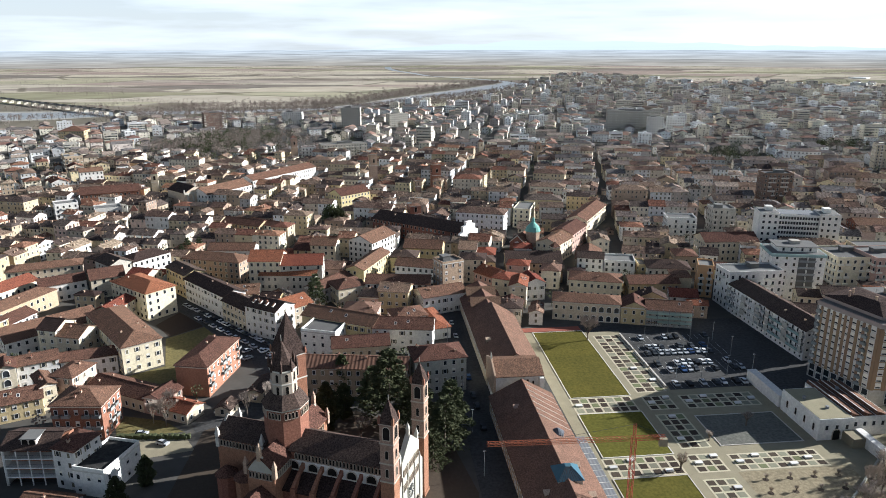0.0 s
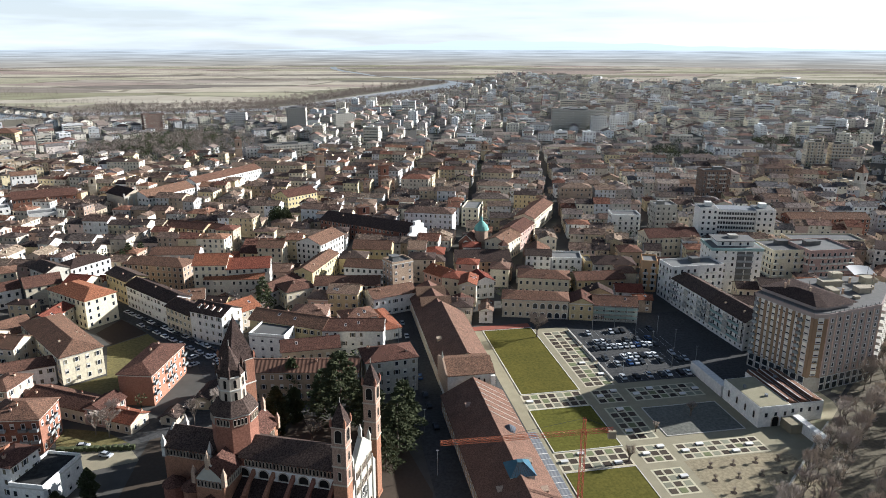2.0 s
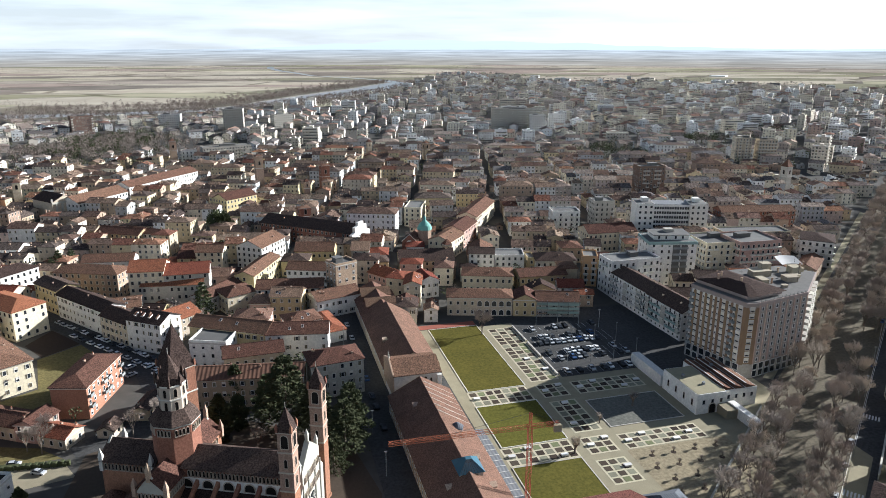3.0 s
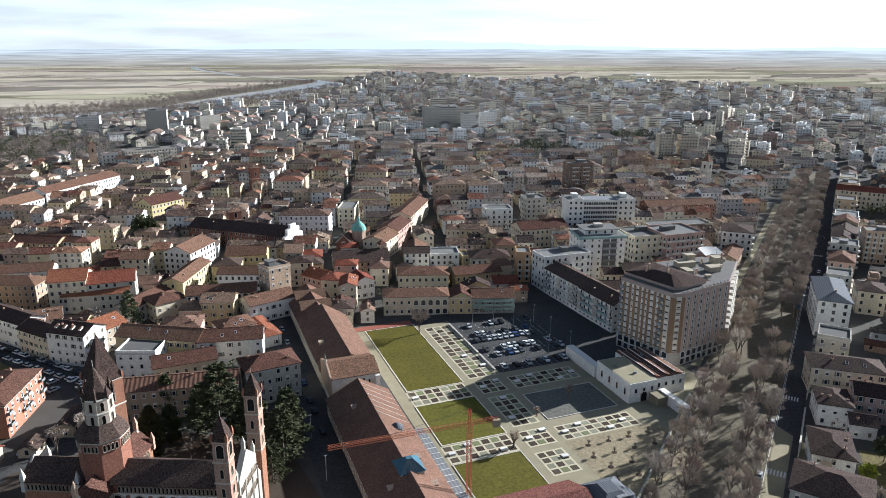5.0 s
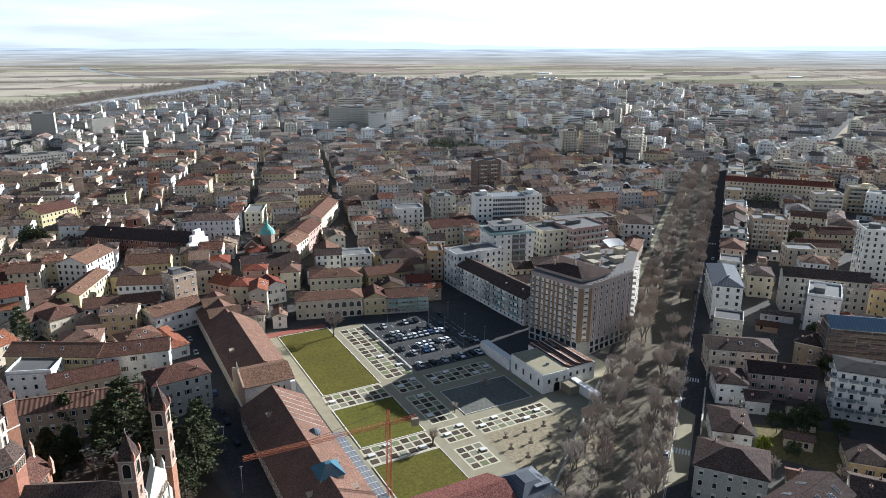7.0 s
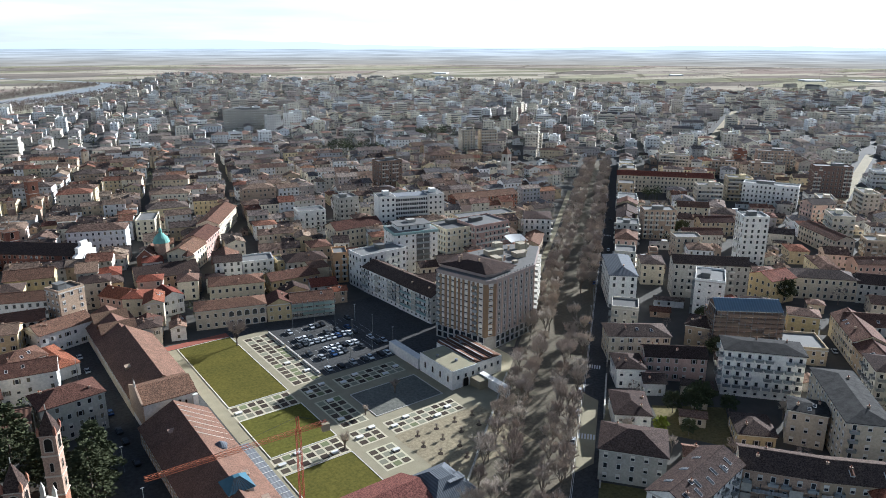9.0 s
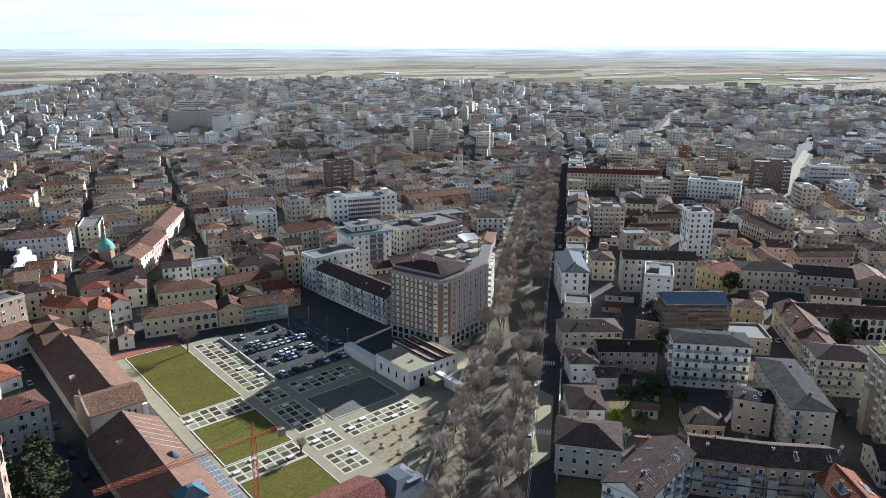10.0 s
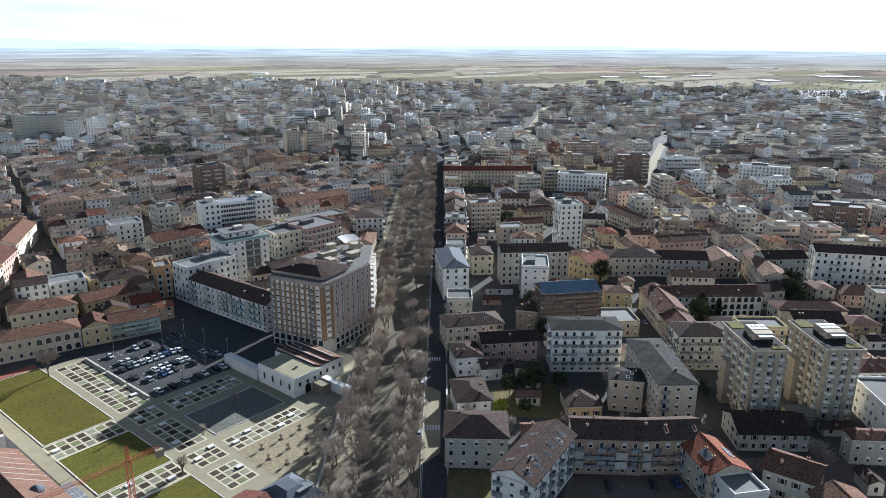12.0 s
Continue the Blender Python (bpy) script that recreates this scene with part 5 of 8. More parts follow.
# west front
front = Shape()
p = [(-9.4, 0), (9.4, 0), (9.4, 12), (6.2, 15.5), (6.2, 19.6), (0, 24.6), (-6.2, 19.6), (-6.2, 15.5), (-9.4, 12)]
n = len(p)
front.add([(x, -0.9, z) for x, z in p] + [(x, 0.5, z) for x, z in p], [tuple(range(n)), tuple(reversed(range(n, 2 * n)))] + [(i, n + i, n + (i + 1) % n, (i + 1) % n) for i in range(n)])
part("west_front", front, "stone", basilica, "pale green grey stone gabled front")
for x in (-6.2, -2.4, 2.4, 6.2):
    part("front_shaft", Shape().prism(ngon(8, 0.22, x, -1.02), 0, 19 - abs(x) * 0.5), "stone", basilica)
for x in (-4.3, 0, 4.3):
    part("portal", ARCH["door"], (), basilica, at=Matrix.Translation((x, -0.9, 0.2)))
for z in (11.2, 15.6):
    for i in range(11):
        part("gallery_bay", BAY, (), basilica, at=Matrix.Translation((-5 + i * 1.0, -0.92, z)))
rose = Shape().prism([(x, z) for x, z in ngon(20, 1.9)], -0.1, 0.1)
part("rose_window", rose, "glass", basilica, at=Matrix.Translation((0, -0.92, 8.2)) @ pose(0, 0, 0, 90, 0, 0))
for i in range(12):
    a = 2 * math.pi * i / 12
    part("rose_spoke", Shape().beam((0.3 * math.cos(a), -1.04, 8.2 + 0.3 * math.sin(a)), (1.9 * math.cos(a), -1.04, 8.2 + 1.9 * math.sin(a)), 0.09), "stone", basilica)
for i, x in enumerate((0.0, -6.2, 6.2)):
    zz = 24.6 if i == 0 else 19.6
    part("front_pinnacle", Shape().box(x - 0.4, x + 0.4, -0.6, 0.2, zz - 0.5, zz + 1.6).prism(rect(x - 0.5, x + 0.5, -0.7, 0.3), zz + 1.6, zz + 3.6, top=0), "stone", basilica)
for x in (-10.8, 10.8):
    square_tower("front_tower", "slender brick and pale stone bell tower with a pyramid spire", x, 0.4, 0, 1.75,
                 ((-0.5, 18.6, "brick"), (18.6, 23.6, "churchbrick"), (23.6, 29.0, "churchbrick"), (29.0, 34.2, "churchbrick")), 40.0, ("brick", "churchstone", "darktile"), ((19.8, "tall"), (24.8, "tall"), (30.0, "bell")), basilica)
square_tower("bell_tower", "massive brick campanile with a steep dark spire", *(BAS @ Vector((19.7, 45.2, 0))).xy, 40, 3.7,
             ((-0.5, 14, "brick"), (14, 25, "brick"), (25, 32.6, "brick")), 45.5, ("brick", "trim", "darktile"), ((16.5, "tall"), (26.2, "bell")))
# dark soil colour spread over the whole yard stands in for its shade
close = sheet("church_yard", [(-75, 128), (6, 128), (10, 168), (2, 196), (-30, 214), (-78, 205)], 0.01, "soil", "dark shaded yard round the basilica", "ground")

# ---- old hospital along the street ----
hosp = thing("hospital_hall", "long old hospital range with huge terracotta roofs", "building", PARK)


def skew_roof(u0, ur, u1, v0, v1, e0, r, e1, over=0.5, t=0.3):
    """Two slopes of unlike width, ridge at ur."""
    s = Shape()
    for a, ea in ((u0 - over, e0), (u1 + over, e1)):
        p = [(a, v0, ea), (a, v1, ea), (ur, v1, r), (ur, v0, r)]
        q = [(x, y, z + t) for x, y, z in p]
        s.add(p + q, [(4, 5, 6, 7), (0, 1, 5, 4), (1, 2, 6, 5), (2, 3, 7, 6), (3, 0, 4, 7), (3, 2, 1, 0)])
    return s


def skew_wall(u0, ur, u1, v0, v1, e, r):
    s = Shape()
    p = [(u0, -0.5), (u1, -0.5), (u1, e), (ur, r - 0.15), (u0, e)]
    s.add([(u, v0, z) for u, z in p] + [(u, v1, z) for u, z in p], [(0, 1, 2, 3, 4), (9, 8, 7, 6, 5)] + [(i, 5 + i, 5 + (i + 1) % 5, (i + 1) % 5) for i in range(5)])
    return s


part("south_wall", skew_wall(38, 48.8, 58.9, 112, 210.6, 5.6, 11.6), "ochre", hosp)
part("south_roof", skew_roof(38, 48.8, 58.9, 112, 210.6, 5.6, 11.6, 5.6), "halltile", hosp, "wide terracotta roof with a dark shaded slope")
part("north_wall", skew_wall(40.3, 51, 60.4, 229.6, 284, 6.2, 12.0), "cream", hosp)
part("north_roof", skew_roof(40.3, 51, 60.4, 229.6, 284, 6.2, 12.0, 6.2), "halltile", hosp)
part("end_wall", skew_wall(40.3, 50.0, 58.8, 284.4, 316, 6.0, 11.0), "cream", hosp)
part("end_roof", skew_roof(40.3, 50.0, 58.8, 284.4, 316, 6.0, 11.0, 6.0), "halltile", hosp)
for v0 in (288, 302):
    part("cross_roof", gabled(43, 56, v0, v0 + 7, 8.6, 11.6, "x"), "halltile", hosp)
part("cross_block", Shape().add([(40.5, 213.6, -0.5), (56.9, 213.6, -0.5), (56.9, 229.4, -0.5), (40.5, 229.4, -0.5), (40.5, 213.6, 11.2), (56.9, 213.6, 11.2), (56.9, 229.4, 11.2), (40.5, 229.4, 11.2), (40.5, 221.5, 13.8), (56.9, 221.5, 13.8)],
                                [(0, 1, 5, 4), (1, 2, 6, 9, 5), (2, 3, 7, 6), (3, 0, 4, 8, 7)]), "white", hosp, "white plaster cross block")
part("cross_block_roof", gabled(40.5, 56.9, 213.6, 229.4, 11.1, 14.0, "x", 0.45), "browntile", hosp)
part("gable_wall", Shape().add([(39.9, 213.2, 4), (40.5, 213.2, 4), (40.5, 229.8, 4), (39.9, 229.8, 4), (39.9, 213.2, 12.0), (40.5, 213.2, 12.0), (40.5, 229.8, 12.0), (39.9, 229.8, 12.0), (39.9, 221.5, 15.2), (40.5, 221.5, 15.2)],
                               [(0, 1, 5, 4), (1, 2, 6, 9, 5), (2, 3, 7, 6), (3, 0, 4, 8, 7), (4, 5, 9, 8), (9, 6, 7, 8)]), "brickpale", hosp)
for v in (220.8, 222.2):
    part("finial", Shape().prism(ngon(6, 0.3, 40.2, v), 14.2, 17.6, top=0), "stone", hosp)
for u, k in ((51.6, "tall"), (49.4, "small"), (53.6, "small")):
    part("arched_window", ARCH[k], (), hosp, at=Matrix.Translation((u, 213.58, 7.6)))
part("buttress", Shape().box(55.6, 57.2, 212.4, 213.6, 0, 10.6), "white", hosp)
for i in range(30):
    for z in (0.9, 3.7):
        part("street_window", WINDOW["plain"], (), hosp, at=pose(0, 0, 0, 0, 0, 270) @ Matrix.Translation((-(118 + i * 3.1), 38.0, z)))
for i in range(27):
    part("street_window", WINDOW["plain"], (), hosp, at=pose(0, 0, 0, 0, 0, 270) @ Matrix.Translation((-(232 + i * 3.0), 40.3, 3.6)))
for i in range(24):
    part("square_window", WINDOW["plain"], (), hosp, at=pose(0, 0, 0, 0, 0, 90) @ Matrix.Translation((124 + i * 3.6, -58.9, 3.2)))
for u, v in ((43, 152), (44, 196), (44, 250), (54, 163), (54.5, 150)):
    zz = 5.6 + 5.8 * (1 - abs(u - 48.8) / 10.5)
    part("dormer", Shape().box(u - 0.8, u + 0.8, v - 0.7, v + 0.7, zz - 1, zz + 0.7).add([(u - 1.0, v - 0.9, zz + 0.7), (u + 1.0, v - 0.9, zz + 0.7), (u + 1.0, v + 0.9, zz + 1.2), (u - 1.0, v + 0.9, zz + 1.2)], [(0, 1, 2, 3)]), "brickpale", hosp)
for v0 in (187, 191, 195, 199, 203, 207):
    part("roof_seam", Shape().beam((49.0, v0, 11.9), (59.2, v0 - 1, 5.95), 0.1), "trim", hosp)
part("skylight_base", Shape().box(46.2, 52.8, 153.4, 159.8, 8.5, 11.3), "greywall", hosp)
part("blue_skylight", Shape().prism(rect(45.8, 53.2, 152.8, 160.4), 11.3, 13.8, top=0.22), "bluesteel", hosp, "blue glazed hipped skylight")
for i in range(9):
    x = 46.2 + i * 0.83
    part("glazing_bar", Shape().beam((x, 152.78, 11.35), (48.7 + (x - 46.2) * 0.22, 155.8, 13.85), 0.06), "iron", hosp)
part("round_skylight", Shape().prism(ngon(14, 1.9, 53.1, 179.7), 7.5, 9.7).prism(ngon(14, 2.05, 53.1, 179.7), 9.7, 10.9, top=0.15), "slate", hosp, "round leaded dome light")
part("glass_canopy", Shape().box(60.2, 63.5, 132, 186, 3.4, 3.65), "greymetal", hosp, "pale glass canopy beside the hall")
for i in range(18):
    part("canopy_bar", Shape().box(60.2, 63.5, 133 + i * 2.9, 133.2 + i * 2.9, 3.65, 3.75), "frame", hosp)
for i in range(9):
    part("canopy_post", Shape().box(63.2, 63.4, 133 + i * 5.5, 133.2 + i * 5.5, 0, 3.4), "iron", hosp)

red_roof = thing("red_roofed_hall", "low hall with a dull red tile roof at the square's edge", "building", PARK)
part("wall", Shape().box(66, 91, 126, 143.6, -0.5, 4.6), "cream", red_roof)
part("roof", gabled(66, 91, 126, 143.6, 4.6, 8.2, "x"), "darkred", red_roof)
slate_h = thing("slate_roofed_house", "grey house with hipped slate roof and dormer", "house", PARK)
part("wall", Shape().box(90.6, 103.8, 126, 140.4, -0.5, 5.0), "greywall", slate_h)
part("roof", Shape().prism(rect(90.1, 104.3, 125.5, 140.9), 5.0, 8.4, top=0.3), "slate", slate_h)
part("dormer", Shape().box(97.5, 102, 129, 131.6, 5.6, 7.6).box(97.2, 102.3, 128.7, 131.9, 7.6, 7.8), "greymetal", slate_h)


def edge_pose(a, b, s, z):
    """On the wall from a to b (seen from outside, left to right), s metres along, z up."""
    d = Vector((b[0] - a[0], b[1] - a[1])).normalized()
    return pose(a[0] + d.x * s, a[1] + d.y * s, z, 0, 0, math.degrees(math.atan2(d.y, d.x)))


# ---- corner hotel ----
HOTEL_RING = [(138.0, 241.0), (147.2, 217.6), (151.8, 217.2), (177.2, 225.4), (196.0, 246.5), (186.0, 257.0), (160.0, 254.5)]
hotel = thing("corner_apartment_block", "ten storey brick and plaster corner block with rows of windows", "apartment block", pose(0, 0, 0))
occupy(165, 238, 46, 44, 20)
part("wall", Shape().prism(HOTEL_RING, 5.8, 29.2), "hotelwall", hotel)
part("base", Shape().prism([(165 + (x - 165) * 1.006, 237 + (y - 237) * 1.006) for x, y in HOTEL_RING], -0.5, 5.8), "greywall", hotel, "grey stone shop storeys")
part("parapet", Shape().prism([(165 + (x - 165) * 1.012, 237 + (y - 237) * 1.012) for x, y in HOTEL_RING], 29.2, 30.2), "hotelwall", hotel)
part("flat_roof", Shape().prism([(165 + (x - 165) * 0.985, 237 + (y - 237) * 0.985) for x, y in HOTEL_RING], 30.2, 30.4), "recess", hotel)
part("attic", Shape().prism([(140.6, 241.8), (148.9, 220.6), (152.6, 220.2), (165.5, 224.4), (157, 250)], 30.4, 31.9), "hotelwall", hotel)
part("attic_roof", Shape().prism([(139.6, 242.2), (148.3, 219.4), (152.8, 219.0), (167.0, 223.6), (158, 251.5)], 31.9, 34.4, top=0.3), "darktile", hotel, "dark hipped attic roof")
for i in range(12):
    part("terrace_post", Shape().box(-0.05, 0.05, -0.05, 0.05, 30.2, 31.2), "iron", hotel, at=edge_pose(HOTEL_RING[2], HOTEL_RING[3], 1 + i * 2.2, 0))
for x, y, w, d, z in ((178, 238, 5, 4, 32.4), (186, 247, 4, 4, 33.2), (170, 246, 8, 4, 32.6), (174, 249, 4, 3, 34.6), (166, 238, 3, 5, 32.0), (183, 241, 2.4, 2, 31.6), (171, 231, 2, 1.6, 31.4), (190, 249, 2, 3, 31.8)):
    part("roof_room", Shape().box(x - w / 2, x + w / 2, y - d / 2, y + d / 2, 30.3, z).box(x - w / 2 - 0.2, x + w / 2 + 0.2, y - d / 2 - 0.2, y + d / 2 + 0.2, z, z + 0.15), "condo", hotel)
for x, y, z in ((146, 236, 34.8), (152, 230, 34.8), (149, 239, 34.6), (176, 243, 33.6), (187, 245, 34.4), (169, 236, 31.8)):
    part("chimney", CHIMNEY, (), hotel, at=pose(x, y, z, 0, 0, 20))
for x, y in ((154, 234), (180, 236), (172, 248), (188, 250)):
    part("aerial", Shape().beam((x, y, 30.3), (x, y, 37.0), 0.06, 4).beam((x - 0.8, y, 36.6), (x + 0.8, y, 36.6), 0.04, 4), "iron", hotel)
canopy = Shape()
for i in range(6):
    a0, a1 = (182 + i * 1.5, 252 + 1.2 * math.sin(i * 0.6)), (183.5 + i * 1.5, 252 + 1.2 * math.sin(i * 0.6 + 0.6))
    canopy.add([(a0[0], a0[1] - 3, 33.2), (a1[0], a1[1] - 3, 33.2), (a1[0], a1[1] + 3, 35.0), (a0[0], a0[1] + 3, 35.0), (a0[0], a0[1] - 3, 33.4), (a1[0], a1[1] - 3, 33.4), (a1[0], a1[1] + 3, 35.2), (a0[0], a0[1] + 3, 35.2)],
               [(4, 5, 6, 7), (0, 1, 5, 4), (1, 2, 6, 5), (2, 3, 7, 6), (3, 0, 4, 7), (3, 2, 1, 0)])
part("roof_canopy", canopy, "frame", hotel, "curved white roof canopy")


A0, B0, C0 = (137.94, 240.97), (147.14, 217.54), (151.79, 217.14)
part("front_panel", Shape().prism([A0, B0, (B0[0] + 0.3, B0[1] + 0.3), (A0[0] + 0.3, A0[1] + 0.3)], 5.9, 27.6), "trim", hotel, "cream panelling between the brick piers")
part("brick_facing", Shape().prism([B0, C0, (C0[0] + 0.1, C0[1] + 0.3), (B0[0] + 0.1, B0[1] + 0.3)], 5.9, 27.6), "brickochre", hotel)
wide = window_shape(1.6, 1.8, "blind", 0.28).mesh("wide_window", *WIN_MATS)
slim = window_shape(0.8, 1.8, "blind", 0.28).mesh("slim_window", *WIN_MATS)
dark = window_shape(0.95, 1.35, "plain").mesh("small_window", *WIN_MATS)
shop = window_shape(2.2, 2.3, "plain").mesh("shop_window", *WIN_MATS)
A, B, C, D, E2 = HOTEL_RING[:5]
L1 = math.dist(A, B)
for f in range(9):
    z = 6.6 + f * 2.52
    for i, (s, m) in enumerate(((1.3, slim), (3.6, wide), (6.2, slim), (8.6, wide), (11.0, slim), (13.0, slim), (15.5, wide), (18.2, slim), (20.2, slim), (22.8, wide))):
        part("window", m, (), hotel, at=edge_pose(A, B, s, z) @ Matrix.Translation((0, -0.11, 0)))
    part("window", wide, (), hotel, at=edge_pose(B, C, 2.3, z) @ Matrix.Translation((0, -0.11, 0)))
    for i in range(7):
        part("window", dark, (), hotel, at=edge_pose(C, D, 2.4 + i * 3.75, z))
    for i in range(5):
        part("balcony_window", WINDOW["balcony"], (), hotel, at=edge_pose(D, E2, 3 + i * 5.0, z + 0.6))
        part("balcony", Shape().box(-2.0, 2.0, -1.5, 0, -0.75, 0.35), "greywall", hotel, at=edge_pose(D, E2, 3 + i * 5.0, z + 0.4))
for s in (2.25, 4.95, 7.35, 9.85, 12.0, 14.15, 16.9, 19.2, 21.3, 24.6):
    part("pilaster", Shape().box(-0.55, 0.55, -0.3, 0.05, 5.8, 28.4), "brickochre", hotel, at=edge_pose(A, B, s, 0))
for s in (0.35, 4.2):
    part("pilaster", Shape().box(-0.5, 0.5, -0.3, 0.05, 5.8, 28.4), "brickochre", hotel, at=edge_pose(B, C, s, 0))
# flat strips proud of the wall, coloured as shaded recesses
for s in (0.9, 24.9):
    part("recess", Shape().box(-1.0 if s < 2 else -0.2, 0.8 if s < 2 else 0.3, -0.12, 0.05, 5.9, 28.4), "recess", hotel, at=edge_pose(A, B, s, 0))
for f in range(9):
    for s in (1.3, 20.2):
        part("balcony", Shape().box(-0.95, 0.95, -1.0, 0, -0.9, 0.15), "railing", hotel, at=edge_pose(A, B, s, 6.6 + f * 2.52))
for i in range(8):
    part("pilaster", Shape().box(-0.2, 0.2, -0.2, 0.05, 5.8, 29.2), "pink", hotel, at=edge_pose(C, D, 0.5 + i * 3.75, 0))
for a, b, n in ((A, B, 8), (C, D, 8), (D, E2, 7)):
    for i in range(n):
        for z in (0.5, 3.3):
            part("shop_window", shop, (), hotel, at=edge_pose(a, b, 1.8 + i * (math.dist(a, b) - 3) / (n - 1) * 0.98, z) @ Matrix.Translation((0, -0.2, 0)))

# ---- white tower and office slab behind the corner block ----
def tower_block(x, y, w, d, rot, h, label):
    """A white block with a teal cornice, a stack of open balconies up the front, and a set-back penthouse."""
    root = thing("apartment_tower", label, "apartment tower", pose(x, y, 0, 0, 0, rot))
    occupy(x, y, w + 1, d + 1, rot)
    a, b = w / 2, d / 2
    part("wall", Shape().box(-a, a, -b, b, -0.5, h), "white", root)
    part("cornice", Shape().box(-a - 0.35, a + 0.35, -b - 0.35, b + 0.35, h - 0.9, h + 0.5), "tealtrim", root, "faded teal cornice band")
    part("flat_roof", Shape().box(-a + 0.2, a - 0.2, -b + 0.2, b - 0.2, h + 0.5, h + 0.56), "gravel", root)
    part("penthouse", Shape().box(-a * 0.7, a * 0.75, -b * 0.55, b * 0.7, h + 0.56, h + 3.0), "white", root)
    part("penthouse_roof", Shape().box(-a * 0.78, a * 0.83, -b * 0.65, b * 0.8, h + 3.0, h + 3.3), "gravel", root)
    part("lift_room", Shape().box(-1.5, 3.0, 0, 4, h + 3.3, h + 4.8), "greywall", root)
    for px in (-a * 0.5, -a * 0.2, a * 0.2, a * 0.5):
        part("penthouse_window", WINDOW["plain"], (), root, at=Matrix.Translation((px, -b * 0.55, h + 1.0)))
    floors = int(h / 3.0)
    # flat panel whose grey stands in for shade behind the balconies
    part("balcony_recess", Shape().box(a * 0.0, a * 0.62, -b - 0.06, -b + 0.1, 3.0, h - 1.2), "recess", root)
    for f in range(floors):
        z = f * h / floors + 1.0
        for px in (-a * 0.8, -a * 0.45, -a * 0.15, a * 0.82):
            part("window", WINDOW[("plain", "closed", "blind")[(f + int(px)) % 3]], (), root, at=Matrix.Translation((px, -b, z)))
        if f:
            part("balcony", Shape().box(a * 0.0, a * 0.62, -b - 1.2, -b, z - 1.0, z - 0.85).box(a * 0.0, a * 0.62, -b - 1.2, -b - 1.12, z - 0.85, z + 0.1), "railing", root)
            part("balcony_divider", Shape().box(a * 0.3, a * 0.32, -b - 1.2, -b, z - 0.85, z + 1.6), "white", root)
        for q in (-b * 0.55, 0.0, b * 0.55):
            for sx, t in ((-1, 270), (1, 90)):
                part("window", WINDOW["closed" if (f + int(q)) % 2 else "plain"], (), root, at=pose(0, 0, 0, 0, 0, t) @ Matrix.Translation((q, -a, z)))
    return root


tower_block(172.9, 331.0, 24.9, 18, -7.2, 22.9, "white apartment tower with teal cornice and open balconies")


def office_slab(x, y, w, d, rot, h, label):
    """A white slab: two solid wings with small windows, and a middle of long window bands between slim fins."""
    root = thing("office_block", label, "office block", pose(x, y, 0, 0, 0, rot))
    occupy(x, y, w + 1, d + 1, rot)
    a, b = w / 2, d / 2
    for side in (-1, 1):
        x0, x1 = sorted((side * a, side * a * 0.5))
        part("wing", Shape().box(x0, x1, -b, b, -0.5, h), "white", root)
        part("wing_roof", Shape().box(x0 + 0.3, x1 - 0.3, -b + 0.3, b - 0.3, h, h + 0.1), "gravel", root)
        part("lift_room", Shape().box(side * a * 0.72 - 2, side * a * 0.72 + 2, -2, 3, h + 0.1, h + 2.6), "white", root)
        for f in range(7):
            for k in range(3):
                part("window", SLIT, (), root, at=Matrix.Translation((side * (a * 0.58 + k * a * 0.15), -b, 1.4 + f * h / 7.2)))
    part("middle", Shape().box(-a * 0.5, a * 0.5, -b + 1.2, b - 0.5, -0.5, h - 0.8), "white", root)
    part("middle_roof", Shape().box(-a * 0.5, a * 0.5, -b + 1.6, b - 0.9, h - 0.8, h - 0.6), "greymetal", root)
    for f in range(8):
        z = 1.2 + f * (h - 2) / 8
        part("window_band", Shape().box(-a * 0.49, a * 0.49, -b + 1.1, -b + 1.25, z, z + 1.6), "glass", root)
        part("sill_band", Shape().box(-a * 0.5, a * 0.5, -b + 0.75, -b + 1.2, z + 1.75, z + 2.2), "frame", root)
    for i in range(15):
        px = -a * 0.49 + i * a * 0.07
        part("fin", Shape().box(px - 0.13, px + 0.13, -b + 0.7, -b + 1.2, 0, h - 1), "frame", root)
    return root


SLIT = window_shape(1.3, 1.5, "plain").mesh("slit_window", *WIN_MATS)
office_slab(210.4, 404.4, 44.3, 15, -12.3, 25.5, "white slab office block with window bands between two solid wings")

# ---- white pavilion on the square ----
pav = thing("white_pavilion", "low white exhibition hall with flat and dark sawtooth roofs", "building", PARK)
part("west_wall", Shape().box(137.8, 149.2, 181.5, 202, -0.3, 7.4), "white", pav)
part("west_roof", Shape().box(138.1, 148.9, 181.8, 201.7, 7.4, 7.5), "concrete", pav, "pale flat roof")
part("east_wall", Shape().box(149.2, 162.5, 183, 207, -0.3, 6.8), "white", pav)
for i in range(3):
    x = 149.4 + i * 4.4
    part("sawtooth_roof", Shape().add([(x, 183.2, 6.8), (x + 4.2, 183.2, 6.8), (x + 4.2, 206.8, 6.8), (x, 206.8, 6.8), (x + 0.5, 183.2, 8.0), (x + 0.5, 206.8, 8.0)],
                                      [(0, 1, 4), (1, 2, 5, 4), (2, 3, 5), (3, 0, 4, 5)]), "browntile", pav)
    part("skylight_strip", Shape().box(x + 0.25, x + 0.55, 184, 206, 7.95, 8.1), "frame", pav)
part("low_wing", Shape().box(137.6, 140.8, 203, 224, -0.3, 4.2), "white", pav)
part("garden_wall", Shape().box(150, 152.4, 166, 181.5, -0.3, 3.6), "white", pav)
part("porch", Shape().box(146, 151, 176, 181.4, -0.3, 3.2), "concrete", pav)
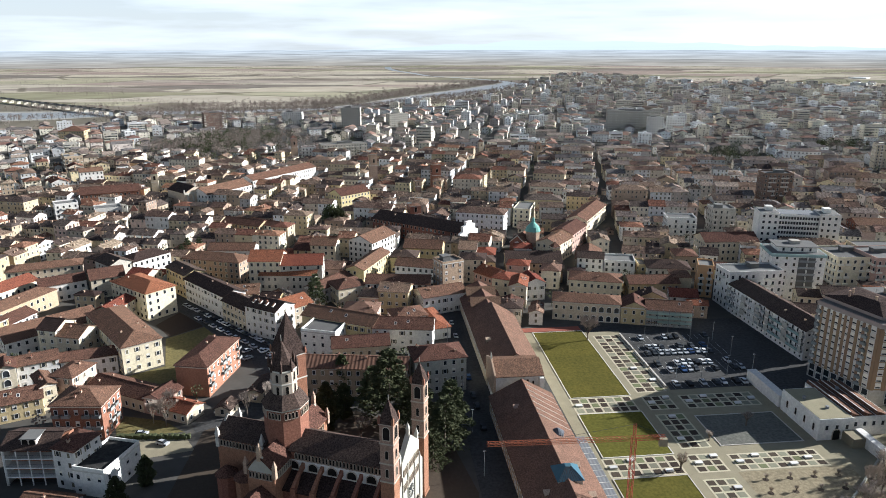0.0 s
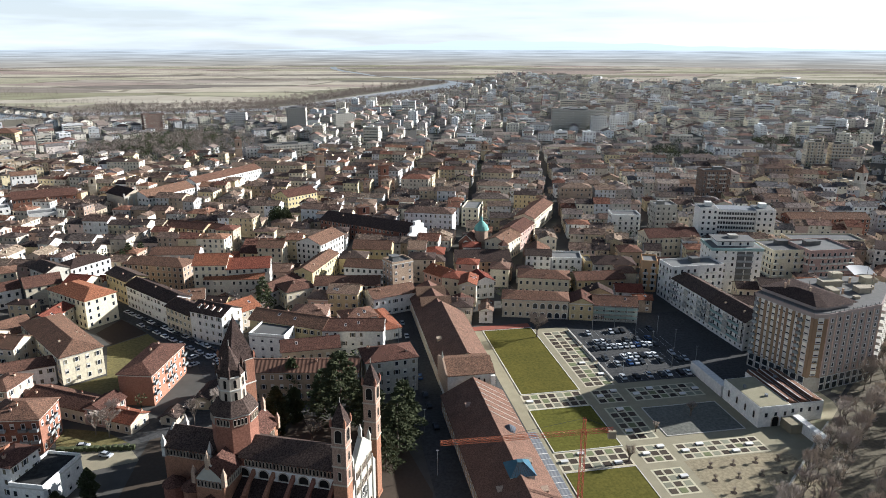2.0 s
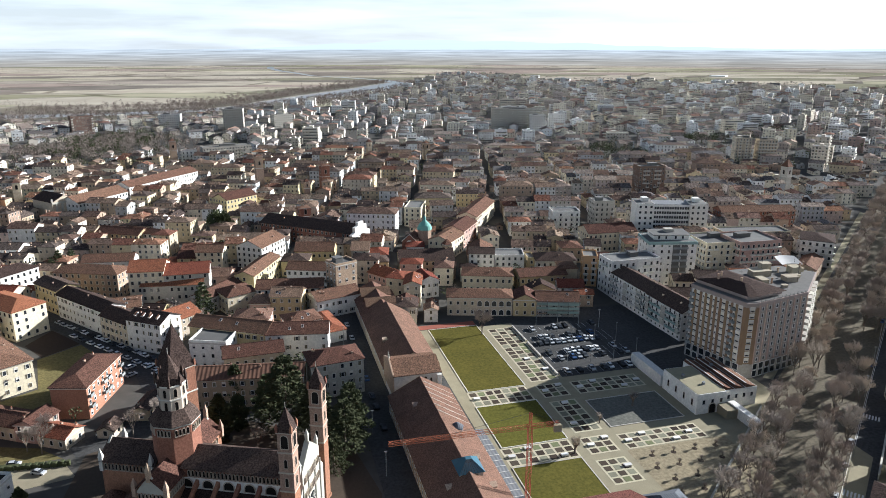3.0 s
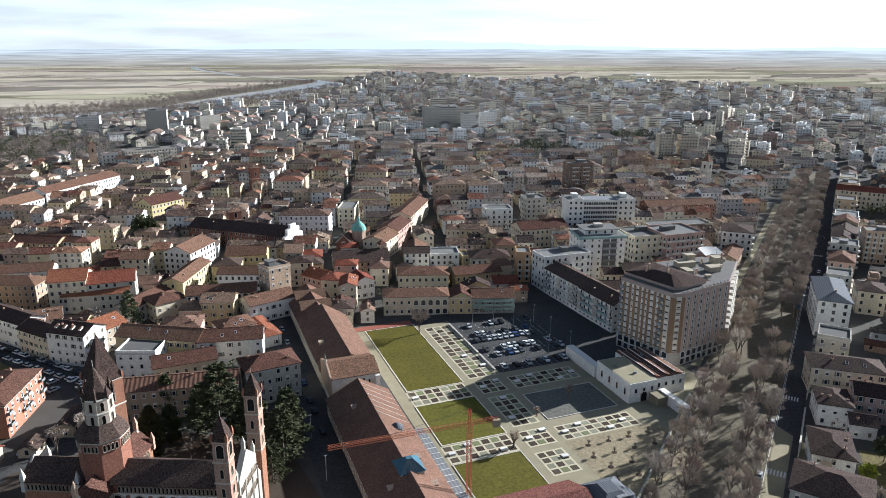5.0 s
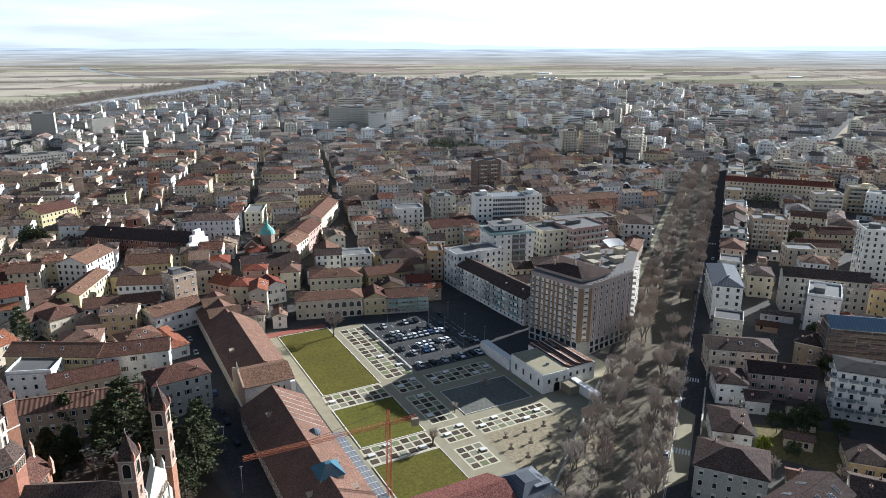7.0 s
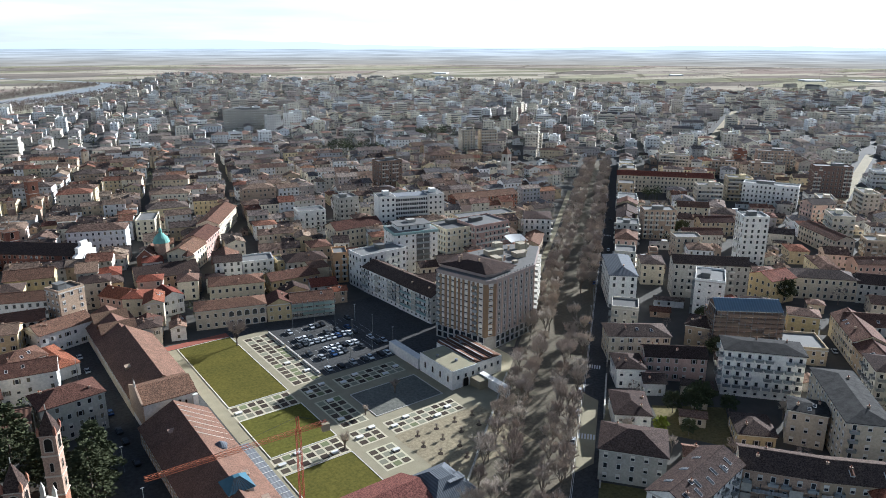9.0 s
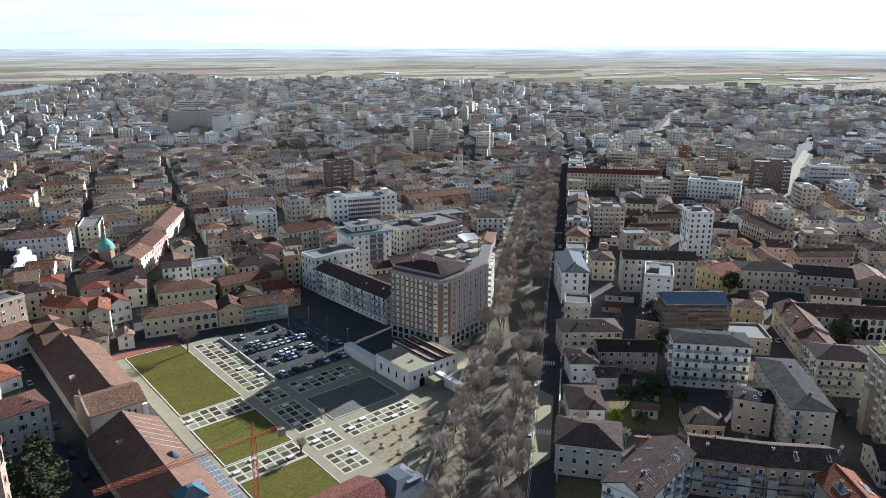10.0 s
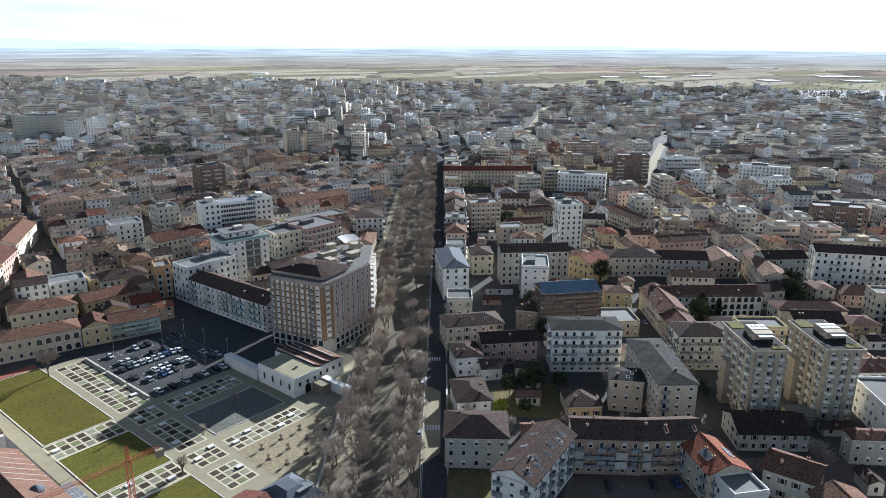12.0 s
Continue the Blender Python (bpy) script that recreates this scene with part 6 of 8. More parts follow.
for i in range(4):
    part("slit_window", ARCH["tall"], (), pav, at=pose(0, 0, 0, 0, 0, 270) @ Matrix.Translation((-(184 + i * 4.8), 137.78, 2.6)))
for i in range(3):
    part("window", WINDOW["plain"], (), pav, at=Matrix.Translation((140.5 + i * 3.4, 181.48, 3.6)))
for i in range(4):
    part("window", WINDOW["plain"], (), pav, at=Matrix.Translation((151.3 + i * 3.1, 182.98, 3.4)))
part("doorway", ARCH["door"], (), pav, at=Matrix.Translation((144.0, 181.48, 0.0)))
for x, y in ((141, 195), (144.5, 188), (156, 200)):
    part("roof_vent", Shape().prism(ngon(8, 0.6, x, y), 7.4, 8.3), "greymetal", pav)


# ---- the two beige condominium towers ----
def condo(x, y, rot, w, d, h, label):
    """A beige tower: plain full-height piers between stacks of rounded balconies, a planted roof with a pergola."""
    root = thing("apartment_tower", label, "apartment tower", pose(x, y, 0, 0, 0, rot), "beige towers")
    occupy(x, y, w + 4, d + 4, rot)
    a, b = w / 2, d / 2
    part("wall", Shape().box(-a + 0.7, a - 0.7, -b + 0.7, b - 0.7, -0.5, h), "condo", root)
    part("parapet", Shape().box(-a - 0.2, a + 0.2, -b - 0.2, b + 0.2, h - 0.6, h + 0.5), "condo", root)
    part("roof_deck", Shape().box(-a + 0.2, a - 0.2, -b + 0.2, b - 0.2, h + 0.5, h + 0.56), "darkroof", root)
    part("roof_turf", Shape().box(-a * 0.85, -a * 0.05, b * 0.45, b * 0.9, h + 0.56, h + 0.75), "grass", root)
    part("roof_turf", Shape().box(a * 0.1, a * 0.85, -b * 0.92, -b * 0.72, h + 0.56, h + 0.75), "grass", root)
    part("penthouse", Shape().box(-a * 0.3, a * 0.75, -b * 0.3, b * 0.35, h + 0.56, h + 2.7), "condo", root)
    for i in range(4):
        for j in range(2):
            part("roof_panel", Shape().box(-a * 0.28 + i * a * 0.26, -a * 0.28 + i * a * 0.26 + a * 0.22, -b * 0.02 + j * b * 0.18, b * 0.13 + j * b * 0.18, h + 2.75, h + 2.85), "frame", root)
    part("awning", Shape().box(-a * 0.2, a * 0.6, -b * 0.48, -b * 0.3, h + 2.3, h + 2.4), "frame", root)
    for px in (-a * 0.6, a * 0.85):
        for k in range(5):
            part("pergola_beam", Shape().box(px - 0.9, px + 0.9, -b * 0.6 + k * 0.9, -b * 0.6 + k * 0.9 + 0.12, h + 2.2, h + 2.35), "brickpale", root)
    floors = int(h / 2.9)
    front = Shape().prism([(-1.0, 0.0), (-0.95, -0.8), (-0.6, -1.15), (0.6, -1.15), (0.95, -0.8), (1.0, 0.0)], 0, 1.0).mesh("balcony", "blind")
    for turn, half, length in ((0, b, w), (270, a, d)):
        bays = 3 if length < 20 else 5
        side = pose(0, 0, 0, 0, 0, turn)
        for i in range(bays):
            px = -length / 2 + (i + 0.5) * length / bays + (0.6 if i == 0 else -0.6 if i == bays - 1 else 0)
            for f in range(floors):
                z = f * h / floors + 0.4
                part("window", WINDOW["blind" if (f + i) % 3 else "plain"], (), root, at=side @ Matrix.Translation((px, -half + 0.68, z + 0.5)))
                if f:
                    part("balcony", front, (), root, at=side @ Matrix.Translation((px, -half + 0.7, z - 0.3)))
            if i:
                mid = -length / 2 + i * length / bays
                part("pier", Shape().box(mid - 0.95, mid + 0.95, -half - 0.05, -half + 0.9, -0.5, h - 0.6), "condo", root, at=side)
    part("stair_tower", Shape().box(-a - 2.2, -a + 0.8, 1.0, 5.0, -0.5, h * 0.62).box(-a - 2.4, -a + 0.8, 0.8, 5.2, h * 0.62, h * 0.62 + 0.3), "condo", root)
    return root


condo(228.6, 82.0, -43, 12.2, 25, 25.6, "beige apartment tower with balcony stacks and roof garden")
condo(247.6, 65.8, -43, 12.8, 25.4, 25.4, "beige apartment tower with green roof terrace and pergola")
low_roof = thing("garage", "low flat roofed garage between the towers", "garage", pose(230.5, 65.0, 0, 0, 0, -42))
part("wall", Shape().box(-4, 4, -4, 4, -0.3, 3.4), "concrete", low_roof)
part("roof", Shape().box(-4.3, 4.3, -4.3, 4.3, 3.4, 3.65), "gravel", low_roof)
sheet("yard", [(149, 99.7), (176, 77.5), (158, 62), (128, 88)], 0.0, "yarddirt", "bare brown parking yard behind the houses", "yard")
occupy(154, 80, 48, 30, -42)

# ---- churches and towers of the old town ----
white_church = thing("church_front", "tall white arched church front lit by the sun", "church", pose(15.2, 415.5, 0, 0, 0, 55))
p = [(-10, 0), (10, 0), (10, 10.5), (6.5, 11.5), (6.5, 14.5), (3.0, 15), (3.0, 17), (-3.0, 17), (-3.0, 15), (-6.5, 14.5), (-6.5, 11.5), (-10, 10.5)]
n = len(p)
part("front", Shape().add([(x, -0.9, z) for x, z in p] + [(x, 0.9, z) for x, z in p], [tuple(range(n)), tuple(reversed(range(n, 2 * n)))] + [(i, n + i, n + (i + 1) % n, (i + 1) % n) for i in range(n)]), "white", white_church)
big = arch_shape(4.6, 9.5, 0.4).mesh("arch", "frame", "glass")
small_arch = arch_shape(3.0, 6.0, 0.4).mesh("arch", "frame", "glass")
part("arch", big, (), white_church, at=Matrix.Translation((0, -0.9, 0)))
for s in (-6.8, 6.8):
    part("arch", small_arch, (), white_church, at=Matrix.Translation((s, -0.9, 0)))

rose_church = thing("rose_window_church", "small brick church with a round window and a green dome", "church", pose(43.4, 394.2, 0, 0, 0, -25))
part("nave", Shape().add([(-4.6, 0, 0), (4.6, 0, 0), (4.6, 16, 0), (-4.6, 16, 0), (-4.6, 0, 9), (4.6, 0, 9), (4.6, 16, 9), (-4.6, 16, 9), (0, 0, 13), (0, 16, 13)],
                         [(0, 1, 5, 8, 4), (1, 2, 6, 5), (2, 3, 7, 9, 6), (3, 0, 4, 7)]), "brick", rose_church)
part("roof", gabled(-4.6, 4.6, 0.4, 16, 9, 13.2, "y"), "browntile", rose_church)
part("round_window", Shape().prism(ngon(18, 1.7), -0.08, 0.08), "blind", rose_church, at=Matrix.Translation((0, -0.05, 8.2)) @ pose(0, 0, 0, 90, 0, 0))
part("gable_edge", Shape().beam((-4.9, -0.1, 8.8), (0, -0.1, 13.4), 0.25).beam((4.9, -0.1, 8.8), (0, -0.1, 13.4), 0.25), "trim", rose_church)
part("dome_drum", Shape().prism(ngon(8, 4.2, 6.5, 9), 6, 15.0), "brickpale", rose_church)
part("dome", Shape().prism(ngon(16, 4.6, 6.5, 9), 15, 17.5, top=0.8).prism(ngon(16, 3.68, 6.5, 9), 17.5, 20.2, top=0.3), "copper", rose_church, "green copper dome")
part("dome_lantern", Shape().prism(ngon(8, 0.9, 6.5, 9), 20, 22).prism(ngon(8, 1.0, 6.5, 9), 22, 23.4, top=0), "copper", rose_church)

west_church = thing("classical_church", "white classical church front with pediment and columns", "church", pose(-189.5, 524.5, 0, 0, 0, 48))
part("front", Shape().add([(-9, 0, 0), (9, 0, 0), (9, 26, 0), (-9, 26, 0), (-9, 0, 13), (9, 0, 13), (9, 26, 13), (-9, 26, 13), (0, 0, 17.4), (0, 26, 17.4)],
                          [(0, 1, 5, 8, 4), (1, 2, 6, 5), (2, 3, 7, 9, 6), (3, 0, 4, 7)]), "cream", west_church)
part("roof", gabled(-9, 9, 0.6, 26, 13, 17.5, "y"), "darktile", west_church)
part("entablature", Shape().box(-9.4, 9.4, -0.7, 0, 12, 13.2), "stone", west_church)
for i in range(4):
    part("column", Shape().prism(ngon(10, 0.75, -6.6 + i * 4.4, -0.5), 0, 12), "stone", west_church)
for x in (-9, 0, 9):
    part("statue", Shape().box(x - 0.5, x + 0.5, -0.4, 0.4, 13.2 if x else 17.2, 15.6 if x else 19.6), "stone", west_church)
occupy(-197, 534, 22, 30, 48)
for x, y, w, h, cap, mt, label in ((-241.3, 576.5, 5.5, 18, 21, "cream", "cream church bell tower above the roofs"), (-161.4, 756.5, 6.5, 25, 28, "brickpale", "pale brick bell tower with belfry openings"),
                                   (-63.3, 625.9, 6.5, 27, 28.6, "brickpale", "tall plain medieval brick tower"), (-6.4, 587.3, 7, 24, 25.2, "brick", "red brick medieval tower with flat top"),
                                   (-20, 470, 7.5, 14.9, 15.6, "brick", "squat dark brick tower"), (41.9, 783.5, 5, 17, 20, "cream", "slim bell tower among roofs"), (102.5, 755, 6, 18, 21.5, "ochre", "ochre bell tower among roofs"),
                                   (-212.4, 467.6, 4.5, 11.5, 16, "cream", "small cream bell tower with lantern"), (-20.8, 568.6, 4, 14, 17, "brickpale", "slender brick bell tower"),
                                   (381.8, 534.6, 6.5, 22, 29, "greywall", "pale grey church tower with spire"), (62, 372, 4.2, 13, 16, "ochre", "small ochre bell tower in the old town")):
    half = w / 2
    square_tower("bell_tower", label, x, y, 20, half, ((-0.5, h * 0.62, mt), (h * 0.62, h, mt)), cap, (mt, "trim", "browntile"), ((h * 0.72, "bell" if w > 5 else "tall"),), pinnacles=False)
    occupy(x, y, w + 2, w + 2, 20)

q = AVENUE @ Vector((-46.5, 345, 0))
house(q.x, q.y, 62, 11, 45.6, 8.5, "gable", "cream", "browntile", "long cream row of shops along the sunlit side road", "shutter")
q = AVENUE @ Vector((-46.5, 412, 0))
house(q.x, q.y, 26, 10, 45.6, 6.8, "gable", "ochre", "browntile", "ochre row of houses along the sunlit side road", "shutter")


WALL_WORD = {"cream": "cream", "white": "white", "yellow": "yellow", "greywall": "grey", "ochre": "ochre", "pink": "pink"}
# fronts along the far stretch of the avenue
front_rng = random.Random(31)
y = 292.0
while y < 745:
    w, d = front_rng.uniform(12, 24), front_rng.uniform(11, 14)
    q = AVENUE @ Vector((2.2 + d / 2, y + w / 2, 0))
    if is_free(q.x, q.y, w - 2.5, d - 2.5, 45.6):
        wall, flat = front_rng.choice(("cream", "white", "yellow", "greywall", "ochre", "pink")), front_rng.random() < 0.35
        house(q.x, q.y, w, d, 45.6, front_rng.uniform(11, 17) if flat else front_rng.uniform(7.5, 12), "flat" if flat else front_rng.choice(("hip", "gable")), wall, "gravel" if flat else front_rng.choice(("darktile", "browntile", "slate")),
              f"{WALL_WORD[wall]} house in the row along the tree lined avenue", "balcony" if flat else "shutter", group="avenue fronts")
    y += w + front_rng.choice((0.1, 0.1, 3.0))

# roof lights and dormers seen on single roofs near the avenue
def on_roof(label, name, mesh, spots):
    """Puts a shared mesh on the roof slopes of the house with that label: (along, across, +1 or -1 for the side), as parts of half its size."""
    for ob in [o for o in scene.collection.objects if o.get("label") == label]:
        roof = [c for c in ob.children if c.name.startswith("roof") and not c.name.startswith("roof_")][0]
        xs, ys, zs = zip(*[v.co for v in roof.data.vertices])
        hx, hy, z0, z1 = max(xs), max(ys), min(zs), max(zs)
        for a, b in spots:
            k = 1 - abs(b)
            tilt = math.degrees(math.atan((z1 - z0) / hy)) * (1 if b < 0 else -1)
            part(name, mesh, (), ob, at=Matrix.Translation((a * hx, b * hy, z0 + (z1 - z0) * k + 0.08)) @ pose(0, 0, 0, tilt, 0, 0))


big_light = Shape().box(-0.55, 0.55, -1.2, 1.2, -0.2, 0.1, 0)
big_light.add([(-0.45, -1.1, 0.105), (0.45, -1.1, 0.105), (0.45, 1.1, 0.105), (-0.45, 1.1, 0.105)], [(0, 1, 2, 3)], 1)
BIG_LIGHT = big_light.mesh("roof_light", "greymetal", "glass")
panel = Shape().box(-2.2, 2.2, -1.1, 1.1, 0.0, 0.2, 0)
panel.add([(-2.1, -1.0, 0.205), (2.1, -1.0, 0.205), (2.1, 1.0, 0.205), (-2.1, 1.0, 0.205)], [(0, 1, 2, 3)], 1)
PANEL = panel.mesh("solar_panel", "frame", "slate")
dorm = Shape().add([(k * 0.55, l * 0.7, z * 0.6) for k, l, z in [(-0.9, -1.3, -0.6), (0.9, -1.3, -0.6), (0.9, 1.6, -0.6), (-0.9, 1.6, -0.6), (-0.9, -1.3, 0.9), (0.9, -1.3, 0.9), (0.9, 1.6, 0.9), (-0.9, 1.6, 0.9), (0, -1.3, 1.5), (0, 1.6, 1.5)]],
                  [(0, 1, 5, 8, 4), (1, 2, 6, 5), (3, 0, 4, 7), (4, 8, 9, 7), (8, 5, 6, 9)])
dorm.m[3:] = [1, 1]
DORMER = dorm.mesh("dormer", "frame", "browntile")
on_roof("apartment house with long skylit tile roof and stacked balconies", "roof_light", BIG_LIGHT, [(-0.8, -0.5), (-0.5, -0.62), (-0.35, -0.4), (-0.05, -0.6), (0.2, -0.45), (0.45, -0.6), (0.7, -0.5), (-0.6, 0.5), (-0.1, 0.45), (0.4, 0.5)])
on_roof("white villa with new red tile roof and skylights", "solar_panel", PANEL, [(-0.1, -0.5), (-0.1, 0.5)])
on_roof("terraced house with glazed galleries and dormer", "dormer", DORMER, [(-0.15, -0.55), (0.7, -0.5)])
on_roof("small yellow villa with large skylights", "roof_light", BIG_LIGHT, [(0.1, -0.55), (-0.2, -0.55), (-0.1, 0.55)])
on_roof("tall cream plaster house with blank wall and red hipped roof", "roof_light", BIG_LIGHT, [(-0.2, -0.5), (0.1, -0.45), (0.0, -0.65)])
on_roof("white terraced house with iron balconies on the street", "dormer", DORMER, [(-0.6, -0.5), (-0.2, -0.5), (0.2, -0.5), (0.6, -0.5)])


# open galleries along the back of the terraced houses
def galleries(label, levels, mat, depth=1.3):
    for ob in [o for o in scene.collection.objects if o.get("label") == label]:
        wall = [c for c in ob.children if c.name.startswith("wall")][0]
        hx, hy = max(v.co.x for v in wall.data.vertices), max(v.co.y for v in wall.data.vertices)
        for z in levels:
            part("gallery_floor", Shape().box(-hx + 0.3, hx - 0.3, -hy - depth, -hy, z - 0.2, z), "greywall", ob)
            x = -hx + 0.3
            k = 0
            while x < hx - 1.5:
                w = 2.6 + (k * 7 % 4) * 0.7
                part("gallery_front", Shape().box(x, min(x + w, hx - 0.3), -hy - depth - 0.08, -hy - depth, z, z + (0.95 if k % 3 else 2.3)), mat if k % 3 else "greywall", ob)
                x += w + 0.15
                k += 1
            for i in range(int(hx * 2 / 4.5) + 1):
                part("gallery_post", Shape().box(-hx + 0.4 + i * 4.5, -hx + 0.55 + i * 4.5, -hy - depth, -hy - depth + 0.15, z, z + 2.6), "iron", ob)


galleries("long terraced house with glazed galleries", (2.9, 5.9), "greymetal")
galleries("terraced house with glazed galleries and dormer", (2.9, 5.9), "brickpale")
galleries("white striped apartment row with green balconies", (3.4, 6.5, 9.6), "tealtrim", 1.1)
galleries("long white apartment row facing the car park", (3.4, 6.5, 9.6), "frame", 1.0)


# scaffolding with netting
def scaffold(label, sides, top, lift, net, words):
    """A scaffold standing along the given sides of the house with that label: poles, decks and hanging nets."""
    for ob in [o for o in scene.collection.objects if o.get("label") == label]:
        wall = [c for c in ob.children if c.name.startswith("wall")][0]
        hx, hy = max(v.co.x for v in wall.data.vertices), max(v.co.y for v in wall.data.vertices)
        root = thing("scaffold", words, "scaffold", ob.matrix_basis.copy())
        for turn, length, half in sides(hx, hy):
            side = pose(0, 0, 0, 0, 0, turn)
            n = max(2, round(length * 2 / 2.4))
            for i in range(n + 1):
                px = -length + i * 2 * length / n
                for y0 in (-half - 1.15, -half - 0.2):
                    part("scaffold_pole", Shape().beam((px, y0, 0), (px, y0, top + 1.0), 0.06), "greymetal", root, at=side)
            z = lift
            level = 0
            while z < top:
                part("scaffold_deck", Shape().box(-length, length, -half - 1.15, -half - 0.25, z - 0.12, z), "brickpale", root, at=side)
                part("guard_rail", Shape().box(-length, length, -half - 1.2, -half - 1.14, z + 0.95, z + 1.02), "greymetal", root, at=side)
                for i in range(n):
                    if i % 2 == 0 and (i * 5 + level * 3) % 7 and net:
                        px = -length + i * 2 * length / n
                        part("netting", Shape().box(px + 0.1, min(px + 4 * length / n, length) - 0.1, -half - 1.27, -half - 1.23, z + 0.05, z + lift * 0.62), net, root, at=side)
                z += lift
                level += 1


scaffold("apartment block wrapped in brown netting with blue roof", lambda hx, hy: ((0, hx + 1, hy), (90, hy + 1, hx), (270, hy + 1, hx)), 18.0, 2.0, "brownnet", "scaffold with brown netting round the apartment block")
scaffold("house wrapped in scaffolding and green netting", lambda hx, hy: ((0, hx, hy),), 7.4, 2.0, "greennet", "scaffold with green netting before the grey house")


# ---- white block with three storeys of open loggias ----
def loggia_block(x, y, w, d, rot, h, storeys):
    root = thing("loggia_house", "white block with deep open loggias on three storeys", "house", pose(x, y, 0, 0, 0, rot))
    occupy(x, y, w + 1, d + 1, rot)
    a, b, deep, fh = w / 2, d / 2, 3.4, h / storeys
    part("wall", Shape().box(-a, a, -b + deep, b, -0.5, h), "brick", root)
    part("roof", roof_shape(w, d, h, "gable", 2.2), "darktile", root)
    for s in (-a, a - 0.35):
        part("end_wall", Shape().box(s, s + 0.35, -b, -b + deep, -0.5, h), "white", root)
    for f in range(storeys):
        z = f * fh
        part("floor_slab", Shape().box(-a + 0.35, a - 0.35, -b - 0.1, -b + deep, z + fh - 0.3, z + fh), "frame", root)
        part("railing", Shape().box(-a + 0.35, a - 0.35, -b + 0.05, -b + 0.1, z + 0.95, z + 1.02).box(-a + 0.35, a - 0.35, -b + 0.05, -b + 0.1, z + 0.5, z + 0.55), "iron", root)
        n = int(w / 3.0)
        for i in range(n + 1):
            px = -a + 0.5 + i * (w - 1.0) / n
            part("column", Shape().prism(ngon(8, 0.17, px, -b + 0.2), z, z + fh - 0.3), "frame", root)
            if i < n:
                part("window", WINDOW["plain"], (), root, at=Matrix.Translation((px + 1.4, -b + deep, z + 0.6)))
    part("dormer", Shape().box(-2.2, 2.0, -b * 0.75, 0.6, h - 0.3, h + 2.4), "white", root)
    part("dormer_roof", Shape().box(-2.5, 2.3, -b * 0.75 - 0.3, 0.8, h + 2.4, h + 2.6), "gravel", root)
    for s in (-1.1, 0.9):
        part("dormer_window", ARCH["door"], (), root, at=Matrix.Translation((s, -b * 0.75, h - 0.1)) @ Matrix.Diagonal((0.7, 1, 0.7, 1)))
    return root


loggia_block(-116.7, 177.5, 14.8, 11.5, 1.0, 11.6, 4)


# ---- trees ----
def bare_tree_shapes(seed, height, spread, sprays=19):
    """A leafless tree: trunk with limbs, and a crown of fine twigs."""
    rng = random.Random(seed)
    trunk, crown = Shape(), Shape()
    fork = height * rng.uniform(0.24, 0.32)
    trunk.beam((0, 0, -0.3), (0, 0, fork), 0.3, 6, 0.75)
    tips = []

    def grow(a, d, length, r, level):
        b = a + d * length
        (trunk if level < 2 else crown).beam(a, b, r, 4 if level < 2 else 3, 0.6)
        tips.append((b, d, level))
        if level >= 3:
            return
        for k in range((4, 3, 3)[level]):
            turn = Vector((rng.uniform(-1, 1), rng.uniform(-1, 1), rng.uniform(-0.25, 0.7)))
            grow(a + d * length * rng.uniform(0.55, 1.0), (d + turn * (0.55, 0.7, 0.85)[level]).normalized(), length * rng.uniform(0.6, 0.8), r * 0.55, level + 1)

    for i in range(5):
        w = 2 * math.pi * (i + rng.uniform(-0.3, 0.3)) / 5
        d = Vector((math.cos(w) * spread, math.sin(w) * spread, rng.uniform(0.8, 1.2))).normalized()
        grow(Vector((0, 0, fork * rng.uniform(0.85, 1.0))), d, height * 0.3, 0.15, 0)
    for b, d, level in tips:
        if level < 2:
            continue
        for k in range(sprays):
            q = (d + Vector((rng.uniform(-1, 1), rng.uniform(-1, 1), rng.uniform(-0.3, 1.1)))).normalized()
            e = q.orthogonal().normalized() * 0.022
            o = b - d * rng.uniform(0, 1.2)
            t = o + q * rng.uniform(0.6, 1.5)
            crown.add([tuple(o - e), tuple(o + e), tuple(t)], [(0, 1, 2)])
    return trunk, crown


def tree_kind(shapes, mats, name):
    return tuple(s.mesh(n, m) for s, n, m in zip(shapes, ("trunk", name), mats))


BARE = [tree_kind(bare_tree_shapes(s, h, sp), ("bark", "twig"), "crown") for s, h, sp in ((1, 12.5, 0.42), (2, 13.5, 0.36), (3, 11.5, 0.5), (4, 12.5, 0.45))]
YOUNG = [tree_kind(bare_tree_shapes(s, 5.0, 0.4, 2), ("bark", "twig"), "crown") for s in (11, 12)]


def leaf_cloud(seed, count, size, place):
    """Many small leaf sprays; place(rng) gives a point and its outward direction."""
    rng = random.Random(seed)
    s = Shape()
    for _ in range(count):
        p, d = place(rng)
        u = Vector((rng.uniform(-1, 1), rng.uniform(-1, 1), rng.uniform(-0.5, 0.5))).normalized()
        v = (d + Vector((rng.uniform(-0.6, 0.6), rng.uniform(-0.6, 0.6), rng.uniform(-0.6, 0.6)))).normalized()
        k = size * rng.uniform(0.5, 1.2)
        a = p + v * k
        s.add([tuple(p - u * k * 0.6), tuple(a), tuple(p + u * k * 0.6), tuple(p - v * k * 0.5)], [(0, 3, 2, 1)])
    return s


def cedar_place(rng, h=1.0):
    z = rng.random() ** 0.8
    layer = math.floor(z * 8) / 8 + rng.uniform(0, 0.05)
    a = rng.uniform(0, 2 * math.pi)
    arm = 0.55 + 0.45 * math.sin(5 * a + layer * 19)
    r = (1 - layer) ** 0.7 * (0.35 + 0.65 * rng.random() ** 0.5) * (0.55 + 0.45 * arm)
    d = Vector((math.cos(a), math.sin(a), 0.1))
    return Vector((math.cos(a) * r * 0.42, math.sin(a) * r * 0.42, 0.14 + layer * 0.86)), d


